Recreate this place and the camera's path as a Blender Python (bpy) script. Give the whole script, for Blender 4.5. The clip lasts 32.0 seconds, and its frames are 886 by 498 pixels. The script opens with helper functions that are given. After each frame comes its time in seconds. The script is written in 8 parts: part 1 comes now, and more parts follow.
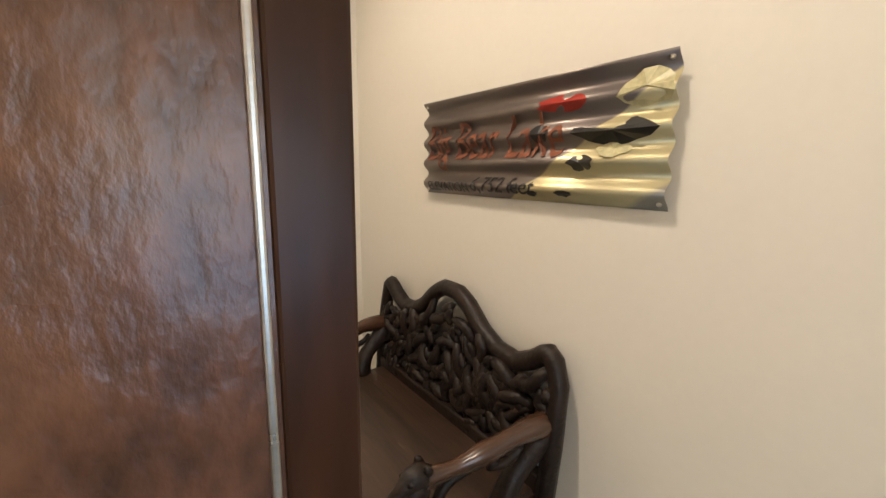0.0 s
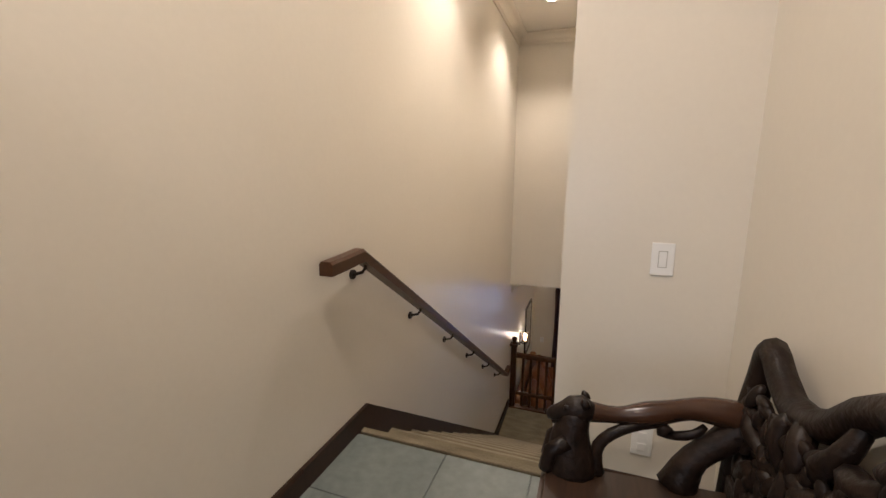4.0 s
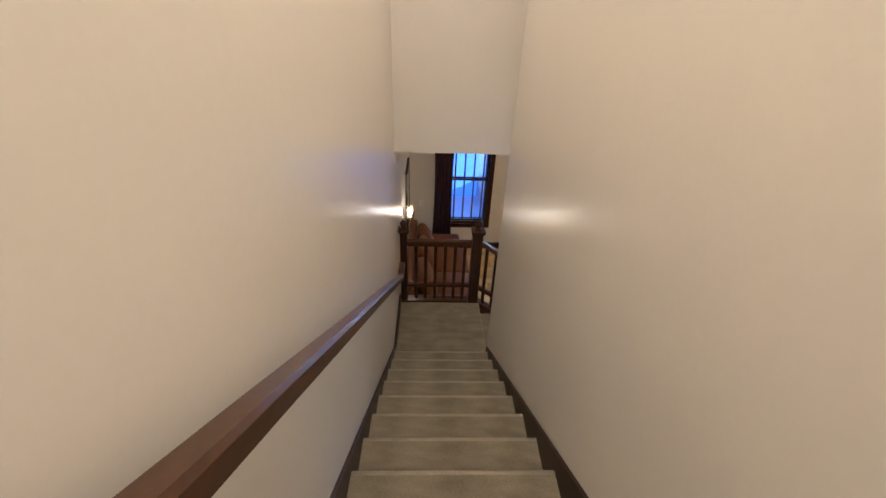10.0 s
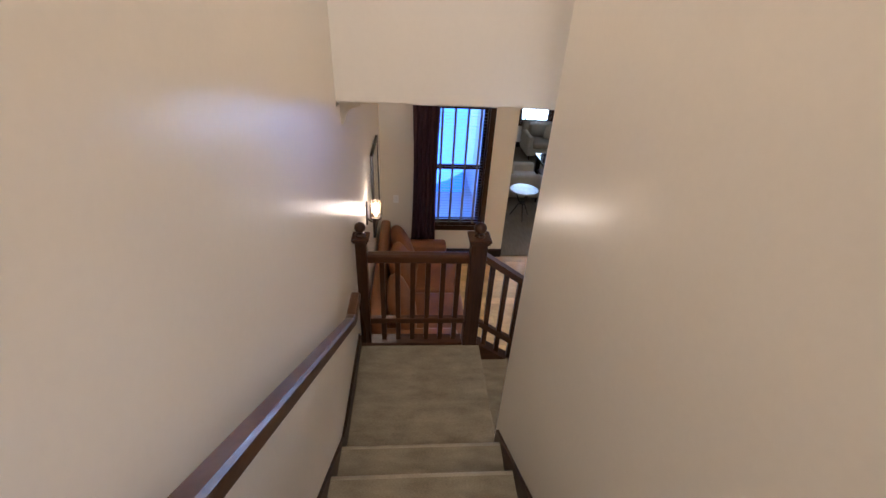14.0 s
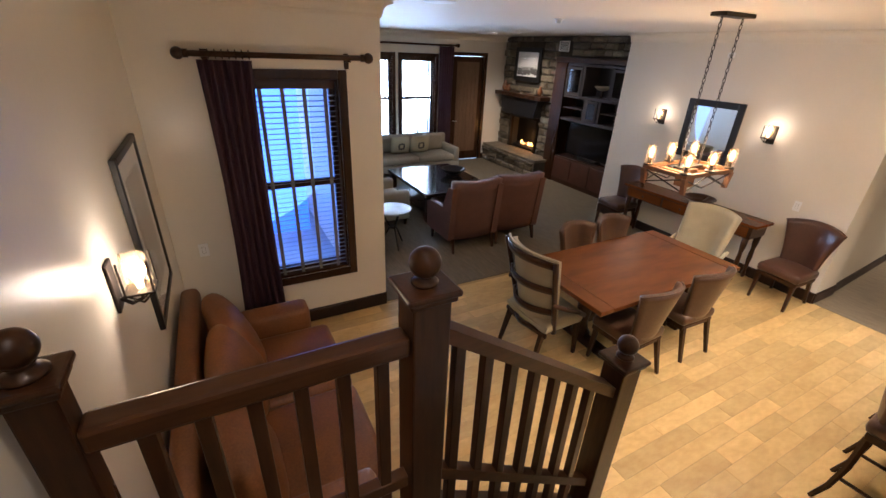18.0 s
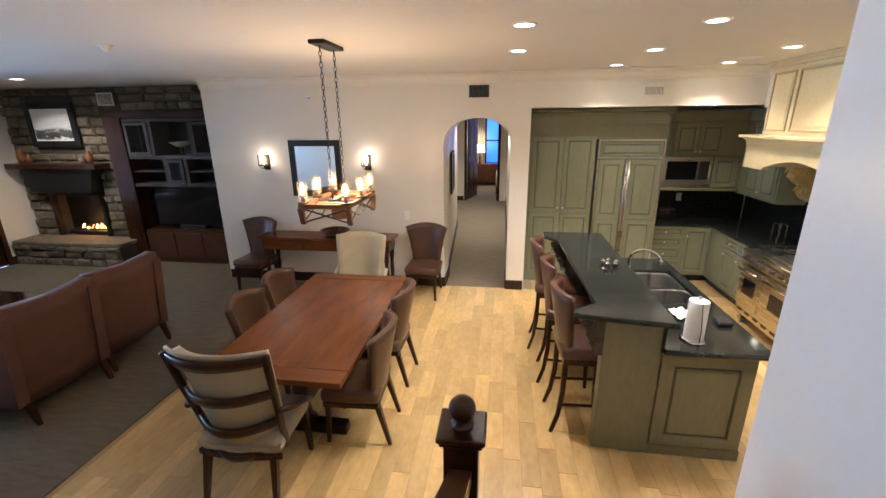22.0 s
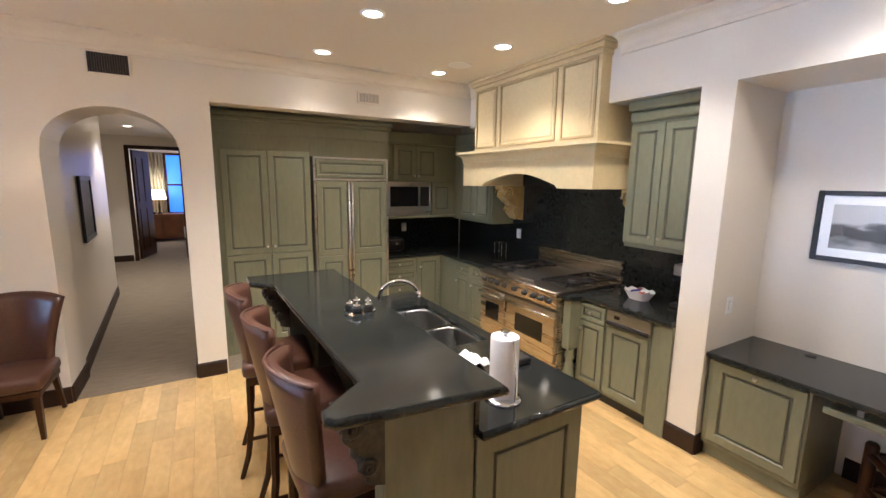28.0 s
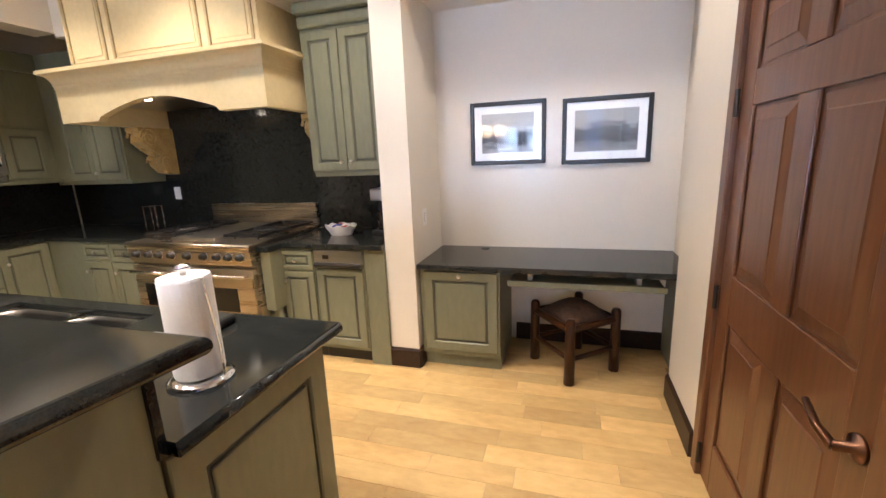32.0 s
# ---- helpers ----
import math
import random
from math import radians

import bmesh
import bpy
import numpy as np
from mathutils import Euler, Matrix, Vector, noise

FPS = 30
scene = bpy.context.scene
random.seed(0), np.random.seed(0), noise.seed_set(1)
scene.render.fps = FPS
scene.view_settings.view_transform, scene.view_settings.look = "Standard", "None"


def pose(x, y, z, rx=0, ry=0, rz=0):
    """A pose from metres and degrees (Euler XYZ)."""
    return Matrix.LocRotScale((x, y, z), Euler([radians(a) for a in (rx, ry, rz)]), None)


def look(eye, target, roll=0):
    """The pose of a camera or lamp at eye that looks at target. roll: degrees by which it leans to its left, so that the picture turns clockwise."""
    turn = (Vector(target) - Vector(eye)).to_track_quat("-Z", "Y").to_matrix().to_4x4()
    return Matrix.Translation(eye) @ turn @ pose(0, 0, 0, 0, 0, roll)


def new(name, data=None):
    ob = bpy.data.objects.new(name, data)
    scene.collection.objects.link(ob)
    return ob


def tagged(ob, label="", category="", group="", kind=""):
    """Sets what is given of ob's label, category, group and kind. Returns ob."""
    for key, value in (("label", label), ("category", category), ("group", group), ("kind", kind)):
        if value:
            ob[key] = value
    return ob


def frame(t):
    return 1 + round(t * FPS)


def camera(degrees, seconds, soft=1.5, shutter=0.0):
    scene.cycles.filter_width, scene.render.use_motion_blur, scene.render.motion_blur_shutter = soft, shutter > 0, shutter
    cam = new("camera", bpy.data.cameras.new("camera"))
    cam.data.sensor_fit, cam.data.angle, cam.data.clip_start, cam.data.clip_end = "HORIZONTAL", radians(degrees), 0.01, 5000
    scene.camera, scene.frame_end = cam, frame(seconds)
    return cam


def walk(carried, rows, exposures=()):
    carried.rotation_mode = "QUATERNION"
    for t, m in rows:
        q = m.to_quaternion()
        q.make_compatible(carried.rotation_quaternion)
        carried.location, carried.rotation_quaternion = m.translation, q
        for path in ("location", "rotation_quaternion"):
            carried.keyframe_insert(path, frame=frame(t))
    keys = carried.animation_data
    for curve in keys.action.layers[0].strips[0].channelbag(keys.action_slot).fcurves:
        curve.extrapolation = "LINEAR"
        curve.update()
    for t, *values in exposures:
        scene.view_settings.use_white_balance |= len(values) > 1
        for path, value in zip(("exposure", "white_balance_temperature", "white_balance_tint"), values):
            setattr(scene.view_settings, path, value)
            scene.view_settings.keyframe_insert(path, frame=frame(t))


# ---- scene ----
cam = camera(93.8, 32.0)
PATH = [
    (0, (1.241, 0.746, 4.698), (2.388, 2.344, 4.337), 0.8),
    (0.5, (1.338, 0.85, 4.668), (2.397, 2.529, 4.425), 1.2),
    (1, (1.378, 0.941, 4.656), (2.251, 2.728, 4.443), 0.9),
    (1.5, (1.389, 1.097, 4.671), (2.065, 2.971, 4.499), 0.7),
    (2, (1.461, 1.212, 4.718), (1.83, 3.175, 4.615), 1.5),
    (2.5, (1.592, 1.261, 4.745), (1.603, 3.261, 4.747), 3.6),
    (3, (1.65, 1.333, 4.819), (1.53, 3.328, 4.87), 3.2),
    (3.5, (1.672, 1.369, 4.733), (1.298, 3.332, 4.643), 2.7),
    (4, (1.741, 1.301, 4.589), (1.079, 3.155, 4.24), 0.4),
    (4.5, (1.752, 1.251, 4.48), (0.949, 3.02, 4.006), -0.5),
    (6.5, (1.615, 1.337, 4.469), (0.892, 3.151, 4.037), -0.0),
    (7, (1.545, 1.434, 4.446), (0.941, 3.249, 3.862), 0.1),
    (7.5, (1.412, 1.644, 4.433), (1.071, 3.49, 3.741), 1.1),
    (8, (1.279, 1.905, 4.447), (1.041, 3.764, 3.75), -4.7),
    (8.5, (1.124, 2.216, 4.441), (1.002, 4.099, 3.779), -1.9),
    (9, (1.02, 2.514, 4.489), (1.172, 4.294, 3.589), 2.6),
    (9.5, (1.029, 2.912, 4.408), (1.173, 4.629, 3.393), 4.1),
    (10, (1.032, 3.149, 4.421), (1.104, 4.847, 3.366), 2.2),
    (10.5, (1.037, 3.316, 4.391), (1.088, 4.913, 3.187), 2.6),
    (11, (1.08, 3.548, 4.315), (1.128, 5.184, 3.166), 4.1),
    (11.5, (1.121, 3.741, 4.247), (1.282, 5.302, 3.006), 3.8),
    (12, (1.065, 3.947, 4.062), (1.219, 5.521, 2.838), 0.8),
    (12.5, (1.092, 4.168, 3.939), (1.149, 5.826, 2.821), 4.5),
    (13, (1.124, 4.338, 3.88), (1.257, 5.976, 2.738), 3.1),
    (13.5, (1.075, 4.567, 3.692), (1.31, 6.166, 2.513), 6.3),
    (14, (1.112, 4.785, 3.565), (1.265, 6.48, 2.515), 3.2),
    (14.5, (1.129, 4.959, 3.486), (1.301, 6.601, 2.359), 3.8),
    (16.5, (1.096, 6.117, 2.886), (1.549, 7.781, 1.875), 5.4),
    (17, (1.131, 6.283, 2.793), (1.701, 7.969, 1.882), 6.4),
    (17.5, (1.152, 6.41, 2.699), (1.867, 8.094, 1.892), 1.2),
    (18, (1.164, 6.544, 2.626), (2.03, 8.124, 1.758), 2.5),
    (18.5, (1.252, 6.671, 2.536), (2.22, 8.273, 1.832), 2.3),
    (19, (1.253, 6.738, 2.518), (2.135, 8.367, 1.765), 1.5),
    (19.5, (1.253, 6.865, 2.445), (2.256, 8.466, 1.788), 1.5),
    (20, (1.287, 7.056, 2.357), (2.552, 8.482, 1.751), -0.4),
    (20.5, (1.321, 7.22, 2.369), (2.789, 8.487, 1.88), -0.2),
    (21, (1.373, 7.304, 2.379), (3.066, 8.226, 1.848), -0.4),
    (21.5, (1.445, 7.374, 2.372), (3.297, 7.865, 1.799), 0.1),
    (22, (1.474, 7.391, 2.377), (3.366, 7.662, 1.788), -0.6),
    (22.5, (1.564, 7.351, 2.367), (3.461, 7.397, 1.735), -0.5),
    (23, (1.73, 7.303, 2.341), (3.638, 7.258, 1.744), 1.0),
    (23.5, (1.923, 7.241, 2.326), (3.801, 6.93, 1.713), 3.0),
    (24, (2.054, 7.243, 2.304), (3.891, 6.734, 1.701), 3.4),
    (24.5, (2.233, 7.218, 2.208), (4.123, 6.8, 1.708), 2.2),
    (25, (2.384, 7.17, 2.139), (4.198, 6.54, 1.578), 2.1),
    (25.5, (2.555, 7.155, 2.037), (4.339, 6.331, 1.665), 1.5),
    (27.5, (2.886, 7.119, 1.864), (4.653, 6.25, 1.514), 0.8),
    (28, (2.908, 7.155, 1.866), (4.615, 6.164, 1.544), 0.8),
    (28.5, (2.955, 7.137, 1.838), (4.646, 6.121, 1.51), -0.0),
    (29, (3.024, 7.041, 1.75), (4.761, 6.081, 1.503), -1.9),
    (29.5, (3.077, 6.953, 1.69), (4.76, 5.911, 1.403), -1.6),
    (30, (3.077, 6.985, 1.68), (4.678, 5.841, 1.326), -1.2),
    (30.5, (3.098, 6.972, 1.597), (4.557, 5.694, 1.11), -1.3),
    (31, (3.162, 6.873, 1.492), (4.402, 5.374, 1.03), -1.7),
    (31.5, (3.228, 6.819, 1.448), (4.172, 5.114, 0.999), -1.6),
    (32, (3.323, 6.835, 1.47), (3.896, 4.97, 1.034), -2.3),
]
LEVELS = [(0, -0.3, 5900, 8), (1, 0.0, 5650, 11), (2, -0.3, 5650, 12), (3, -0.5, 5750, 12), (4, -0.45, 5700, 12), (4.5, -0.3, 5650, 12), (7, 0.0, 5600, 12), (8, 0.05, 5400, 12), (9, 0.05, 5550, 12), (10, 0.0, 5550, 12), (11, 0.1, 5550, 12), (12, 0.0, 5550, 12),
          (13, 0.15, 5500, 12), (14, 0.33, 5400, 15), (16.5, 0.65, 5700, 14), (17, 0.5, 5700, 15), (18, 0.1, 5900, 16), (19, 0.15, 5850, 15), (20, 0.15, 5850, 15), (21, 0.0, 6100, 14), (22, 0.15, 5450, 11), (23, 0.17, 6200, 12), (24, 0.0, 6600, 12), (25, -0.05, 7000, 14), (27, 0.0, 5450, 15), (28, 0.05, 5350, 15), (30, 0.05, 5500, 14), (31, 0.22, 5750, 15), (32, 0.17, 5700, 16)]
walk(cam, [(t, look(eye, target, roll)) for t, eye, target, roll in PATH], exposures=LEVELS)

# ---- world and lamps ----
world = bpy.data.worlds.new("winter_sky")
scene.world = world
world.use_nodes = True
wn, wl = world.node_tree.nodes, world.node_tree.links
sky = wn.new("ShaderNodeTexSky")
sky.sky_type = "NISHITA"
sky.sun_disc = False
sky.sun_elevation = radians(24)
sky.sun_rotation = radians(200)
wl.new(sky.outputs["Color"], wn["Background"].inputs["Color"])
wn["Background"].inputs["Strength"].default_value = 0.12


def lamp(name, kind, at, power, col, size=0.1, aim=None, spread=180, spot=120):
    d = bpy.data.lights.new(name, kind)
    d.energy = power
    d.color = col
    if kind == "AREA":
        d.shape, d.size, d.spread = "DISK", size, radians(spread)
    elif kind == "SPOT":
        d.spot_size, d.spot_blend, d.shadow_soft_size = radians(spot), 0.6, size
    elif kind == "SUN":
        d.angle = radians(size)
    else:
        d.shadow_soft_size = size
    ob = new(name, d)
    ob.matrix_basis = look(at, aim) if aim else Matrix.Translation(at)
    return ob


WARM = (1.0, 0.84, 0.64)
lamp("sun", "SUN", (10, 40, 30), 1.0, (1.0, 0.93, 0.84), 8, aim=(6, 12, 0))
CEIL, UP, UPCEIL = 2.97, 3.28, 6.45
KITCHEN_CANS = [(4.6, 6.08), (5.74, 6.08), (6.78, 6.15), (4.72, 4.9), (5.82, 4.92), (6.84, 4.95), (4.5, 7.28), (5.55, 7.28)]
NICHE_CANS = [(3.45, 4.75)]
LIVING_CANS = [(6.55, 14.6), (6.55, 13.8)]
STAIR_CANS = [(1.2, 4.1), (1.2, 6.2)]
HALL_CANS = [(10.6, 7.85), (12.2, 8.2)]
for x, y in KITCHEN_CANS:
    lamp("kitchen_can_lamp", "SPOT", (x, y, CEIL - 0.03), 52 if x > 6.5 else 68 if y < 5.5 else 118, WARM, 0.06, aim=(x, y, 0), spot=116)
for x, y in NICHE_CANS:
    lamp("niche_can_lamp", "SPOT", (x, y, CEIL - 0.03), 62, WARM, 0.06, aim=(x, y, 0), spot=135)
for x, y in LIVING_CANS:
    lamp("living_can_lamp", "SPOT", (x, y, CEIL - 0.03), 70, WARM, 0.05, aim=(x + 1.0, y, 0.6), spot=110)
for x, y in STAIR_CANS:
    lamp("stair_can_lamp", "SPOT", (x, y, UPCEIL - 0.03), 150, (1.0, 0.80, 0.60), 0.09, aim=(x, y, 0), spot=130)
for x, y in HALL_CANS:
    lamp("hall_can_lamp", "SPOT", (x, y, 2.72), 110, WARM, 0.05, aim=(x, y, 0), spot=120)
# two unseen spots added to brighten the entry; no fixtures stand behind them
lamp("entry_lamp", "SPOT", (1.25, 1.7, UPCEIL - 0.03), 170, (1.0, 0.81, 0.61), 0.09, aim=(1.25, 1.7, 0), spot=150)
lamp("entry_lamp", "SPOT", (1.25, -0.2, UPCEIL - 0.03), 130, (1.0, 0.81, 0.61), 0.09, aim=(1.25, -0.2, 0), spot=150)
# sky light through the window openings and the open entrance
lamp("entrance_daylight", "AREA", (1.25, -1.36, UP + 1.15), 13, (0.58, 0.77, 1.0), 1.2, aim=(1.4, 3.0, UP + 1.2))
lamp("window_skylight", "AREA", (1.2, 12.6, 1.9), 38, (0.18, 0.42, 1.0), 3.6, aim=(2.0, 8.0, 1.4))
lamp("living_window_skylight", "AREA", (4.9, 16.45, 1.6), 185, (0.56, 0.76, 1.0), 2.2, aim=(2.3, 6.5, 1.7), spread=80)
# ---- materials ----
def node_mat(name):
    m = bpy.data.materials.new(name)
    m.use_nodes = True
    return m, m.node_tree.nodes, m.node_tree.links, m.node_tree.nodes["Principled BSDF"]


def surface(name, col, col2=None, rough=0.6, metal=0.0, scale=6.0, stretch=(1, 1, 1), bump=0.1, fine=60.0, per_piece=0.0, coat=0.0, rough_var=0.08, spec=0.5, joined=False):
    """A two-scale procedural surface: broad tone, fine grain, relief, optional tone per piece."""
    m, n, l, b = node_mat(name)
    col2 = col2 or tuple(c * 0.8 for c in col)
    tc = n.new("ShaderNodeTexCoord")
    mp = n.new("ShaderNodeMapping")
    mp.inputs["Scale"].default_value = stretch
    l.new(tc.outputs["Object"], mp.inputs["Vector"])
    vec = mp.outputs["Vector"]
    if per_piece:
        oi = n.new("ShaderNodeNewGeometry" if joined else "ShaderNodeObjectInfo")
        rnd = oi.outputs["Random Per Island" if joined else "Random"]
        va = n.new("ShaderNodeVectorMath")
        va.operation = "MULTIPLY_ADD"
        va.inputs[1].default_value = (37.0, 53.0, 29.0)
        l.new(rnd, va.inputs[0])
        l.new(vec, va.inputs[2])
        vec = va.outputs["Vector"]
    a = n.new("ShaderNodeTexNoise")
    a.inputs["Scale"].default_value = scale
    a.inputs["Detail"].default_value = 4
    f = n.new("ShaderNodeTexNoise")
    f.inputs["Scale"].default_value = fine
    f.inputs["Detail"].default_value = 5
    for t in (a, f):
        l.new(vec, t.inputs["Vector"])
    mixf = n.new("ShaderNodeMath")
    mixf.operation = "MULTIPLY_ADD"
    mixf.inputs[1].default_value = 0.45
    l.new(f.outputs["Fac"], mixf.inputs[0])
    half = n.new("ShaderNodeMath")
    half.operation = "MULTIPLY"
    half.inputs[1].default_value = 0.55
    l.new(a.outputs["Fac"], half.inputs[0])
    l.new(half.outputs[0], mixf.inputs[2])
    ramp = n.new("ShaderNodeValToRGB")
    ramp.color_ramp.elements[0].position = 0.34
    ramp.color_ramp.elements[1].position = 0.66
    ramp.color_ramp.elements[0].color = (*col2, 1)
    ramp.color_ramp.elements[1].color = (*col, 1)
    l.new(mixf.outputs[0], ramp.inputs["Fac"])
    out = ramp.outputs["Color"]
    if per_piece:
        hs = n.new("ShaderNodeHueSaturation")
        mr = n.new("ShaderNodeMapRange")
        mr.inputs["To Min"].default_value = 1 - per_piece
        mr.inputs["To Max"].default_value = 1 + per_piece
        l.new(rnd, mr.inputs["Value"])
        l.new(mr.outputs["Result"], hs.inputs["Value"])
        l.new(out, hs.inputs["Color"])
        out = hs.outputs["Color"]
    l.new(out, b.inputs["Base Color"])
    rr = n.new("ShaderNodeMapRange")
    rr.inputs["To Min"].default_value = max(0.02, rough - rough_var)
    rr.inputs["To Max"].default_value = min(1, rough + rough_var)
    l.new(a.outputs["Fac"], rr.inputs["Value"])
    l.new(rr.outputs["Result"], b.inputs["Roughness"])
    b.inputs["Metallic"].default_value = metal
    b.inputs["Specular IOR Level"].default_value = spec
    b.inputs["Coat Weight"].default_value = coat
    b.inputs["Coat Roughness"].default_value = 0.15
    if bump:
        bp = n.new("ShaderNodeBump")
        bp.inputs["Strength"].default_value = bump
        bp.inputs["Distance"].default_value = 0.004
        l.new(f.outputs["Fac"], bp.inputs["Height"])
        l.new(bp.outputs["Normal"], b.inputs["Normal"])
    return m


def glow(name, col, strength):
    m, n, l, b = node_mat(name)
    b.inputs["Base Color"].default_value = (*col, 1)
    b.inputs["Emission Color"].default_value = (*col, 1)
    b.inputs["Emission Strength"].default_value = strength
    return m


def glass(name, col=(1, 1, 1), rough=0.02, trans=1.0):
    m, n, l, b = node_mat(name)
    b.inputs["Base Color"].default_value = (*col, 1)
    b.inputs["Roughness"].default_value = rough
    b.inputs["Transmission Weight"].default_value = trans
    b.inputs["IOR"].default_value = 1.45
    return m


M = {}
M["wall"] = surface("wall_plaster", (0.775, 0.725, 0.635), (0.75, 0.70, 0.612), 0.28, scale=2.3, bump=0.07, fine=45, spec=0.45, rough_var=0.0)
M["plate_gap"] = surface("switch_shadow_gap", (0.50, 0.48, 0.45), rough=0.6)
M["ceiling"] = surface("ceiling_paint", (0.80, 0.75, 0.67), (0.77, 0.72, 0.64), 0.7, scale=1.0, bump=0.08, fine=50)
M["trim_white"] = surface("cream_trim_paint", (0.80, 0.74, 0.63), (0.76, 0.70, 0.60), 0.45, bump=0.04)
M["dark_wood"] = surface("dark_walnut_wood", (0.058, 0.022, 0.008), (0.018, 0.007, 0.003), 0.30, scale=3, stretch=(1, 1, 0.12), fine=50, bump=0.12, coat=0.12, spec=0.22)
M["dark_wood_x"] = surface("dark_walnut_wood_along_x", (0.072, 0.028, 0.010), (0.026, 0.010, 0.004), 0.3, scale=3, stretch=(0.12, 1, 1), fine=50, bump=0.1, coat=0.12, spec=0.25)
M["dark_wood_y"] = surface("dark_walnut_wood_along_y", (0.068, 0.031, 0.015), (0.029, 0.013, 0.007), 0.3, scale=3, stretch=(1, 0.12, 1), fine=50, bump=0.1, coat=0.15, spec=0.35)
M["base_wood"] = surface("dark_baseboard_wood", (0.040, 0.020, 0.011), (0.020, 0.010, 0.006), 0.45, scale=4, fine=40, bump=0.06, spec=0.3)
M["door_wood"] = surface("red_brown_door_wood", (0.165, 0.066, 0.025), (0.085, 0.032, 0.012), 0.35, scale=2.5, stretch=(1.2, 1.2, 0.12), fine=45, bump=0.12, coat=0.25)
M["carpet"] = surface("stair_carpet", (0.25, 0.212, 0.142), (0.135, 0.112, 0.073), 0.95, scale=6, stretch=(0.8, 2.2, 1), fine=110, bump=0.9, spec=0.1)
M["carpet_grey"] = surface("living_room_carpet", (0.19, 0.158, 0.112), (0.125, 0.103, 0.073), 0.95, scale=10, stretch=(3, 0.5, 1), fine=150, bump=0.8, spec=0.1)
M["carpet_hall"] = surface("hallway_carpet", (0.31, 0.255, 0.185), (0.22, 0.18, 0.13), 0.95, scale=10, stretch=(3, 0.5, 1), fine=150, bump=0.8, spec=0.1)
M["slate_piece"] = surface("slate_tile", (0.185, 0.21, 0.20), (0.115, 0.137, 0.132), 0.45, scale=3, fine=22, bump=0.3, per_piece=0.05, rough_var=0.0)
M["floor_wood"] = surface("oak_floor_planks", (0.70, 0.49, 0.205), (0.54, 0.345, 0.13), 0.33, scale=4.5, stretch=(0.6, 1.3, 1), fine=20, bump=0.04, per_piece=0.19, coat=0.15)
M["floor_wood_far"] = surface("oak_floor_planks_joined", (0.70, 0.49, 0.205), (0.54, 0.345, 0.13), 0.33, scale=4.5, stretch=(0.6, 1.3, 1), fine=20, bump=0.04, per_piece=0.19, coat=0.15, joined=True)
M["floor_gap"] = surface("floor_joint", (0.42, 0.28, 0.12), rough=0.8)
M["green"] = surface("sage_green_cabinet_paint", (0.212, 0.216, 0.138), (0.168, 0.171, 0.108), 0.42, scale=3, stretch=(1, 1, 0.3), fine=35, bump=0.06)
M["green_dark"] = surface("sage_green_glaze_in_grooves", (0.125, 0.123, 0.085), rough=0.6)
M["cream"] = surface("cream_yellow_hood_paint", (0.72, 0.595, 0.335), (0.63, 0.515, 0.285), 0.45, scale=3, fine=30, bump=0.06)
M["cream_glaze"] = surface("brown_glaze_on_cream_moulding", (0.50, 0.385, 0.20), (0.40, 0.30, 0.15), 0.5, scale=8, fine=40, bump=0.05)
M["granite"] = surface("black_green_granite", (0.023, 0.025, 0.023), (0.009, 0.010, 0.0095), 0.10, scale=30, fine=220, bump=0.02, rough_var=0.04)
M["steel"] = surface("brushed_steel", (0.62, 0.58, 0.52), (0.50, 0.47, 0.42), 0.3, metal=1.0, scale=5, stretch=(0.2, 1, 6), fine=60, bump=0.05)
M["sink_steel"] = surface("sink_steel", (0.34, 0.335, 0.32), (0.27, 0.27, 0.26), 0.3, metal=1.0, scale=5, fine=60, bump=0.03)
M["slate_joint"] = surface("slate_joint", (0.17, 0.187, 0.178), (0.125, 0.143, 0.137), 0.85, fine=40, bump=0.3)
# near-black that puts the shade under the island's bar into the colour
M["bar_shade_black"] = surface("shadow_black_panel", (0.012, 0.011, 0.010), rough=0.75, spec=0.2, bump=0.05)
M["rail_wood"] = surface("handrail_wood", (0.085, 0.038, 0.017), (0.038, 0.017, 0.008), 0.33, scale=3, stretch=(1, 0.12, 1), fine=50, bump=0.08, coat=0.0, spec=0.3)
# paler than the treads: wear, plus nosing light and shade put into the colour
M["carpet_edge"] = surface("worn_and_lit_carpet_edge", (0.33, 0.285, 0.205), (0.23, 0.197, 0.14), 0.95, scale=12, fine=120, bump=0.8, spec=0.1)
M["black_glass"] = surface("oven_black_glass", (0.008, 0.008, 0.008), rough=0.12, spec=0.35, bump=0)
M["chrome"] = surface("polished_chrome", (0.80, 0.80, 0.80), (0.74, 0.74, 0.74), 0.08, metal=1.0, bump=0)
M["iron"] = surface("dark_bronze_iron", (0.045, 0.035, 0.028), (0.025, 0.02, 0.016), 0.42, metal=0.7, bump=0.1)
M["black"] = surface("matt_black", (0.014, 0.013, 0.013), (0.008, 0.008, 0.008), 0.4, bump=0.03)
M["leather_red"] = surface("oxblood_leather", (0.098, 0.043, 0.027), (0.055, 0.024, 0.015), 0.33, scale=5, fine=90, bump=0.18, coat=0.1)
M["leather_tan"] = surface("tan_leather", (0.25, 0.096, 0.030), (0.14, 0.051, 0.017), 0.45, scale=4, fine=80, bump=0.18)
M["leather_brown"] = surface("brown_leather", (0.118, 0.060, 0.032), (0.068, 0.034, 0.019), 0.36, scale=5, fine=90, bump=0.18)
M["red_cloth"] = surface("rust_upholstery", (0.128, 0.056, 0.040), (0.09, 0.038, 0.028), 0.8, scale=6, fine=140, bump=0.35)
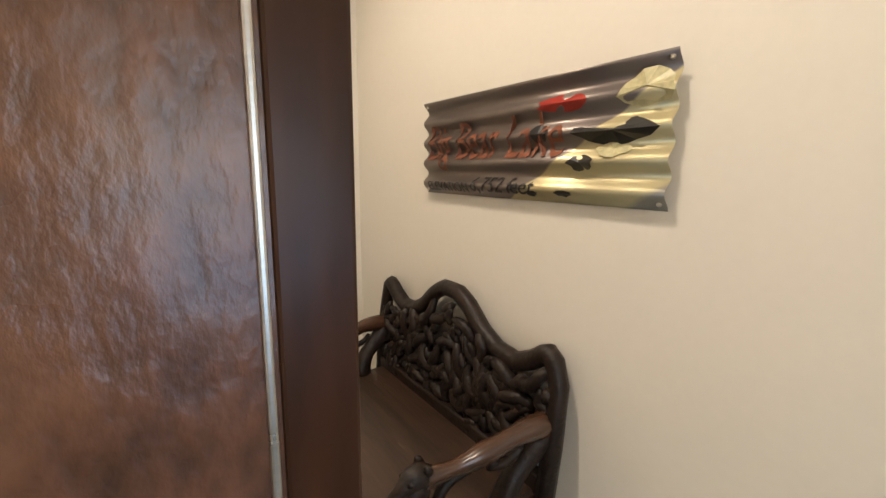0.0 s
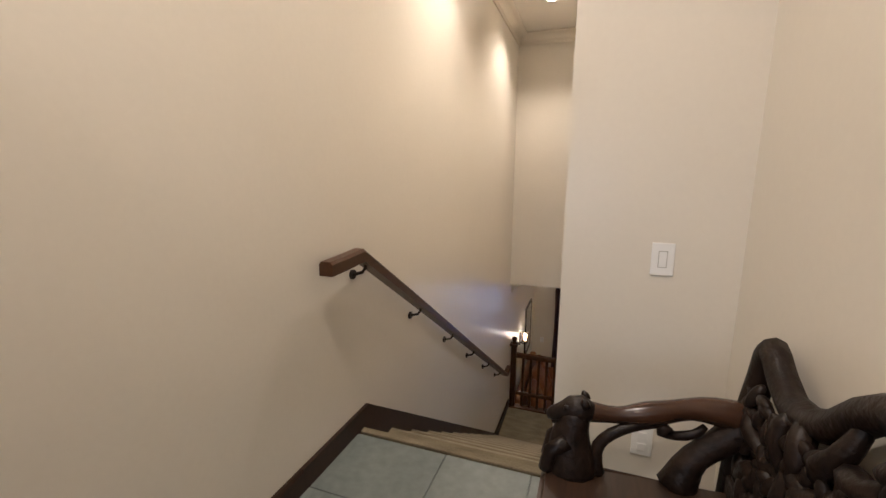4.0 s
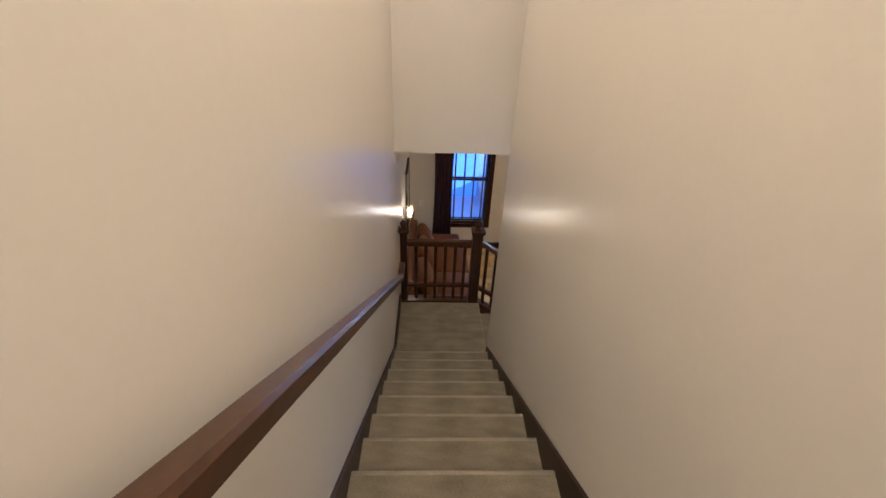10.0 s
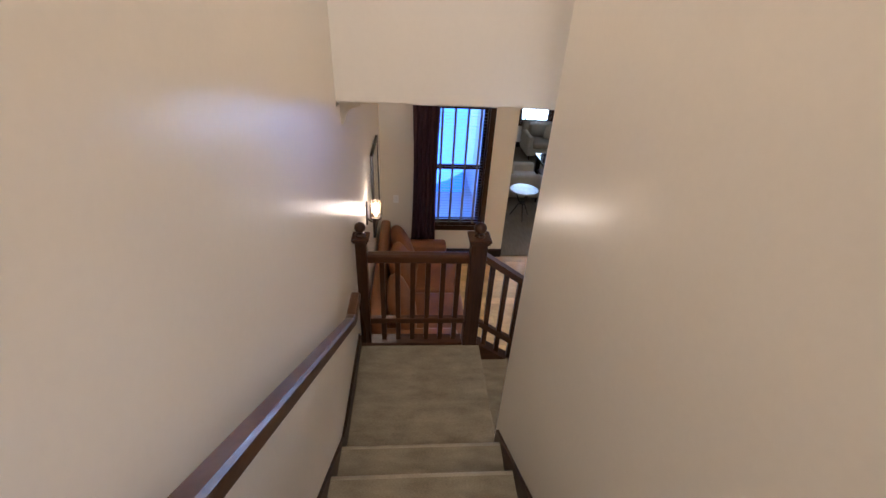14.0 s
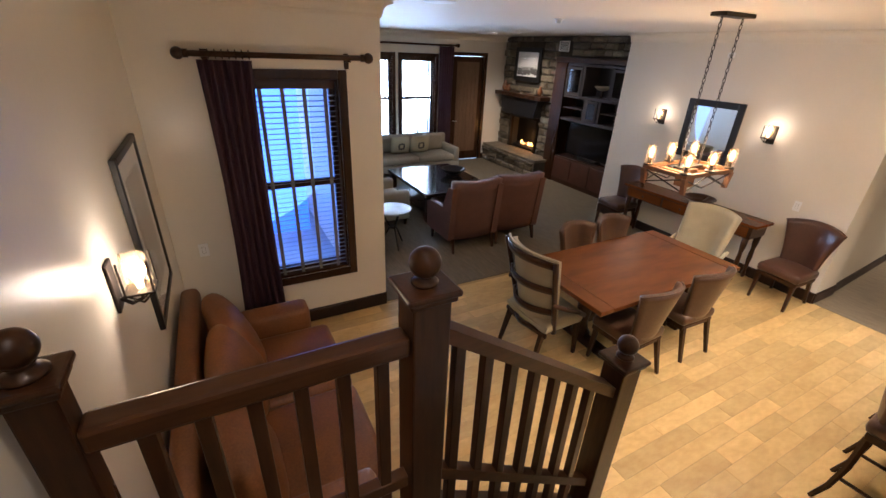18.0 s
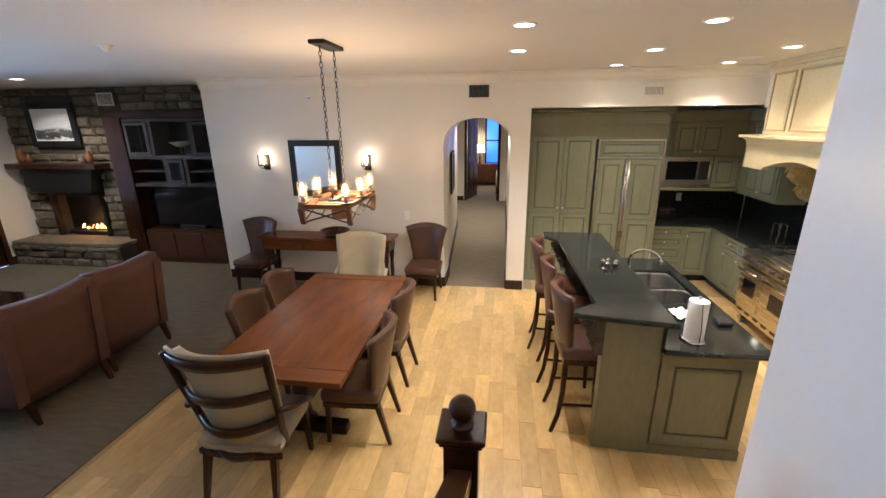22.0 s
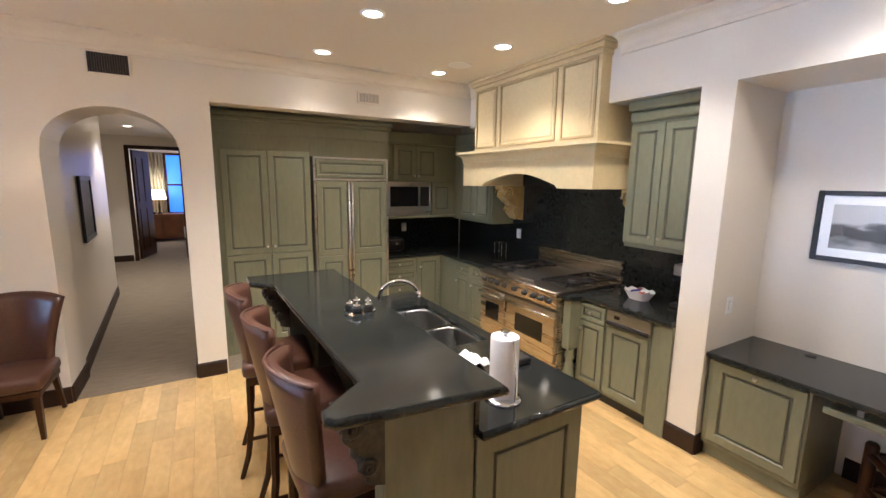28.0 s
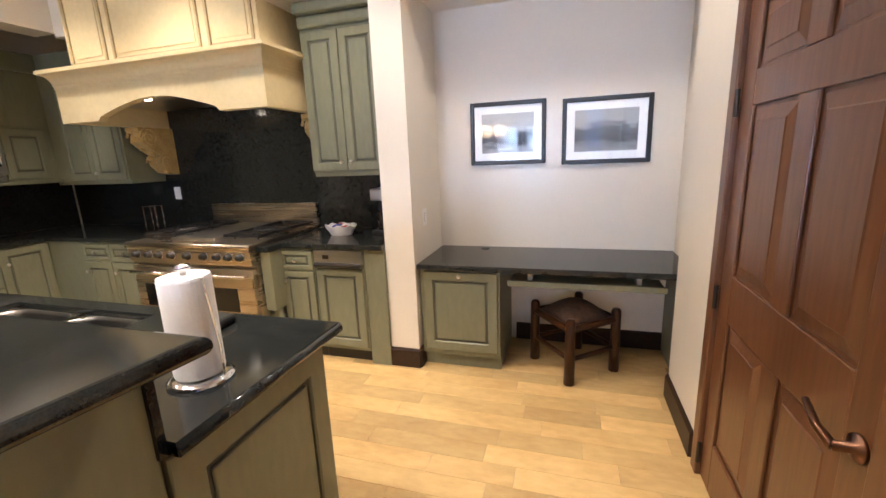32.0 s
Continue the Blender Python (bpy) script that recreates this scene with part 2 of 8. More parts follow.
M["beige_cloth"] = surface("beige_linen", (0.45, 0.395, 0.27), (0.37, 0.32, 0.215), 0.9, scale=6, fine=160, bump=0.4)
M["grey_cloth"] = surface("grey_beige_sofa_cloth", (0.33, 0.29, 0.22), (0.27, 0.235, 0.18), 0.9, scale=6, fine=150, bump=0.4)
M["table_wood"] = surface("cherry_table_wood", (0.165, 0.053, 0.013), (0.095, 0.030, 0.008), 0.24, scale=3, stretch=(0.4, 1.6, 1), fine=6, bump=0.0, coat=0.0, rough_var=0.0, spec=0.25)
M["curtain"] = surface("plum_curtain_cloth", (0.075, 0.030, 0.045), (0.04, 0.017, 0.028), 0.7, scale=5, stretch=(3, 3, 0.3), fine=80, bump=0.25)
M["white_paint"] = surface("white_plastic", (0.88, 0.88, 0.87), (0.86, 0.86, 0.85), 0.4, bump=0.02)
M["paper"] = surface("white_paper_towel", (0.86, 0.85, 0.84), (0.80, 0.79, 0.78), 0.9, fine=90, bump=0.4)
M["stone"] = surface("ledge_stone", (0.21, 0.17, 0.115), (0.09, 0.074, 0.053), 0.8, scale=4, fine=18, bump=0.8, per_piece=0.35)
M["mortar"] = surface("stone_joint", (0.07, 0.058, 0.045), rough=0.95, bump=0.4)
M["mirror"] = surface("mirror_silver", (0.86, 0.87, 0.87), (0.86, 0.87, 0.87), 0.02, metal=1.0, bump=0, rough_var=0.005)
M["blind"] = surface("wooden_blind_slat", (0.52, 0.55, 0.60), (0.45, 0.48, 0.53), 0.5, bump=0.05)
M["tape"] = surface("blind_tape", (0.22, 0.20, 0.17), rough=0.9)
M["pane"] = glass("window_glass")
# amber tint puts the bulbs' orange halo into otherwise clear glass
M["shade_glass"] = glass("glow_tinted_lamp_glass", (1.0, 0.74, 0.48), 0.06, 0.0)
M["shade_glass"].node_tree.nodes["Principled BSDF"].inputs["Alpha"].default_value = 0.07
M["bulb"] = glow("warm_bulb", (1.0, 0.60, 0.27), 5.0)
M["sconce_bulb"] = glow("bright_warm_bulb", (1.0, 0.68, 0.36), 18)
M["can_light"] = glow("recessed_lamp_lens", (1.0, 0.83, 0.58), 28)


# ---- builders ----
IN_WORLD = set()


def part(name, bm, material, parent=None, label="", kind="", smooth=False):
    me = bpy.data.meshes.new(name)
    bm.to_mesh(me)
    bm.free()
    if smooth:
        me.polygons.foreach_set("use_smooth", [True] * len(me.polygons))
    me.materials.append(M[material] if isinstance(material, str) else material)
    ob = new(name, me)
    if parent is not None:
        ob.parent = parent
        if parent in IN_WORLD:
            ob.matrix_parent_inverse = parent.matrix_basis.inverted()
    tagged(ob, label, kind=kind)
    return ob


def base(name, label, category, m=None, group="", kind=""):
    ob = new(name)
    ob.empty_display_size = 0.1
    if m is not None:
        ob.matrix_basis = m
    return tagged(ob, label, category, group, kind)


def fixed(name, label, category, x, y, z, group="", kind=""):
    """A thing whose parts are given in world places."""
    ob = base(name, label, category, Matrix.Translation((x, y, z)), group, kind)
    IN_WORLD.add(ob)
    return ob


def add_box(bm, x0, y0, z0, x1, y1, z1, bev=0.0, m=None):
    r = bmesh.ops.create_cube(bm, size=1)
    vs = r["verts"]
    sx, sy, sz = x1 - x0, y1 - y0, z1 - z0
    for v in vs:
        v.co = Vector((x0 + (v.co.x + 0.5) * sx, y0 + (v.co.y + 0.5) * sy, z0 + (v.co.z + 0.5) * sz))
    if m is not None:
        for v in vs:
            v.co = m @ v.co
    if bev > 0:
        es = list({e for v in vs for e in v.link_edges})
        bmesh.ops.bevel(bm, geom=es, offset=min(bev, 0.45 * min(abs(sx), abs(sy), abs(sz))), segments=2, profile=0.5, affect="EDGES")
    return bm


def box(x0, y0, z0, x1, y1, z1, bev=0.0, m=None):
    return add_box(bmesh.new(), x0, y0, z0, x1, y1, z1, bev, m)


def add_poly(bm, pts, axis, lo, hi):
    """A flat outline (pairs) pushed along one axis from lo to hi."""
    put = {"x": lambda a, b, c: (c, a, b), "y": lambda a, b, c: (a, c, b), "z": lambda a, b, c: (a, b, c)}[axis]
    v0 = [bm.verts.new(put(a, b, lo)) for a, b in pts]
    v1 = [bm.verts.new(put(a, b, hi)) for a, b in pts]
    n = len(pts)
    bm.faces.new(v0[::-1])
    bm.faces.new(v1)
    for i in range(n):
        bm.faces.new((v0[i], v0[(i + 1) % n], v1[(i + 1) % n], v1[i]))
    bmesh.ops.recalc_face_normals(bm, faces=bm.faces)
    return bm


def poly(pts, axis, lo, hi):
    return add_poly(bmesh.new(), pts, axis, lo, hi)


def add_turned(bm, profile, cx=0, cy=0, seg=20):
    """A turned shape from (radius, height) pairs round a vertical axis."""
    rings = []
    for r, z in profile:
        rings.append([bm.verts.new((cx + r * math.cos(2 * math.pi * k / seg), cy + r * math.sin(2 * math.pi * k / seg), z)) for k in range(seg)])
    for a, b in zip(rings, rings[1:]):
        for k in range(seg):
            bm.faces.new((a[k], a[(k + 1) % seg], b[(k + 1) % seg], b[k]))
    bm.faces.new(rings[0][::-1])
    bm.faces.new(rings[-1])
    return bm


def turned(profile, cx=0, cy=0, seg=20):
    return add_turned(bmesh.new(), profile, cx, cy, seg)


def add_tube(bm, pts, r, seg=8, cap=True):
    """A round bar along points; r is one radius or one for each point."""
    pts = [Vector(p) for p in pts]
    rs = r if isinstance(r, (list, tuple)) else [r] * len(pts)
    rings = []
    up = None
    for i, p in enumerate(pts):
        d = (pts[min(i + 1, len(pts) - 1)] - pts[max(i - 1, 0)]).normalized()
        if up is None:
            up = Vector((0, 0, 1)) if abs(d.z) < 0.9 else Vector((0, 1, 0))
        s = d.cross(up).normalized()
        up = s.cross(d).normalized()
        rings.append([bm.verts.new(p + rs[i] * (math.cos(2 * math.pi * k / seg) * s + math.sin(2 * math.pi * k / seg) * up)) for k in range(seg)])
    for a, b in zip(rings, rings[1:]):
        for k in range(seg):
            bm.faces.new((a[k], a[(k + 1) % seg], b[(k + 1) % seg], b[k]))
    if cap:
        bm.faces.new(rings[0][::-1])
        bm.faces.new(rings[-1])
    bmesh.ops.recalc_face_normals(bm, faces=bm.faces)
    return bm


def tube(pts, r, seg=8):
    return add_tube(bmesh.new(), pts, r, seg)


def add_taper(bm, x, y, z0, z1, w0, w1, dx=0.0, dy=0.0):
    """A square leg: width w0 at z0 and w1 at z1, its foot moved by dx, dy."""
    lo = [bm.verts.new((x + dx + sx * w0 / 2, y + dy + sy * w0 / 2, z0)) for sx, sy in ((-1, -1), (1, -1), (1, 1), (-1, 1))]
    hi = [bm.verts.new((x + sx * w1 / 2, y + sy * w1 / 2, z1)) for sx, sy in ((-1, -1), (1, -1), (1, 1), (-1, 1))]
    bm.faces.new(lo[::-1])
    bm.faces.new(hi)
    for k in range(4):
        bm.faces.new((lo[k], lo[(k + 1) % 4], hi[(k + 1) % 4], hi[k]))
    return bm


def taper(*a, **k):
    return add_taper(bmesh.new(), *a, **k)


def shell(fn, nu, nv, thick):
    """A sheet fn(u, v) -> point, given thickness."""
    bm = bmesh.new()
    g = [[bm.verts.new(fn(i / nu, j / nv)) for j in range(nv + 1)] for i in range(nu + 1)]
    for i in range(nu):
        for j in range(nv):
            bm.faces.new((g[i][j], g[i + 1][j], g[i + 1][j + 1], g[i][j + 1]))
    bmesh.ops.recalc_face_normals(bm, faces=bm.faces)
    bmesh.ops.solidify(bm, geom=bm.faces[:], thickness=thick)
    bmesh.ops.recalc_face_normals(bm, faces=bm.faces)
    return bm


def structure(name, bm, material, label, category):
    ob = part(name, bm, material)
    return tagged(ob, label, category, kind="structure")


# ---- structure ----
LX, RX, RX2, WX = 0.67, 1.645, 1.715, 7.23
LAND = 0.915


def wall(name, x0, y0, z0, x1, y1, z1, label="cream painted plaster wall", mat="wall"):
    return structure(name, box(x0, y0, z0, x1, y1, z1), mat, label, "wall")


def plan_wall(name, pts, z0, z1):
    return structure(name, poly(pts, "z", z0, z1), "wall", "cream painted plaster wall", "wall")


# upper hall and stairwell
wall("wall_stair_left", LX - 0.15, 1.55, 0, LX, 7.3, UPCEIL)
plan_wall("wall_stair_right", [(RX, 2.98), (RX + 0.12, 2.98), (RX2 + 0.12, 6.44), (RX2 + 0.12, 6.56), (RX2, 6.56)], 0, UPCEIL)
wall("wall_switch", RX + 0.12, 2.98, UP - 0.18, 2.25, 3.1, UPCEIL)
wall("wall_sign", 2.25, -1.3, 3.1, 2.4, 3.1, UPCEIL)
wall("wall_hall_back_left", 0.2, -1.45, 3.1, 0.6, -1.3, UPCEIL)
wall("wall_hall_back_right", 1.9, -1.45, 3.1, 2.4, -1.3, UPCEIL)
wall("wall_hall_back_head", 0.6, -1.45, UP + 2.2, 1.9, -1.3, UPCEIL)
wall("wall_hall_left", 0.05, -1.45, 3.1, 0.2, 1.7, UPCEIL)
wall("wall_hall_return", 0.2, 1.55, 3.1, LX - 0.15, 1.7, UPCEIL)
wall("wall_stair_header", LX - 0.15, 7.3, CEIL + 0.035, 2.52, 7.42, UPCEIL)
wall("wall_void_right", 2.4, 3.1, 3.1, 2.52, 7.3, UPCEIL)
wall("wall_flight_side", RX2 + 0.12, 6.44, 0, 2.72, 6.56, UPCEIL)
structure("ceiling_upper", box(0.0, -1.5, UPCEIL, 2.6, 7.5, UPCEIL + 0.12), "ceiling", "cream painted upper hall ceiling", "ceiling")
floor_upper = structure("floor_upper", box(0.2, -1.3, UP - 0.18, 2.25, 2.98, UP - 0.005), "slate_joint", "grey mortar bed of a slate tile floor", "floor")

# main floor shell
wall("wall_sofa", LX - 0.15, 7.3, 0, LX, 10.335, CEIL)
wall("wall_closet_lower", 2.60, 4.29, 0, 2.72, 4.90, CEIL)
wall("wall_closet_upper", 2.60, 5.97, 0, 2.72, 6.44, CEIL)
wall("wall_closet_head", 2.60, 4.90, 2.12, 2.72, 5.97, CEIL)
wall("wall_window_left", LX - 0.15, 10.335, 0, 1.40, 10.5, CEIL)
wall("wall_window_right", 2.145, 10.335, 0, 2.535, 10.5, CEIL)
wall("wall_window_sill", 1.40, 10.335, 0, 2.145, 10.5, 0.553)
wall("wall_window_head", 1.40, 10.335, 2.357, 2.145, 10.5, CEIL)
wall("wall_living_left", 2.36, 10.5, 0, 2.535, 16.2, CEIL)
structure("ceiling_main", box(LX - 0.15, 7.42, CEIL, 8.4, 16.2, CEIL + 0.1), "ceiling", "cream painted ceiling", "ceiling")
structure("ceiling_kitchen", box(2.52, 3.5, CEIL, 8.6, 7.42, CEIL + 0.1), "ceiling", "cream painted ceiling", "ceiling")
structure("ceiling_under_hall", box(RX + 0.12, 3.5, CEIL, 2.52, 6.44, CEIL + 0.1), "ceiling", "cream painted ceiling", "ceiling")
M["snow"] = surface("snow", (0.80, 0.83, 0.88), (0.70, 0.74, 0.82), 0.8, scale=0.6, fine=8, bump=0.3)
structure("ground", box(-40, -40, -0.6, 70, 90, -0.25), "snow", "snow covered ground outside the windows", "ground")
floor_main = structure("floor", box(LX, 3.55, -0.2, WX + 0.03, 10.36, -0.006), "floor_gap", "pale oak wood plank floor", "floor")
structure("floor_carpet", box(2.535, 10.36, -0.2, 8.4, 16.0, 0.004), "carpet_grey", "grey-brown ribbed living room carpet", "floor")
structure("floor_under_sofa_wall", box(LX, 10.335, -0.2, 2.535, 10.36, -0.01), "floor_gap", "plain floor edge under the wall", "floor")
structure("floor_hall_carpet", box(WX + 0.03, 6.9, -0.2, 19.5, 10.0, 0.004), "carpet_hall", "grey-brown ribbed hallway carpet", "floor")
structure("floor_kitchen_back", box(WX + 0.03, 3.55, -0.2, 8.6, 6.9, -0.004), "floor_gap", "plain floor under the kitchen cabinets", "floor")


def arch_wall(name, x0, x1, y0, y1, z1, ya, yb, spring, top):
    """A wall across x with an arched opening from ya to yb."""
    pts = [(y0, 0), (ya, 0), (ya, spring)]
    c, a, b = (ya + yb) / 2, (yb - ya) / 2, top - spring
    pts += [(c - a * math.cos(t), spring + b * math.sin(t) ** 0.85) for t in np.linspace(0.0, math.pi, 25)[1:-1]]
    pts += [(yb, spring), (yb, 0), (y1, 0), (y1, z1), (y0, z1)]
    bm = bmesh.new()
    outline = [(ya, spring)] + pts[3:-6] + [(yb, spring)]
    add_box(bm, x0, y0, 0, x1, ya, z1)
    add_box(bm, x0, yb, 0, x1, y1, z1)
    for (p, q), (r, s) in zip(outline, outline[1:]):
        add_poly(bm, [(p, q), (r, s), (r, z1), (p, z1)], "x", x0, x1)
    bmesh.ops.remove_doubles(bm, verts=bm.verts, dist=1e-5)
    return structure(name, bm, "wall", "cream painted plaster wall with an arched opening", "wall")


arch_wall("wall_dining", WX, WX + 0.22, 7.04, 11.68, CEIL, 7.29, 8.2, 2.03, 2.42)
wall("wall_niche_side", WX + 0.22, 11.48, 0, 8.25, 11.68, CEIL)
wall("wall_kitchen_head", WX, 4.29, 2.53, WX + 0.22, 7.04, CEIL)
wall("wall_kitchen_back", 8.45, 3.5, 0, 8.6, 7.05, CEIL)
wall("wall_range_back", 1.91, 3.5, 0, 8.45, 3.65, CEIL)
wall("wall_range_head", 4.31, 3.65, 2.50, WX, 4.29, CEIL)
wall("wall_column", 4.31, 3.65, 0, 4.52, 4.29, 2.50)
wall("wall_desk_head", 2.72, 3.65, 2.50, 4.31, 4.29, CEIL)
wall("wall_desk_right", 2.50, 3.65, 0, 2.60, 4.90, CEIL)
wall("wall_fireplace", 8.25, 11.48, 0, 8.4, 16.2, CEIL)
# far living room wall with two windows and a door
FY = 16.0
for i, (x0, x1, z0, z1) in enumerate([(2.535, 4.02, 0, CEIL), (4.02, 4.85, 0, 0.66), (4.02, 4.85, 2.45, CEIL), (4.85, 5.07, 0, CEIL), (5.07, 5.93, 0, 0.66), (5.07, 5.93, 2.45, CEIL), (5.93, 6.42, 0, CEIL), (6.42, 7.28, 2.5, CEIL), (7.28, 8.25, 0, CEIL)]):
    wall("wall_far_%d" % (i + 1), x0, FY, z0, x1, FY + 0.16, z1)
# hallway beyond the arch, and the bedroom at its end
arch_wall("wall_arch_passage", WX + 0.22, WX + 0.52, 7.06, 8.42, 2.75, 7.29, 8.2, 2.03, 2.42)
plan_wall("wall_hall_side", [(WX + 0.52, 8.218), (11.1, 8.42), (11.1, 8.58), (WX + 0.52, 8.42)], 0, 2.75)
wall("wall_hall_right", WX + 0.52, 7.05, 0, 14.3, 7.25, 2.75)
wall("wall_hall_cross", 14.3, 8.5, 0, 14.42, 10.0, 2.75)
wall("wall_hall_cross_head", 14.3, 7.5, 2.5, 14.42, 8.5, 2.75)
wall("wall_hall_cross_right", 14.3, 7.05, 0, 14.42, 7.5, 2.75)
wall("wall_hall_far_side", 11.1, 9.85, 0, 14.3, 10.0, 2.75)
wall("wall_hall_pocket", 10.9, 8.58, 0, 11.1, 10.0, 2.75)
wall("wall_bedroom_back", 18.2, 6.9, 0, 18.35, 10.0, 2.75)
wall("wall_bedroom_side", 14.42, 9.9, 0, 18.2, 10.05, 2.75)
wall("wall_bedroom_right", 14.42, 6.4, 0, 18.2, 6.55, 2.75)
structure("ceiling_hall", box(WX + 0.52, 6.4, 2.75, 18.4, 10.05, 2.85), "ceiling", "cream painted hallway ceiling", "ceiling")


def baseboard(x0, y0, x1, y1, z=0.0, h=0.14, d=0.018):
    """A dark baseboard along a wall face from one point to another; it stands on the left of that way."""
    L = math.hypot(x1 - x0, y1 - y0)
    m = Matrix.Translation((x0, y0, z)) @ Matrix.Rotation(math.atan2(y1 - y0, x1 - x0), 4, "Z")
    bm = add_poly(bmesh.new(), [(0, 0), (d, 0), (d, h - 0.015), (d * 0.55, h), (0, h)], "x", 0, L)
    bmesh.ops.transform(bm, matrix=m, verts=bm.verts)
    return structure("baseboard", bm, "base_wood", "dark stained wooden baseboard along the wall", "baseboard")


for seg in [(2.535, 10.335, LX, 10.335), (2.535, 16.0, 2.535, 10.36), (LX, 10.3, LX, 7.65), (WX, 8.2, WX, 11.66), (WX, 7.05, WX, 7.29),
            (2.72, 6.56, 2.72, 6.05), (2.72, 4.84, 2.72, 4.29), (4.30, 4.29, 4.53, 4.29), (4.31, 4.2, 4.31, 4.29), (2.6, 3.65, 3.7, 3.65),
            (WX + 0.52, 7.25, 14.3, 7.25), (8.2, 16.0, 7.36, 16.0), (6.34, 16.0, 2.535, 16.0), (14.3, 8.56, 14.3, 9.85)]:
    baseboard(*seg)
baseboard(11.1, 8.42, WX + 0.52, 8.218)
baseboard(WX + 0.52, 8.2, WX, 8.2)
baseboard(WX, 7.29, WX + 0.52, 7.29)
# upper hall
baseboard(2.25, 2.98, RX, 2.98, UP, 0.115)
baseboard(2.25, -1.3, 2.25, 2.96, UP, 0.115)
baseboard(LX, 2.55, LX, 1.55, UP, 0.105)


def crown(x0, y0, x1, y1, z=CEIL):
    """Cream crown moulding; the room lies on the left of the way from one point to the other."""
    L = math.hypot(x1 - x0, y1 - y0)
    m = Matrix.Translation((x0, y0, z)) @ Matrix.Rotation(math.atan2(y1 - y0, x1 - x0), 4, "Z")
    pts = [(0, -0.13), (0.014, -0.13), (0.02, -0.112), (0.03, -0.10)] + [(0.03 + 0.075 * (1 - math.cos(t)), -0.10 + 0.075 * math.sin(t)) for t in np.linspace(0.3, 1.5, 5)] + [(0.115, -0.02), (0.125, -0.015), (0.125, 0), (0, 0)]
    bm = add_poly(bmesh.new(), pts, "x", 0, L)
    bmesh.ops.transform(bm, matrix=m, verts=bm.verts)
    return structure("trim", bm, "trim_white", "cream painted crown moulding under the ceiling", "moulding")


for seg in [(2.535, 10.335, LX, 10.335), (2.535, 16.0, 2.535, 10.335), (LX, 10.335, LX, 7.42), (WX, 4.29, WX, 11.68), (8.1, 16.0, 2.535, 16.0), (2.72, 6.56, 2.72, 4.29), (6.95, 4.29, WX, 4.29), (2.72, 4.29, 5.15, 4.29)]:
    crown(*seg)
crown(LX, 7.3, LX, 1.6, UPCEIL)
crown(2.4, 7.3, LX, 7.3, UPCEIL)


# ---- stairs and upper hall ----
RISE, RUN = (UP - LAND) / 12, 0.302
TOP_Y = 3.03
FOOT_Y = TOP_Y + 11 * RUN
WIDE = RX2 - LX


def step_mesh(w, run, h):
    """A carpeted step, along +y, nosing at y = run; its top at z = 0."""
    pts = [(0, 0), (run - 0.02, 0)] + [(run - 0.02 + 0.034 * math.sin(t), -0.030 + 0.030 * math.cos(t)) for t in np.linspace(0.3, math.pi - 0.4, 6)] + [(run - 0.03, -0.066), (run - 0.03, -h), (0, -h)]
    return poly(pts, "x", 0, w)


flight = base("stair_flight", "beige carpeted straight stair flight between two walls", "stairs", Matrix.Translation((LX, TOP_Y, UP)), kind="structure")
for i in range(11):
    st = part("step", step_mesh(WIDE, RUN + 0.02, 0.34), "carpet", flight)
    st.location = (0, i * RUN, -(i + 1) * RISE)
    part("nosing", tube([(0.02, RUN + 0.012, -0.021), (WIDE - 0.02, RUN + 0.012, -0.021)], 0.0225, 10), "carpet_edge", st, smooth=True)
part("nosing", box(0, -0.03, -0.1, WIDE, 0.012, 0.0, 0.008), "carpet", flight)
structure("stair_landing", box(LX, FOOT_Y, 0, 1.72, 7.455, LAND, 0.012), "carpet", "beige carpeted stair landing behind a balustrade", "landing")
lower = base("stair_flight", "short beige carpeted stair flight beside a balustrade", "stairs", Matrix.Translation((1.72, 6.56, LAND)), kind="structure")
for i in range(4):
    bm = step_mesh(0.90, 0.29, 0.9)
    bmesh.ops.rotate(bm, verts=bm.verts, matrix=Matrix.Rotation(-math.pi / 2, 3, "Z"))
    st = part("step", bm, "carpet", lower)
    st.location = (i * 0.27 - 0.01, 0.90, -(i + 1) * 0.183)
    for v in st.data.vertices:
        v.co.z = max(v.co.z, -(LAND - (i + 1) * 0.183))


def skirt(name, x0, x1):
    s = RISE / RUN
    pts = [(2.55, UP), (TOP_Y + 0.02, UP - 0.02), (TOP_Y + 0.06, UP - 0.5), (FOOT_Y + 0.2, LAND - 0.02), (FOOT_Y + 0.2, LAND + 0.15), (FOOT_Y + 0.12, LAND + 0.155), (TOP_Y + 0.06, UP + 0.105), (2.55, UP + 0.105)]
    return structure(name, poly(pts, "x", x0, x1), "base_wood", "dark stained wooden stair skirting board", "skirting")


skirt("trim", LX, LX + 0.018)
bm = poly([(TOP_Y - 0.03, UP), (TOP_Y + 0.06, UP - 0.5), (6.50, LAND - 0.02), (6.50, LAND + 0.15), (TOP_Y + 0.06, UP + 0.12), (TOP_Y - 0.03, UP + 0.12)], "x", 0, 0.018)
for v in bm.verts:
    v.co.x += RX - 0.017 + (v.co.y - 2.98) * (RX2 - RX) / (6.56 - 2.98)
structure("trim", bm, "base_wood", "dark stained wooden stair skirting board", "skirting")
baseboard(LX, 7.45, LX, FOOT_Y + 0.2, LAND)

# wall handrail
rail = fixed("handrail", "dark brown wooden handrail on iron wall brackets", "handrail", LX, 4.8, 2.0)
PITCH = 0.632
HR = [(2.68, 4.243), (2.80, 4.248), (2.94, 4.257)] + [(2.96 + k * (6.72 - 2.96) / 6, 4.25 - k * PITCH * (6.72 - 2.96) / 6) for k in range(1, 7)] + [(6.78, 1.852), (7.0, 1.85)]


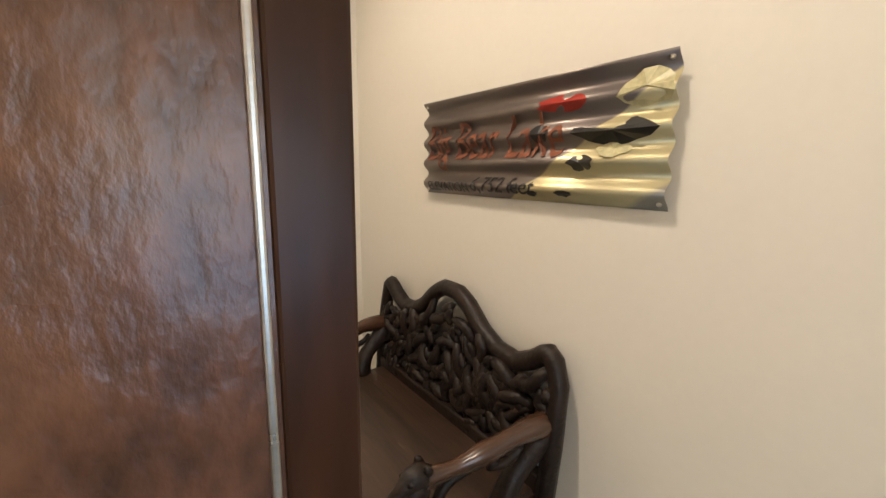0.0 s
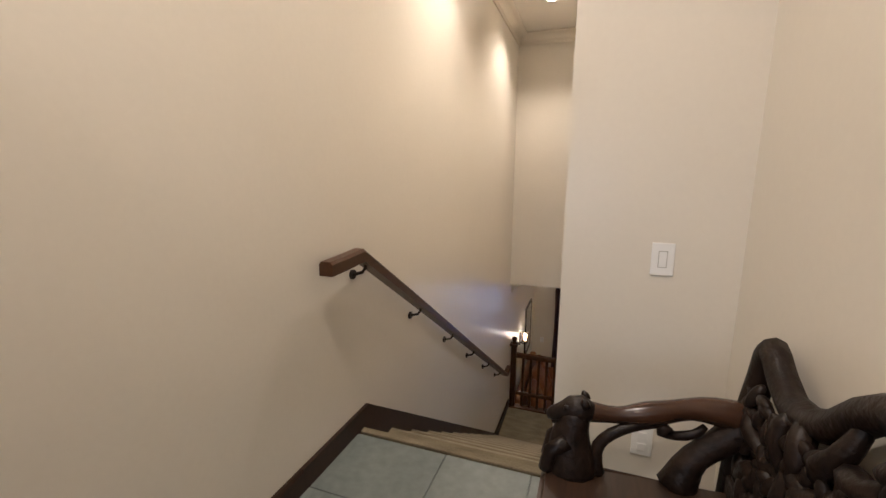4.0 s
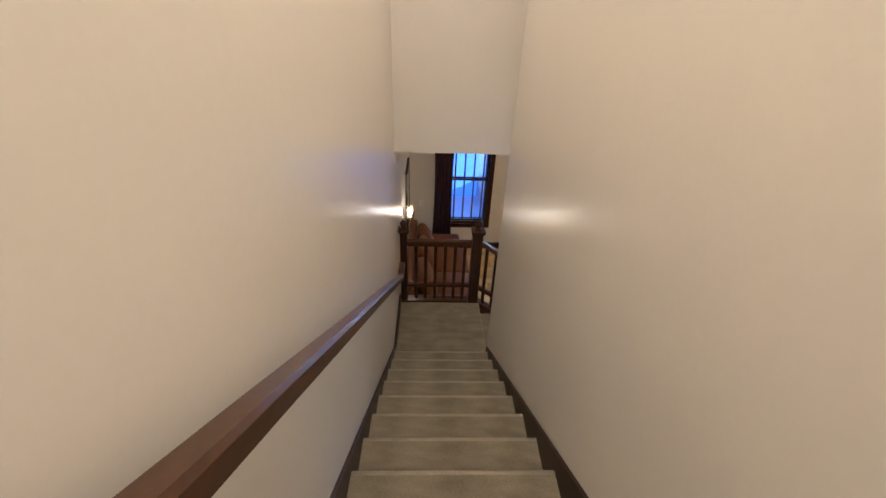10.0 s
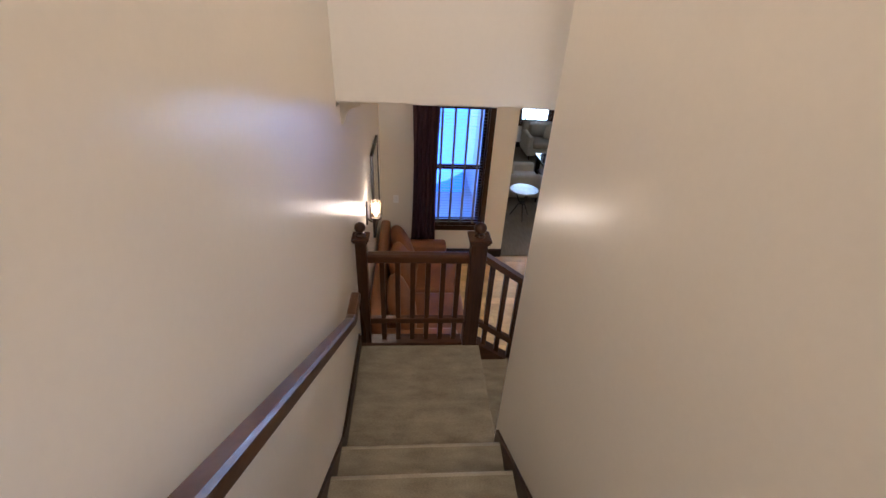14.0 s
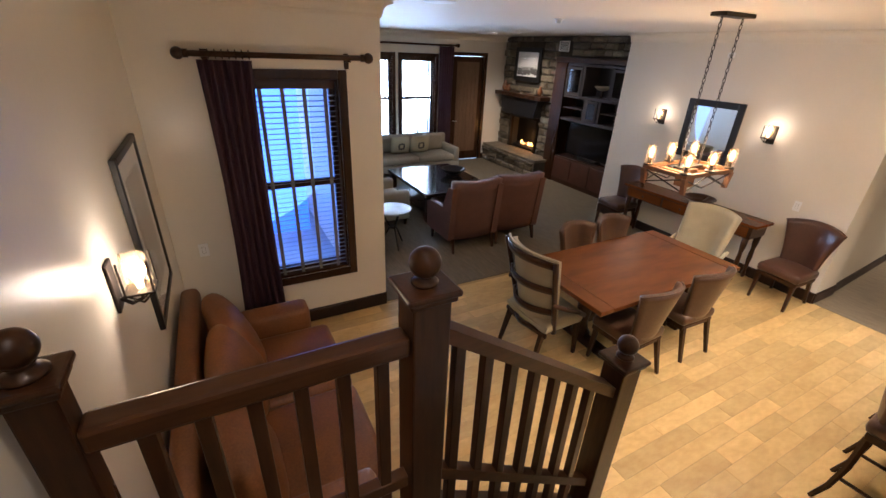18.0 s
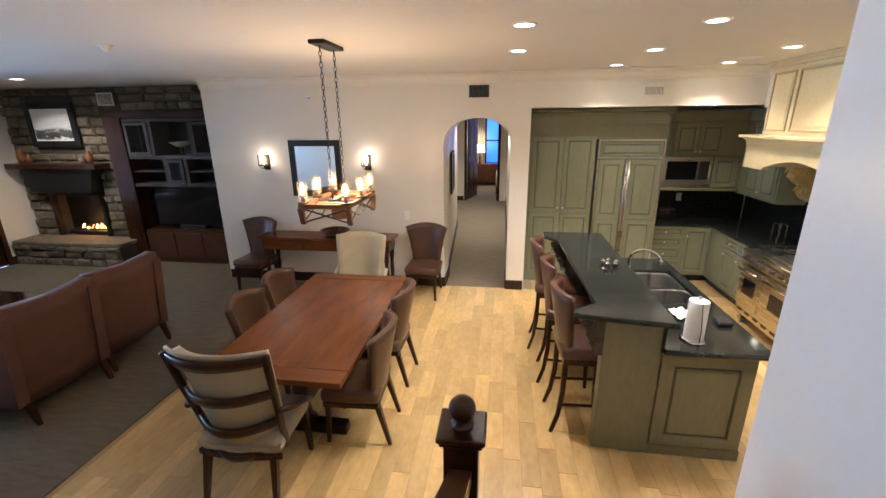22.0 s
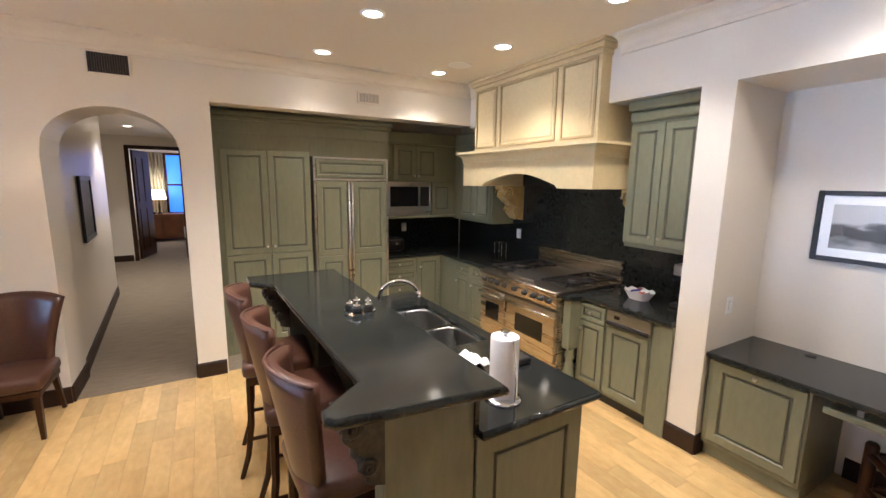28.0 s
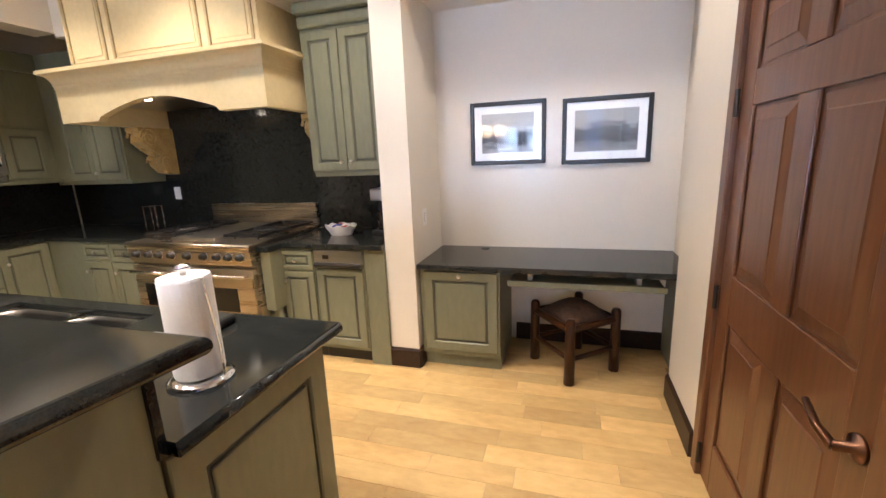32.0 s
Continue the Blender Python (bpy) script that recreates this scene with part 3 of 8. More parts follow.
def board_along(path, x0, x1, h):
    bm = bmesh.new()
    rings = []
    for y, z in path:
        rings.append([bm.verts.new(p) for p in ((x0, y, z - h), (x1, y, z - h), (x1, y, z - 0.012), (x1 - 0.01, y, z), (x0 + 0.01, y, z), (x0, y, z - 0.012))])
    for a, b in zip(rings, rings[1:]):
        for k in range(6):
            bm.faces.new((a[k], a[(k + 1) % 6], b[(k + 1) % 6], b[k]))
    bm.faces.new(rings[0][::-1])
    bm.faces.new(rings[-1])
    bmesh.ops.recalc_face_normals(bm, faces=bm.faces)
    return bm


part("rail", board_along(HR, LX + 0.045, LX + 0.108, 0.060), "rail_wood", rail)
for y in (2.99, 3.66, 4.33, 5.0, 5.67, 6.34):
    z = 4.25 - PITCH * (y - 2.96)
    br = part("bracket", tube([(LX + 0.078, y, z - 0.055), (LX + 0.078, y, z - 0.075), (LX + 0.060, y, z - 0.10), (LX + 0.012, y, z - 0.115)], 0.008, 6), "iron", rail)
    part("rosette", tube([(LX + 0.001, y, z - 0.115), (LX + 0.012, y, z - 0.115)], 0.024, 12), "iron", br)

# balustrade round the landing
bal = fixed("balustrade", "dark stained wooden balustrade with ball-topped newel posts", "balustrade", 1.62, 7.505, LAND)
BY_ = 7.505


def newel(x, y, z0, ball_z, w=0.125, r=0.049):
    """A square post, moulded cap and turned ball."""
    top = ball_z - 0.105
    p = part("newel_post", box(x - w / 2, y - w / 2, z0, x + w / 2, y + w / 2, top, 0.006), "dark_wood", bal)
    bm = box(x - w / 2 - 0.014, y - w / 2 - 0.014, top, x + w / 2 + 0.014, y + w / 2 + 0.014, top + 0.02, 0.006)
    add_box(bm, x - w / 2 - 0.024, y - w / 2 - 0.024, top + 0.02, x + w / 2 + 0.024, y + w / 2 + 0.024, top + 0.042, 0.008)
    part("cap", bm, "dark_wood", p)
    prof = [(0.040, top + 0.042), (0.042, top + 0.05), (0.034, top + 0.055), (0.024, top + 0.062), (0.022, top + 0.07), (0.028, top + 0.076)] + [(r * math.sin(t), ball_z + 0.006 - r * math.cos(t)) for t in np.linspace(0.6, math.pi - 0.02, 14)]
    part("ball", turned(prof, x, y, 28), "dark_wood", p, smooth=True)
    return p


MX, EX = 1.634, 2.712
newel(LX + 0.062, BY_, LAND, 2.055, 0.085, 0.042)
newel(MX, BY_, 0.0, 2.06)
newel(EX, BY_, 0.0, 1.395)
part("top_rail", box(LX + 0.103, BY_ - 0.04, 1.765, MX - 0.06, BY_ + 0.04, 1.838, 0.014), "dark_wood_x", bal)
part("bottom_rail", box(LX + 0.103, BY_ - 0.025, 1.14, MX - 0.06, BY_ + 0.025, 1.195, 0.006), "dark_wood_x", bal)
part("base_board", box(LX, BY_ - 0.05, LAND - 0.2, MX - 0.065, BY_ + 0.07, LAND + 0.02, 0.006), "dark_wood_x", bal)
for k in range(6):
    x = LX + 0.215 + 0.121 * k
    part("baluster", box(x - 0.02, BY_ - 0.02, 0.95, x + 0.02, BY_ + 0.02, 1.77, 0.003), "dark_wood", bal)
S0_, S1_ = MX + 0.06, EX - 0.06
PITCH_ = -0.655 / (S1_ - S0_)


def slope(z, h, d0=0.0):
    return poly([(S0_, z), (S1_, z + PITCH_ * (S1_ - S0_)), (S1_, z + PITCH_ * (S1_ - S0_) - h), (S0_, z - h)], "y", BY_ - 0.04 + d0, BY_ + 0.04 - d0)


part("top_rail", slope(1.842, 0.062), "dark_wood_x", bal)
part("bottom_rail", slope(1.165, 0.06, 0.015), "dark_wood_x", bal)
part("base_board", slope(0.93, 0.20, -0.02), "dark_wood_x", bal)
for k in range(7):
    x = S0_ + 0.075 + 0.124 * k
    dz = PITCH_ * (x - S0_)
    part("baluster", box(x - 0.02, BY_ - 0.02, 0.88 + dz, x + 0.02, BY_ + 0.02, 1.80 + dz, 0.003), "dark_wood", bal)

# entry door standing ajar beside the way in
door = base("entry_door", "dark brown stained wooden entry door standing ajar", "door", Matrix.Translation((1.348, 1.018, UP + 0.002)) @ Matrix.Rotation(math.radians(175), 4, "Z"))
part("leaf", box(0, -0.022, 0.01, 0.86, 0.022, 2.1, 0.003), surface("dark_glossy_door_wood", (0.21, 0.092, 0.044), (0.045, 0.019, 0.010), 0.26, scale=4.5, stretch=(1.6, 1.6, 0.9), fine=26, bump=0.9, coat=0.4), door)
part("edge_strip", box(0.050, -0.001, 0.01, 0.056, 0.027, 2.1, 0.002), "steel", door, "polished metal weather strip")
part("stile", box(-0.004, -0.024, 0.008, 0.047, 0.026, 2.102, 0.003), "dark_wood", door)
part("handle", tube([(0.80, 0.022, 0.98), (0.80, 0.075, 0.98), (0.70, 0.08, 0.98)], 0.011, 8), "iron", door)

# carved bench
bench = base("carved_bench", "dark carved wooden settee with animal-head arms against the wall", "bench", Matrix.Translation((1.92, 2.01, UP)) @ Matrix.Diagonal((1, 0.87, 1, 1)))
M["carved"] = surface("dark_carved_wood", (0.026, 0.015, 0.010), (0.007, 0.004, 0.003), 0.42, scale=14, fine=60, bump=0.7, spec=0.28)
M["seat_wood"] = surface("bench_seat_wood", (0.056, 0.030, 0.017), (0.020, 0.011, 0.007), 0.42, scale=9, stretch=(1, 0.07, 1), fine=90, bump=0.25, coat=0.05)
M["arm_wood"] = surface("bench_arm_wood", (0.085, 0.036, 0.016), (0.035, 0.016, 0.009), 0.26, scale=5, stretch=(0.2, 1, 1), fine=50, bump=0.1, coat=0.3)


def smooth_path(pts, n):
    """n + 1 points along a smooth curve through a few given ones."""
    pts = [Vector(p) for p in pts]
    out = []
    for k in range(n + 1):
        u = k / n * (len(pts) - 1)
        i = min(int(u), len(pts) - 2)
        f = u - i
        a, b, c, d = pts[max(0, i - 1)], pts[i], pts[i + 1], pts[min(len(pts) - 1, i + 2)]
        out.append(tuple(0.5 * (2 * b + (c - a) * f + (2 * a - 5 * b + 4 * c - d) * f * f + (3 * b - 3 * c + d - a) * f ** 3)))
    return out



def top_line(y):
    """Height of the back's outline above the floor, across the bench."""
    a = abs(y)
    pts = [(0, 0.985), (0.05, 0.985), (0.12, 0.955), (0.22, 0.875), (0.31, 0.835), (0.42, 0.825), (0.50, 0.86), (0.565, 0.905), (0.60, 0.88), (0.63, 0.78)]
    return float(np.interp(a, [p[0] for p in pts], [p[1] for p in pts]))


# outer frame of the back: a thick rounded edge along the outline, and a bottom rail
edge = [(0.275, y, top_line(y) - 0.02) for y in np.linspace(-0.62, 0.62, 49)]
part("back_frame", add_tube(bmesh.new(), [(0.24, -0.62, 0.42), (0.25, -0.63, 0.6)] + edge + [(0.25, 0.63, 0.6), (0.24, 0.62, 0.42)], 0.034, 8), "carved", bench, smooth=True)
part("back_rail", box(0.22, -0.62, 0.43, 0.27, 0.62, 0.50, 0.01), "carved", bench)
# pierced carving: twining stems and leaves
rng = random.Random(4)
bm = bmesh.new()
for k in range(64):
    y0 = rng.uniform(-0.56, 0.56)
    hi = top_line(y0) - 0.05
    z0 = rng.uniform(0.48, hi - 0.1)
    pts, y, z, a = [], y0, z0, rng.uniform(0, 6.28)
    for s in range(7):
        pts.append((0.255 + 0.015 * math.sin(s * 1.3 + k), max(-0.6, min(0.6, y)), max(0.47, min(z, top_line(y) - 0.03))))
        a += rng.uniform(-0.8, 0.8)
        y, z = y + 0.05 * math.cos(a), z + 0.05 * math.sin(a)
    add_tube(bm, smooth_path(pts, 12), [0.013 + 0.013 * math.sin(math.pi * min(1, (s + 1) / 12)) for s in range(13)], 8)
for k in range(90):
    y0 = rng.uniform(-0.58, 0.58)
    z0 = rng.uniform(0.5, top_line(y0) - 0.06)
    m = Matrix.Translation((0.245, y0, z0)) @ Euler((rng.uniform(-3, 3), rng.uniform(-0.4, 0.4), 0)).to_matrix().to_4x4() @ Matrix.Diagonal((0.015, 0.040, 0.020, 1))
    bmesh.ops.create_icosphere(bm, subdivisions=2, radius=1, matrix=m)
part("carving", bm, "carved", bench, "pierced carving of stems and leaves", smooth=True)
bm = add_poly(bmesh.new(), [(-0.27, -0.5), (-0.25, -0.54), (-0.20, -0.565), (0.24, -0.6), (0.24, 0.6), (-0.20, 0.565), (-0.25, 0.54), (-0.27, 0.5)], "z", 0.40, 0.45)
bmesh.ops.bevel(bm, geom=[e for e in bm.edges if abs(e.verts[0].co.z - e.verts[1].co.z) < 1e-5], offset=0.016, segments=3, affect="EDGES")
part("seat", bm, "seat_wood", bench, "worn grained seat board")
part("apron", box(-0.24, -0.5, 0.33, -0.21, 0.5, 0.405, 0.008), "carved", bench)
for sy in (-1, 1):
    part("arm", add_tube(bmesh.new(), smooth_path([(0.27, sy * 0.6, 0.67), (0.14, sy * 0.595, 0.68), (0.03, sy * 0.575, 0.655), (-0.07, sy * 0.555, 0.638), (-0.17, sy * 0.54, 0.64)], 16), [0.040 - 0.012 * min(1, k / 11) + 0.004 * math.sin(k * 0.9) for k in range(17)], 12), "arm_wood", bench, smooth=True)
    bm = bmesh.new()
    # skull, brow, tapering snout with an open jaw, and two pricked ears
    yc = sy * 0.535
    add_tube(bm, [(-0.13, yc, 0.642), (-0.165, yc, 0.648), (-0.20, yc, 0.643), (-0.228, yc, 0.628), (-0.262, yc, 0.612), (-0.278, yc, 0.604)], [0.030, 0.047, 0.043, 0.031, 0.024, 0.016], 12)
    add_tube(bm, [(-0.20, yc, 0.612), (-0.235, yc, 0.594), (-0.262, yc, 0.582)], [0.026, 0.017, 0.009], 8)
    bmesh.ops.create_icosphere(bm, subdivisions=1, radius=0.011, matrix=Matrix.Translation((-0.281, yc, 0.613)))
    for k in (-1, 1):
        add_tube(bm, [(-0.155, yc + k * 0.028, 0.672), (-0.160, yc + k * 0.033, 0.688), (-0.166, yc + k * 0.034, 0.698)], [0.018, 0.014, 0.005], 7)
        bmesh.ops.create_icosphere(bm, subdivisions=1, radius=1, matrix=Matrix.Translation((-0.212, yc + k * 0.030, 0.656)) @ Matrix.Diagonal((0.016, 0.011, 0.011, 1)))
    for v in bm.verts:
        v.co = Vector((-0.175, yc, 0.64)) + (v.co - Vector((-0.175, yc, 0.64))) * 0.85
    part("arm_head", bm, "carved", bench, "carved animal head", smooth=True)
    # seated body: broad at the seat, narrowing to the neck, with a folded paw
    bm = add_tube(bmesh.new(), smooth_path([(-0.185, yc, 0.445), (-0.19, yc, 0.49), (-0.195, yc, 0.54), (-0.19, yc, 0.59), (-0.18, yc, 0.64)], 9), [0.070, 0.074, 0.072, 0.067, 0.061, 0.056, 0.051, 0.046, 0.042, 0.036], 12)
    for k in (-1, 1):
        add_tube(bm, [(-0.20, yc + k * 0.045, 0.56), (-0.245, yc + k * 0.045, 0.52), (-0.255, yc + k * 0.04, 0.47), (-0.262, yc + k * 0.04, 0.452)], [0.024, 0.024, 0.021, 0.018], 8)
    part("arm_post", bm, "carved", bench, "carved seated animal", smooth=True)
    # a thin stem rising from the seat into the arm, and a knot with a leaf under it
    bm = add_tube(bmesh.new(), smooth_path([(-0.115, yc, 0.455), (-0.120, yc, 0.53), (-0.085, yc, 0.585), (-0.02, sy * 0.555, 0.615), (0.05, sy * 0.57, 0.63)], 10), [0.022, 0.019, 0.018, 0.018, 0.018, 0.018, 0.017, 0.016, 0.015, 0.014, 0.012], 8)
    part("stem", bm, "carved", bench, smooth=True)
    bm = add_tube(bmesh.new(), smooth_path([(0.06, sy * 0.575, 0.625), (0.05, sy * 0.572, 0.602), (0.085, sy * 0.58, 0.595), (0.13, sy * 0.585, 0.607), (0.155, sy * 0.59, 0.635)], 8), [0.02, 0.022, 0.018, 0.013, 0.014, 0.015, 0.014, 0.012, 0.010], 8)
    part("arm_scroll", bm, "carved", bench, smooth=True)
    part("branch", add_tube(bmesh.new(), smooth_path([(0.26, sy * 0.60, 0.66), (0.20, sy * 0.59, 0.60), (0.13, sy * 0.58, 0.53), (0.10, sy * 0.575, 0.445)], 8), [0.05, 0.047, 0.044, 0.04, 0.038, 0.038, 0.042, 0.048, 0.055], 10), "carved", bench, smooth=True)
    for x, d in ((-0.2, -0.03), (0.22, 0.02)):
        part("leg", add_tube(bmesh.new(), [(x, sy * 0.52, 0.41), (x + d, sy * 0.53, 0.26), (x + d * 0.3, sy * 0.52, 0.1), (x + d, sy * 0.53, 0.0)], [0.045, 0.05, 0.03, 0.04], 10), "carved", bench, smooth=True)

# corrugated painted sign
SIGN_Y0, SIGN_Y1, SIGN_Z0, SIGN_Z1 = 1.23, 2.243, 4.616, 4.974


def ridge(z):
    return 2.222 + 0.013 * math.cos((z - SIGN_Z0) / (SIGN_Z1 - SIGN_Z0) * 2 * math.pi * 4.5)


m, n, l, b = node_mat("painted_corrugated_tin")
tc = n.new("ShaderNodeTexCoord")
sep = n.new("ShaderNodeSeparateXYZ")
l.new(tc.outputs["Object"], sep.inputs[0])
slant = n.new("ShaderNodeMath")
slant.operation = "MULTIPLY_ADD"
slant.inputs[1].default_value = -1.6
l.new(sep.outputs["Z"], slant.inputs[0])
neg = n.new("ShaderNodeMath")
neg.operation = "MULTIPLY"
neg.inputs[1].default_value = -1.0
l.new(sep.outputs["Y"], neg.inputs[0])
l.new(neg.outputs[0], slant.inputs[2])
ramp = n.new("ShaderNodeValToRGB")
ramp.color_ramp.interpolation = "LINEAR"
e = ramp.color_ramp.elements
e[0].position, e[0].color = 0.494, (0.20, 0.165, 0.145, 1)
e[1].position, e[1].color = 0.503, (0.56, 0.48, 0.27, 1)
x = e.new(0.90)
x.color = (0.50, 0.43, 0.25, 1)
x = e.new(0.93)
x.color = (0.27, 0.25, 0.21, 1)
add = n.new("ShaderNodeMath")
add.operation = "ADD"
add.inputs[1].default_value = 0.223
l.new(slant.outputs[0], add.inputs[0])
l.new(add.outputs[0], ramp.inputs["Fac"])
l.new(ramp.outputs["Color"], b.inputs["Base Color"])
b.inputs["Metallic"].default_value = 0.7
b.inputs["Roughness"].default_value = 0.42
M["tin"] = m
sign = base("metal_sign", "corrugated tin sign painted with a lake name in orange script", "sign", Matrix.Translation((2.222, (SIGN_Y0 + SIGN_Y1) / 2, (SIGN_Z0 + SIGN_Z1) / 2)))
SC = (SIGN_Z0 + SIGN_Z1) / 2
bm = shell(lambda u, v: (ridge(SIGN_Z0 + v * (SIGN_Z1 - SIGN_Z0)) - 2.222, (u - 0.5) * (SIGN_Y1 - SIGN_Y0), (v - 0.5) * (SIGN_Z1 - SIGN_Z0)), 2, 54, 0.0015)
part("sheet", bm, "tin", sign, smooth=True)


def lettering(text, size, y, z, material, parent, name="lettering", shear=0.0, depth=0.0008, wide=1.0):
    """Text standing on the sign, read from -x; y is where it begins."""
    cu = bpy.data.curves.new(name, "FONT")
    cu.body, cu.size, cu.extrude, cu.shear = text, size, depth, shear
    tmp = bpy.data.objects.new("tmp", cu)
    me = bpy.data.meshes.new_from_object(tmp)
    bpy.data.objects.remove(tmp)
    bm = bmesh.new()
    bm.from_mesh(me)
    bpy.data.meshes.remove(me)
    bmesh.ops.subdivide_edges(bm, edges=[e for e in bm.edges if e.calc_length() > 0.02], cuts=3)
    for v in bm.verts:
        px, py, pz = v.co.x * wide, v.co.y, v.co.z
        zz = z + py
        v.co = Vector((ridge(SC + zz) - 2.222 - 0.004 - pz, y - px, zz))
    bmesh.ops.recalc_face_normals(bm, faces=bm.faces)
    return part(name, bm, material, parent)


M["orange"] = surface("orange_sign_paint", (0.27, 0.085, 0.035), (0.15, 0.055, 0.03), 0.45, scale=25)
M["black_paint"] = surface("black_sign_paint", (0.02, 0.018, 0.015), rough=0.4)
M["cream_sign"] = surface("cream_sign_paint", (0.60, 0.54, 0.30), (0.40, 0.36, 0.2), 0.4, scale=30)
M["red_paint"] = surface("red_sign_paint", (0.40, 0.035, 0.02), rough=0.4)
lettering("Big Bear Lake", 0.19, 0.49, -0.045, "orange", sign, shear=0.3, wide=0.66)
lettering("ELEVATION", 0.05, 0.47, -0.165, "black_paint", sign)
lettering("6,752 feet", 0.075, 0.20, -0.16, "black_paint", sign, shear=0.25)
for yy, zz, w, h, mat in ((-0.20, 0.10, 0.20, 0.055, "red_paint"), (-0.36, 0.015, 0.24, 0.075, "black_paint"), (-0.27, -0.065, 0.09, 0.05, "black_paint"), (-0.12, 0.02, 0.07, 0.06, "black_paint"), (-0.44, 0.11, 0.17, 0.09, "cream_sign"), (-0.36, -0.03, 0.10, 0.045, "cream_sign"), (-0.22, -0.15, 0.07, 0.02, "black_paint"), (-0.10, -0.155, 0.05, 0.018, "black_paint")):
    bm = bmesh.new()
    r = random.Random(int(abs(yy) * 1000))
    ring = [bm.verts.new((ridge(SC + zz + h / 2 * math.sin(t)) - 2.2268, yy + w / 2 * math.cos(t) * r.uniform(0.7, 1.1), zz + h / 2 * math.sin(t) * r.uniform(0.7, 1.1))) for t in np.linspace(0, 2 * math.pi, 15)[:-1]]
    c = bm.verts.new((ridge(SC + zz) - 2.2268, yy, zz))
    for i in range(14):
        bm.faces.new((c, ring[i], ring[(i + 1) % 14]))
    part("painted_shape", bm, mat, sign)
for sy in (-0.49, 0.49):
    for sz in (-0.163, 0.163):
        part("screw", turned([(0.007, 0), (0.007, 0.002), (0.004, 0.004)], 0, 0, 10), "steel", sign).matrix_basis = Matrix.Translation((ridge(SC + sz) - 2.2225, sy, sz)) @ Matrix.Rotation(-math.pi / 2, 4, "Y")


def wall_plate(name, label, m, kind="switch"):
    """A white plate, its back on the wall, facing -y before m."""
    t = base(name, label, "switch" if kind == "switch" else "outlet", m)
    part("plate", box(-0.038, -0.006, -0.06, 0.038, 0, 0.06, 0.002), "white_paint", t)
    if kind == "switch":
        # grey pad painted as the shadow line round the rocker; no real recess
        part("gap_shade", box(-0.015, -0.0072, -0.031, 0.015, -0.006, 0.031), "plate_gap", t)
        part("rocker", box(-0.0125, -0.0095, -0.0285, 0.0125, -0.0073, 0.0285, 0.001), "white_paint", t)
    else:
        for z in (-0.024, 0.024):
            part("socket", box(-0.017, -0.009, z - 0.016, 0.017, -0.006, z + 0.016, 0.002), "white_paint", t)
    return t


RZ = lambda d: Matrix.Rotation(radians(d), 4, "Z")
wall_plate("light_switch", "white rocker light switch on the cream wall", Matrix.Translation((1.998, 2.98, 4.292)))
wall_plate("wall_outlet", "white wall outlet behind the carved bench", Matrix.Translation((1.989, 2.98, 3.552)), "outlet")
wall_plate("light_switch", "white switch plate beside the curtained window", Matrix.Translation((0.885, 10.335, 0.98)))
wall_plate("light_switch", "white wall plate above a leather chair", Matrix.Translation((WX, 8.733, 1.08)) @ RZ(-90))
wall_plate("light_switch", "white switch plate on the niche wall", Matrix.Translation((4.31, 4.05, 1.05)) @ RZ(-90))
wall_plate("wall_outlet", "white outlet on the black backsplash", Matrix.Translation((8.427, 4.62, 1.2)) @ RZ(-90), "outlet")
wall_plate("wall_outlet", "white outlet on the black range backsplash", Matrix.Translation((6.98, 3.67, 1.22)) @ RZ(180), "outlet")


# ---- windows, curtains, lamps ----
def blind(name, label, x0, x1, y, z0, z1, pitch=0.044, tapes=3, tilt=28, mat="blind"):
    """A horizontal slat blind in a window that looks along y."""
    t = fixed(name, label, "blind", (x0 + x1) / 2, y, z0)
    me = None
    n = int((z1 - z0 - 0.08) / pitch)
    for k in range(n):
        if me is None:
            bm = box(-(x1 - x0) / 2, -0.022, -0.0014, (x1 - x0) / 2, 0.022, 0.0014)
            bmesh.ops.rotate(bm, verts=bm.verts, matrix=Matrix.Rotation(radians(tilt), 3, "X"))
            me = bpy.data.meshes.new("slat")
            bm.to_mesh(me)
            bm.free()
            me.materials.append(M[mat])
        ob = new("slat", me)
        ob.parent = t
        ob.location = (0, 0, 0.02 + k * pitch)
    part("headrail", box(x0, y - 0.03, z1 - 0.07, x1, y + 0.03, z1, 0.005), "dark_wood_x", t)
    for k in range(tapes):
        x = x0 + (x1 - x0) * (k + 0.5) / tapes
        part("tape", box(x - 0.016, y - 0.027, z0, x + 0.016, y - 0.025, z1 - 0.07), "tape", t)
    return t


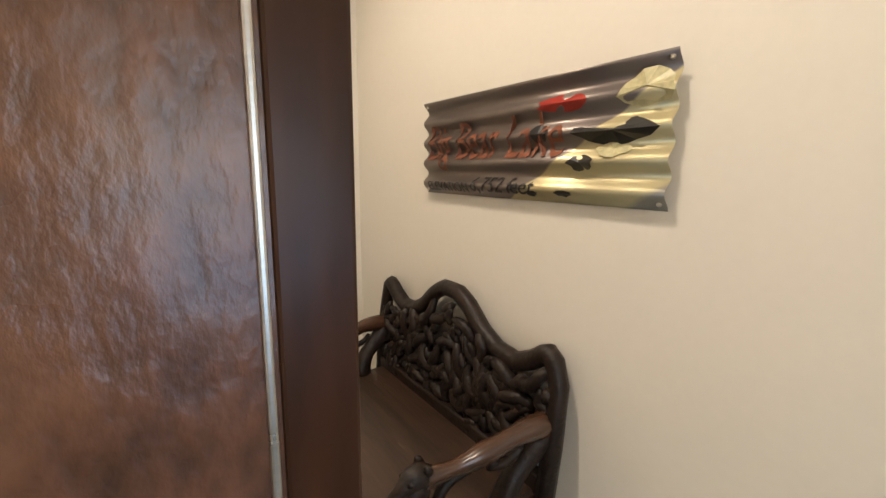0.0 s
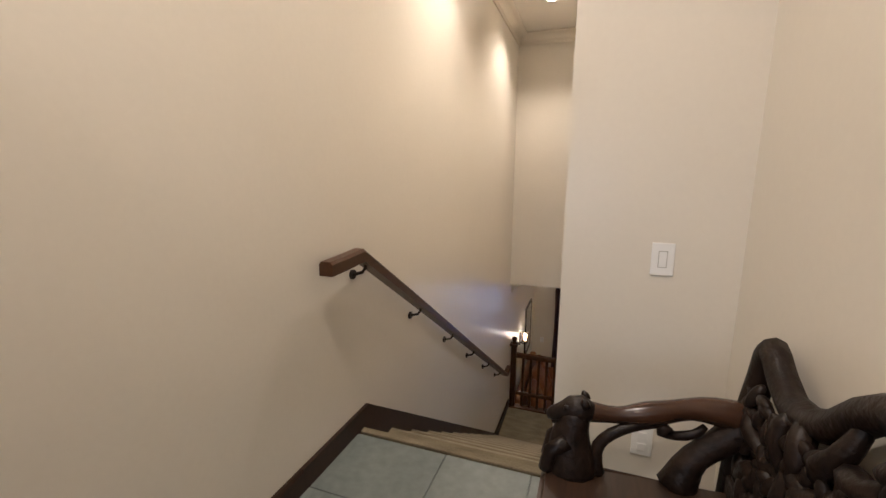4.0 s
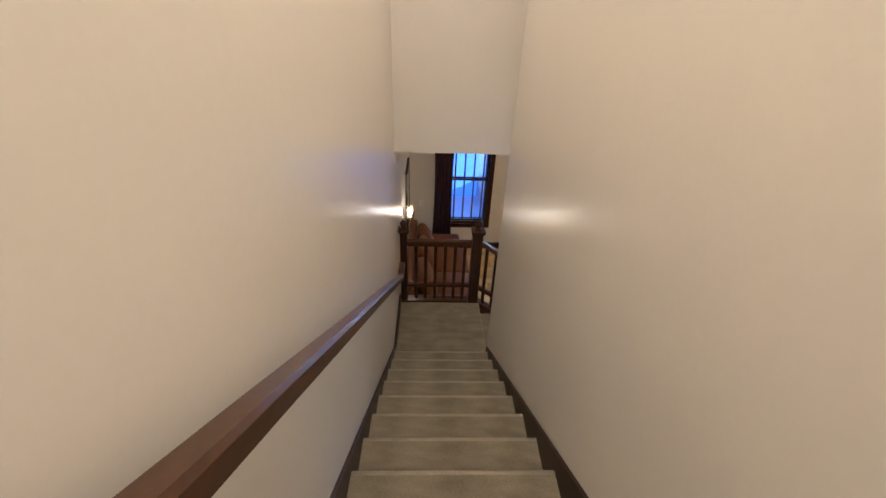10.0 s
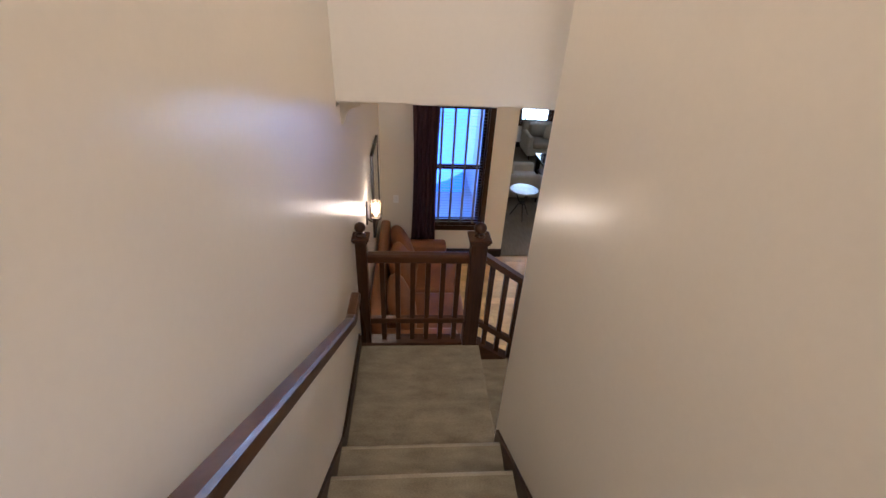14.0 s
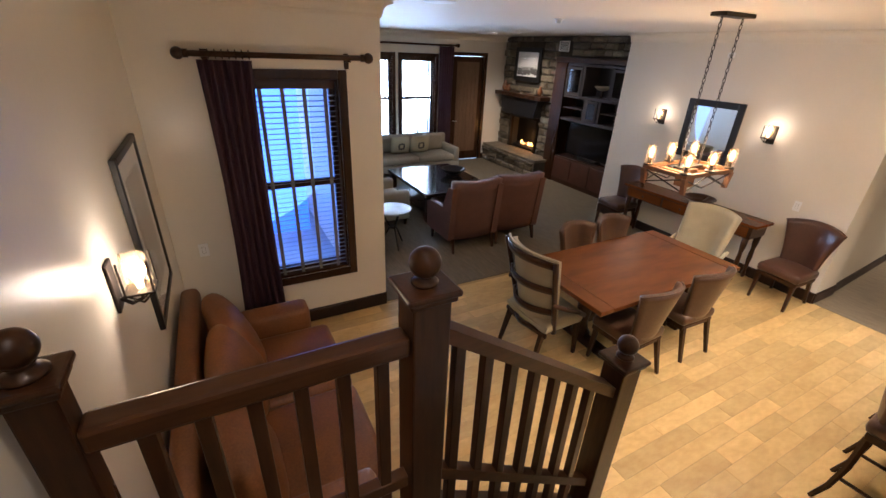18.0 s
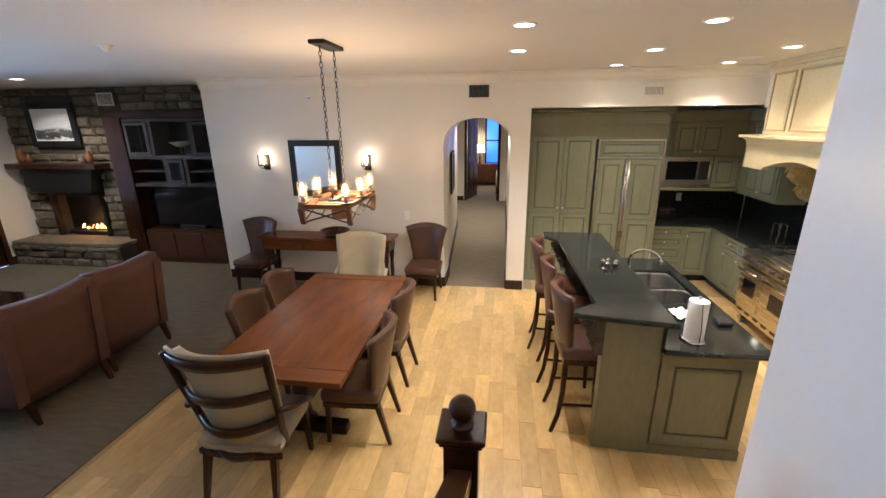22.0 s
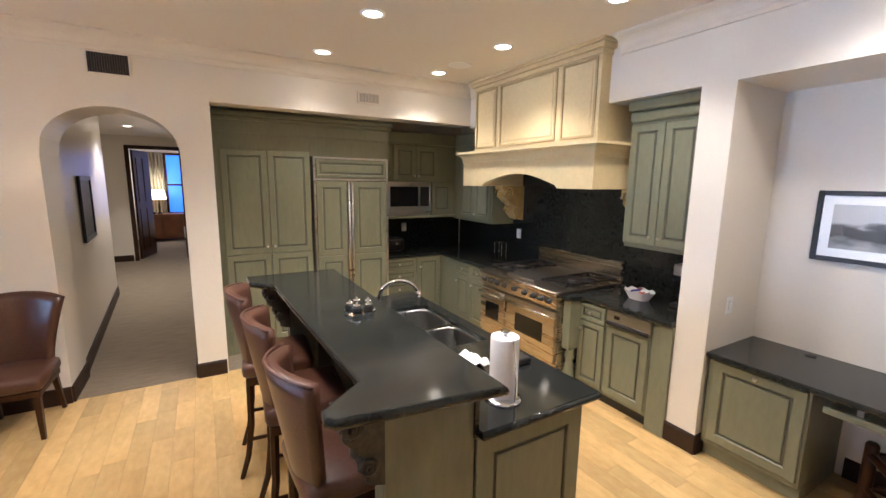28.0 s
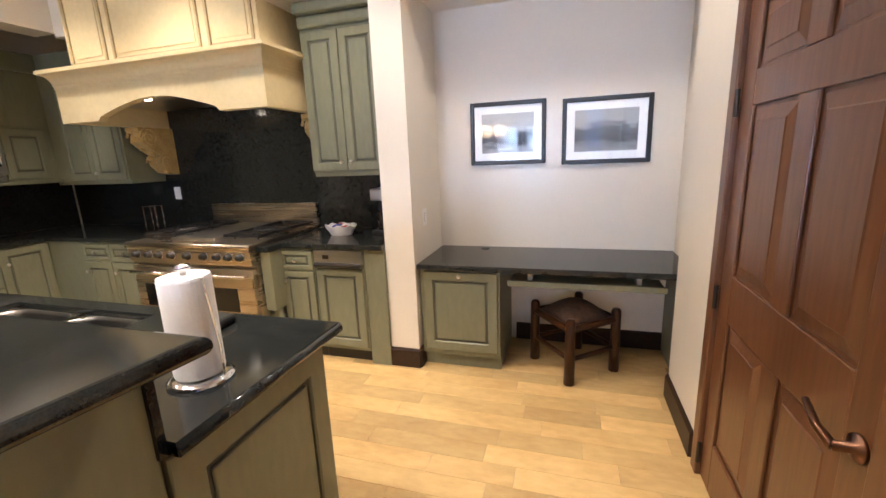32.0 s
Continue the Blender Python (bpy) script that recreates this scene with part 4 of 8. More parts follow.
def window(name, label, x0, x1, z0, z1, y, wallt, trim=0.075, mid=True, sill=True):
    """A dark framed window in a wall that faces -y."""
    w = fixed(name, label, "window", (x0 + x1) / 2, y, z0, kind="structure")
    fr = bmesh.new()
    for a in ((x0 - trim, z0 - trim, x0, z1 + trim), (x1, z0 - trim, x1 + trim, z1 + trim), (x0, z1, x1, z1 + trim), (x0, z0 - trim, x1, z0)):
        add_box(fr, a[0], y - 0.022, a[1], a[2], y + 0.004, a[3], 0.006)
    part("window_frame", fr, "dark_wood", w)
    ja = bmesh.new()
    for a in ((x0, z0, x0 + 0.02, z1), (x1 - 0.02, z0, x1, z1), (x0 + 0.02, z1 - 0.02, x1 - 0.02, z1), (x0 + 0.02, z0, x1 - 0.02, z0 + 0.02)):
        add_box(ja, a[0], y + 0.005, a[1], a[2], y + wallt, a[3])
    part("jamb", ja, "dark_wood", w)
    if sill:
        part("window_sill", box(x0 - trim - 0.02, y - 0.05, z0 - 0.03, x1 + trim + 0.02, y - 0.0221, z0, 0.006), "dark_wood_x", w)
    sa = bmesh.new()
    yy = y + wallt * 0.65
    for a in ((x0 + 0.02, z0 + 0.02, x0 + 0.065, z1 - 0.02), (x1 - 0.065, z0 + 0.02, x1 - 0.02, z1 - 0.02), (x0 + 0.065, z1 - 0.07, x1 - 0.065, z1 - 0.02), (x0 + 0.065, z0 + 0.02, x1 - 0.065, z0 + 0.08)):
        add_box(sa, a[0], yy - 0.02, a[1], a[2], yy + 0.02, a[3])
    if mid:
        c = (z0 + z1) / 2
        add_box(sa, x0 + 0.065, yy - 0.02, c - 0.03, x1 - 0.065, yy + 0.02, c + 0.03)
    part("sash", sa, "dark_wood", w)
    for lo, hi in ((z0 + 0.08, (z0 + z1) / 2 - 0.03), ((z0 + z1) / 2 + 0.03, z1 - 0.07)) if mid else ((z0 + 0.08, z1 - 0.07),):
        p = part("pane", box(x0 + 0.065, yy - 0.003, lo, x1 - 0.065, yy + 0.003, hi), "pane", w)
        p.visible_shadow = False
    return w


def curtain(label, x0, x1, y, z0, z1, folds=6, depth=0.035, seed=1):
    """A pleated curtain hanging in a plane across y, drawn in at the top."""
    r = random.Random(seed)
    ph = [r.uniform(-0.6, 0.6) for _ in range(folds + 2)]

    def fn(u, v):
        a = u * folds * 2 * math.pi + 0.5 * math.sin(v * 3 + ph[int(u * folds)])
        spread = 1.0 - 0.12 * math.sin(v * math.pi)
        return ((x0 + x1) / 2 + (u - 0.5) * (x1 - x0) * spread + 0.01 * math.sin(a * 2), y + depth * math.sin(a) * (0.75 + 0.25 * (1 - v)), z0 + v * (z1 - z0))

    t = fixed("curtain", label, "curtain", (x0 + x1) / 2, y, z0)
    part("cloth", shell(fn, folds * 12, 14, 0.004), "curtain", t, smooth=True)
    return t


def rod(label, x0, x1, y, z, wall_y, rings=()):
    t = fixed("curtain_rod", label, "curtain rod", (x0 + x1) / 2, y, z)
    part("pole", tube([(x0, y, z), (x1, y, z)], 0.021, 12), "dark_wood_x", t, smooth=True)
    for x, s in ((x0, -1), (x1, 1)):
        bm = bmesh.new()
        bmesh.ops.create_uvsphere(bm, u_segments=18, v_segments=10, radius=0.042, matrix=Matrix.Translation((x + s * 0.045, y, z)))
        add_tube(bm, [(x - s * 0.02, y, z), (x + s * 0.012, y, z)], 0.029, 12)
        part("finial", bm, "dark_wood", t, smooth=True)
        br = bmesh.new()
        add_box(br, x - s * 0.12 - 0.013, y - 0.01, z - 0.035, x - s * 0.12 + 0.013, wall_y - 0.004, z - 0.02, 0.003)
        add_box(br, x - s * 0.12 - 0.02, wall_y - 0.016, z - 0.09, x - s * 0.12 + 0.02, wall_y, z + 0.03, 0.004)
        part("bracket", br, "dark_wood", t)
    for x in rings:
        bm = bmesh.new()
        pts = [(x, y + 0.031 * math.cos(a), z + 0.031 * math.sin(a)) for a in np.linspace(0, 2 * math.pi, 13)]
        add_tube(bm, pts, 0.004, 5, cap=False)
        part("ring", bm, "dark_wood", t)
    return t


window("window_1", "tall dark framed window with a slat blind", 1.40, 2.145, 0.553, 2.357, 10.335, 0.165, sill=False)
blind("window_blind", "slat blind with wide tapes in the window beside the sofa", 1.425, 2.12, 10.38, 0.578, 2.352, tapes=4, tilt=-17)
curtain("plum curtain gathered beside the window above the sofa", 1.11, 1.475, 10.245, 0.30, 2.49, 6, seed=3)
rod("dark wooden curtain rod with ball finials", 1.05, 2.345, 10.235, 2.53, 10.335, rings=[1.15 + 0.045 * k for k in range(8)])
window("window_2", "bright living room window behind the sofa", 4.02, 4.85, 0.66, 2.45, FY, 0.16)
window("window_3", "bright living room window behind the sofa", 5.07, 5.93, 0.66, 2.45, FY, 0.16)
blind("window_blind", "slat blind in the bright living room window", 4.045, 4.825, FY + 0.045, 0.685, 2.43, 0.05, tilt=-8)
blind("window_blind", "slat blind in the bright living room window", 5.095, 5.905, FY + 0.045, 0.685, 2.43, 0.05, tilt=-8)
curtain("dark plum curtain between the window and the patio door", 5.98, 6.36, 15.9, 0.03, 2.68, 6, seed=5)
rod("dark curtain rod above the living room windows", 3.7, 6.42, 15.9, 2.71, FY)

# patio door in the far wall
pd = fixed("door_1", "dark framed glazed patio door with a brown vertical blind", "door", 6.85, FY, 0, kind="structure")
bm = bmesh.new()
for a in ((6.34, 0, 6.42, 2.58), (7.28, 0, 7.36, 2.58), (6.42, 2.5, 7.28, 2.58)):
    add_box(bm, a[0], FY - 0.022, a[1], a[2], FY + 0.1, a[3], 0.006)
part("door_frame", bm, "dark_wood", pd)
bm = bmesh.new()
for a in ((6.42, 0.01, 6.54, 2.49), (7.16, 0.01, 7.28, 2.49), (6.54, 2.37, 7.16, 2.49), (6.54, 0.01, 7.16, 0.22)):
    add_box(bm, a[0], FY + 0.03, a[1], a[2], FY + 0.075, a[3], 0.004)
part("leaf", bm, "dark_wood", pd)
M["brown_blind"] = surface("brown_woven_blind", (0.17, 0.10, 0.055), (0.11, 0.062, 0.034), 0.8, scale=6, stretch=(1, 1, 0.1), fine=60, bump=0.2)
for k in range(6):
    x = 6.55 + k * 0.103
    p = part("blind_panel", box(x, FY + 0.02, 0.24, x + 0.096, FY + 0.03, 2.36), "brown_blind", pd)
part("blind_backing", box(6.5, FY + 0.0305, 0.2, 7.2, FY + 0.034, 2.4), "brown_blind", pd)
part("door_handle", tube([(6.48, FY + 0.03, 1.0), (6.48, FY - 0.03, 1.0), (6.56, FY - 0.03, 1.0)], 0.012, 8), "steel", pd)

# daylight outside: plain glowing distance and sky light through the openings
M["outside_bright"] = glow("overcast_snow_light", (0.66, 0.84, 1.0), 2.4)
M["outside_blue"] = glow("blue_winter_shade", (0.065, 0.23, 1.0), 1.15)
structure("backdrop", box(2.0, 19.5, -0.4, 10.5, 19.6, 5.5), "outside_bright", "bright snowy distance outside the living room", "backdrop")
structure("backdrop", box(-3.5, 13.4, -0.4, 2.3, 13.5, 5.5), "outside_blue", "blue winter shade outside the window", "backdrop")
structure("backdrop", box(19.0, 6.0, -0.4, 19.1, 11.0, 4.0), "outside_blue", "blue winter shade outside the bedroom", "backdrop")


def sconce(label, m, power=7, bulb="sconce_bulb"):
    """A wall lamp: iron plate, scrolled arm, square glass box; on the wall behind it, facing -y before m."""
    t = base("wall_sconce", label, "wall lamp", m, group="iron wall sconces")
    part("back_plate", box(-0.045, -0.014, -0.15, 0.045, 0, 0.07, 0.004), "iron", t)
    part("arm", tube([(0, -0.012, -0.10), (0, -0.05, -0.135), (0, -0.09, -0.12), (0, -0.095, -0.085)], 0.009, 8), "iron", t)
    bm = bmesh.new()
    for s in (-1, 1):
        add_tube(bm, [(s * 0.052, -0.045, 0.075), (s * 0.052, -0.045, -0.07), (s * 0.02, -0.095, -0.13)], 0.005, 6)
        add_tube(bm, [(s * 0.052, -0.145, 0.075), (s * 0.052, -0.145, -0.07), (s * 0.02, -0.095, -0.13)], 0.005, 6)
    add_box(bm, -0.058, -0.151, -0.078, 0.058, -0.039, -0.068)
    part("cage", bm, "iron", t)
    g = part("glass_shade", shell(lambda u, v: (0.046 * math.cos(u * 6.283), -0.095 + 0.046 * math.sin(u * 6.283), -0.066 + 0.15 * v), 20, 2, 0.003), "shade_glass", t, smooth=True)
    g.visible_shadow = False
    part("bulb", turned([(0.012, -0.066), (0.016, -0.03), (0.032, 0.0), (0.034, 0.024), (0.022, 0.055), (0.004, 0.072)], 0, -0.095, 14), bulb, t, smooth=True).visible_shadow = False
    p = m @ Vector((0, -0.095, 0.01))
    lamp("sconce_lamp", "POINT", p, power, WARM, 0.04)
    return t


sconce("lit iron wall sconce with glass shade above the sofa", Matrix.Translation((LX, 8.46, 1.735)) @ RZ(90))
sconce("lit iron wall sconce with glass shade beside the mirror", Matrix.Translation((WX, 9.27, 1.87)) @ RZ(-90), 2.6, "bulb")
sconce("lit iron wall sconce with glass shade beside the mirror", Matrix.Translation((WX, 10.80, 1.87)) @ RZ(-90), 2.6, "bulb")


def framed(name, label, m, w, h, bw, picture, mat="white", matw=0.07, depth=0.03):
    """A framed picture or mirror, its back on the wall, facing -y before m; centre at the origin."""
    t = base(name, label, "mirror" if "mirror" in name else "picture", m)
    bm = bmesh.new()
    for a in ((-w / 2, -h / 2, -w / 2 + bw, h / 2), (w / 2 - bw, -h / 2, w / 2, h / 2), (-w / 2 + bw, h / 2 - bw, w / 2 - bw, h / 2), (-w / 2 + bw, -h / 2, w / 2 - bw, -h / 2 + bw)):
        add_box(bm, a[0], -depth, a[1], a[2], 0, a[3], 0.005)
    part("frame", bm, "black", t)
    if matw:
        part("mat_board", box(-w / 2 + bw, -depth * 0.5, -h / 2 + bw, w / 2 - bw, -0.002, h / 2 - bw), mat, t)
        part("print", box(-w / 2 + bw + matw, -depth * 0.5 - 0.004, -h / 2 + bw + matw, w / 2 - bw - matw, -depth * 0.5, h / 2 - bw - matw), picture, t)
        M.setdefault("picture_glass", glass("picture_glass", (1, 1, 1), 0.03))
        g = part("glass", box(-w / 2 + bw, -depth * 0.5 - 0.0085, -h / 2 + bw, w / 2 - bw, -depth * 0.5 - 0.0065, h / 2 - bw), "picture_glass", t)
        g.visible_shadow = False
    else:
        part("face", box(-w / 2 + bw, -depth * 0.5, -h / 2 + bw, w / 2 - bw, -0.002, h / 2 - bw), picture, t)
    return t


def photo(name, dark, light, split, seed):
    """A black and white landscape: pale sky, dark hills, broken water."""
    m, n, l, b = node_mat(name)
    tc = n.new("ShaderNodeTexCoord")
    nz = n.new("ShaderNodeTexNoise")
    nz.inputs["Scale"].default_value = 9
    nz.inputs["Detail"].default_value = 6
    mp = n.new("ShaderNodeMapping")
    mp.inputs["Location"].default_value = (seed, seed, seed)
    mp.inputs["Scale"].default_value = (1, 1, 2.5)
    l.new(tc.outputs["Object"], mp.inputs["Vector"])
    l.new(mp.outputs["Vector"], nz.inputs["Vector"])
    sep = n.new("ShaderNodeSeparateXYZ")
    l.new(tc.outputs["Generated"], sep.inputs[0])
    ma = n.new("ShaderNodeMath")
    ma.operation = "MULTIPLY_ADD"
    ma.inputs[1].default_value = 0.55
    l.new(nz.outputs["Fac"], ma.inputs[0])
    l.new(sep.outputs["Z"], ma.inputs[2])
    r = n.new("ShaderNodeValToRGB")
    e = r.color_ramp.elements
    e[0].position, e[0].color = 0.30, (light * 0.8, light * 0.8, light * 0.8, 1)
    e[1].position, e[1].color = split, (dark, dark, dark, 1)
    x = e.new(split + 0.22)
    x.color = (dark * 2, dark * 2, dark * 2, 1)
    x = e.new(split + 0.34)
    x.color = (light, light, light, 1)
    l.new(ma.outputs[0], r.inputs["Fac"])
    l.new(r.outputs["Color"], b.inputs["Base Color"])
    b.inputs["Roughness"].default_value = 0.5
    return m


M["photo_a"] = photo("lake_photograph", 0.03, 0.45, 0.55, 1.0)
M["photo_b"] = photo("forest_lake_photograph", 0.05, 0.35, 0.62, 4.0)
M["photo_c"] = photo("dark_photograph", 0.05, 0.22, 0.7, 7.0)
M["photo_d"] = photo("misty_lake_photograph", 0.05, 0.7, 0.35, 2.0)
M["photo_dark"] = photo("night_photograph", 0.015, 0.05, 0.5, 9.0)
M["white"] = M["white_paint"]
framed("picture", "large black framed landscape print above the sofa", Matrix.Translation((LX, 9.40, 1.58)) @ RZ(90), 0.74, 1.0, 0.04, "photo_c", matw=0.11)
framed("wall_mirror", "black framed wall mirror between two sconces", Matrix.Translation((WX, 10.05, 1.74)) @ RZ(-90), 0.77, 0.80, 0.085, "mirror", matw=0)
framed("picture", "black framed lake photograph with white mat above the desk", Matrix.Translation((3.765, 3.65, 1.617)) @ RZ(180), 0.55, 0.45, 0.03, "photo_a", matw=0.055)
framed("picture", "black framed forest photograph with white mat above the desk", Matrix.Translation((3.088, 3.65, 1.603)) @ RZ(180), 0.58, 0.45, 0.03, "photo_b", matw=0.055)
framed("picture", "dark framed picture on the hallway wall", Matrix.Translation((8.89, 8.279, 1.52)) @ RZ(3.3), 0.74, 0.70, 0.05, "photo_dark", matw=0.0)

sn = base("wall_sensor", "small white sensor box high on the cream wall", "sensor", Matrix.Translation((WX, 10.05, 2.70)) @ RZ(-90))
part("case", box(-0.045, -0.03, -0.03, 0.045, 0, 0.03, 0.008), "white_paint", sn)
part("lens", box(-0.025, -0.034, -0.015, 0.025, -0.03, 0.01, 0.002), "plate_gap", sn)

# chandelier
ch = base("chandelier", "timber-framed chandelier with six lit glass-shaded bulbs on chains", "chandelier", Matrix.Translation((4.90, 8.79, CEIL)))
part("ceiling_plate", box(-0.2, -0.065, -0.03, 0.2, 0.065, 0, 0.006), "iron", ch)
M["chandelier_wood"] = surface("weathered_orange_timber", (0.25, 0.11, 0.042), (0.13, 0.055, 0.022), 0.6, scale=6, fine=50, bump=0.3)
for s in (-1, 1):
    bm = bmesh.new()
    z = -0.03
    k = 0
    while z > -1.13:
        rz = Matrix.Rotation(math.pi / 2 * (k % 2), 3, "Z")
        pts = [rz @ Vector((0.011 * math.cos(a), 0, 0.024 * math.sin(a))) + Vector((s * 0.14, 0, z - 0.022)) for a in np.linspace(0, 2 * math.pi, 9)]
        add_tube(bm, pts, 0.0032, 5, cap=False)
        z -= 0.040
        k += 1
    part("chain", bm, "iron", ch)
for s in (-1, 1):
    part("beam", box(-0.34, s * 0.2 - 0.016, -1.25, 0.34, s * 0.2 + 0.016, -1.215, 0.004), "chandelier_wood", ch)
    part("beam", box(s * 0.33 - 0.016, -0.184, -1.252, s * 0.33 + 0.016, 0.184, -1.215, 0.004), "chandelier_wood", ch)
    part("cross_beam", add_tube(bmesh.new(), [(-0.32, s * 0.19, -1.262), (0.32, s * -0.19, -1.262)], 0.018, 4), "chandelier_wood", ch)
    part("hanger", tube([(s * 0.14, 0, -1.12), (s * 0.14, 0, -1.25)], 0.008, 6), "iron", ch)
    for q in (-1, 1):
        part("corner_post", add_poly(bmesh.new(), [(s * 0.33 - 0.022, -1.25), (s * 0.33 + 0.022, -1.25), (s * 0.33 + 0.014 - s * 0.03, -1.39), (s * 0.33 - 0.014 - s * 0.03, -1.39)], "y", q * 0.2 - 0.02, q * 0.2 + 0.02), "chandelier_wood", ch)
        part("brace", tube([(s * 0.32, q * 0.2, -1.26), (0.0, q * 0.17, -1.37)], 0.007, 6), "iron", ch)
        part("brace", tube([(s * 0.30, q * 0.2, -1.375), (0.0, q * 0.19, -1.26)], 0.007, 6), "iron", ch)
    part("brace", tube([(s * 0.32, -0.18, -1.26), (s * 0.30, 0.18, -1.37)], 0.007, 6), "iron", ch)
    part("brace", tube([(s * 0.30, -0.18, -1.37), (s * 0.32, 0.18, -1.26)], 0.007, 6), "iron", ch)
for x in (-0.22, 0.22):
    part("block", box(x - 0.03, -0.11, -1.275, x + 0.03, 0.11, -1.22, 0.006), "chandelier_wood", ch)
part("hub", box(-0.06, -0.06, -1.40, 0.06, 0.06, -1.225, 0.008), "chandelier_wood", ch)
part("hub_plate", box(-0.17, -0.035, -1.228, 0.17, 0.035, -1.205, 0.004), "iron", ch)
for x, y in ((-0.31, -0.18), (-0.31, 0.18), (0.0, -0.2), (0.0, 0.2), (0.31, -0.18), (0.31, 0.18)):
    h = part("lamp_holder", turned([(0.03, -1.225), (0.045, -1.215), (0.045, -1.205), (0.016, -1.2), (0.016, -1.15)], x, y, 14), "iron", ch)
    g = part("glass_shade", shell(lambda u, v: (x + 0.04 * math.cos(u * 6.2832), y + 0.04 * math.sin(u * 6.2832), -1.205 + 0.165 * v), 18, 1, 0.003), "shade_glass", h, smooth=True)
    g.visible_shadow = False
    part("bulb", turned([(0.012, -1.165), (0.013, -1.145), (0.020, -1.12), (0.022, -1.095), (0.015, -1.068), (0.003, -1.05)], x, y, 16), "bulb", h, smooth=True).visible_shadow = False
for s in (-1, 0, 1):
    lamp("chandelier_lamp", "POINT", (4.90 + s * 0.27, 8.79, CEIL - 1.06), 15, (1.0, 0.66, 0.34), 0.12)

# ---- dining ----
TB = base("dining_table", "reddish-brown wooden trestle dining table with a shiny top", "table", Matrix.Translation((4.64, 8.905, 0)))
part("tabletop", box(-0.83, -0.52, 0.715, 0.83, 0.52, 0.76, 0.008), "table_wood", TB)
for s in (-1, 1):
    part("breadboard_end", box(s * 0.832 if s > 0 else -0.98, -0.52, 0.714, 0.98 if s > 0 else -0.832, 0.52, 0.761, 0.008), surface("cherry_table_end", (0.155, 0.050, 0.013), (0.095, 0.030, 0.008), 0.24, scale=3, stretch=(1.6, 0.4, 1), fine=6, bump=0.0, coat=0.0, rough_var=0.0, spec=0.25), TB)
    part("pedestal", turned([(0.10, 0.10), (0.07, 0.14), (0.055, 0.24), (0.075, 0.38), (0.06, 0.50), (0.09, 0.60), (0.08, 0.66)], s * 0.55, 0, 18), "dark_wood", TB, smooth=True)
    part("foot", box(s * 0.55 - 0.05, -0.36, 0.0, s * 0.55 + 0.05, 0.36, 0.10, 0.02), "dark_wood", TB)
    part("bearer", box(s * 0.55 - 0.045, -0.40, 0.655, s * 0.55 + 0.045, 0.40, 0.715, 0.01), "dark_wood", TB)
part("stretcher", box(-0.5, -0.03, 0.20, 0.5, 0.03, 0.29, 0.008), "dark_wood_x", TB)


def leather_chair(label, m, hide="leather_brown", top=0.92, wide=0.25, group="leather dining chairs"):
    """A leather side chair that faces +y, with a flared curved back and splayed legs."""
    t = base("dining_chair", label, "chair", m, group)
    part("seat", box(-0.23, -0.21, 0.37, 0.23, 0.24, 0.475, 0.035), hide, t, smooth=True)
    part("seat_frame", box(-0.215, -0.2, 0.325, 0.215, 0.225, 0.372, 0.008), "dark_wood", t)

    def fn(u, v):
        w = 0.2 + (wide - 0.2 + 0.03) * v ** 1.6
        s = (u - 0.5) * 2
        return (s * w, -0.215 - 0.11 * v + 0.125 * s * s * (0.4 + 0.6 * v), 0.42 + (top - 0.42) * v - 0.018 * (abs(s) ** 3) * v + 0.025 * v * (1 - s * s))

    part("backrest", shell(fn, 14, 10, 0.05), hide, t, smooth=True)
    part("piping", add_tube(bmesh.new(), [Vector(fn(u, 1.0)) + Vector((0, 0.012, 0.004)) for u in np.linspace(0, 1, 15)], 0.008, 6), hide, t, smooth=True)
    for sx in (-1, 1):
        part("leg", add_taper(bmesh.new(), sx * 0.185, 0.19, 0, 0.34, 0.026, 0.042, sx * 0.01, 0.02), "dark_wood", t)
        part("leg", add_taper(bmesh.new(), sx * 0.175, -0.18, 0, 0.36, 0.026, 0.042, sx * 0.015, -0.09), "dark_wood", t)
    return t


leather_chair("brown leather dining chair pushed in at the table", Matrix.Translation((4.18, 8.46, 0)) @ RZ(3))
leather_chair("brown leather dining chair pushed in at the table", Matrix.Translation((4.93, 8.47, 0)) @ RZ(-2))
leather_chair("brown leather dining chair pushed in at the table", Matrix.Translation((4.52, 9.37, 0)) @ RZ(180))
leather_chair("brown leather dining chair pushed in at the table", Matrix.Translation((5.07, 9.37, 0)) @ RZ(179))
leather_chair("oxblood leather side chair standing against the wall", Matrix.Translation((6.90, 8.44, 0)) @ RZ(88), "leather_red", 0.95, 0.27, "leather wall chairs")
leather_chair("oxblood leather side chair standing against the wall", Matrix.Translation((6.92, 11.0, 0)) @ RZ(86), "leather_red", 0.98, 0.26, "leather wall chairs")


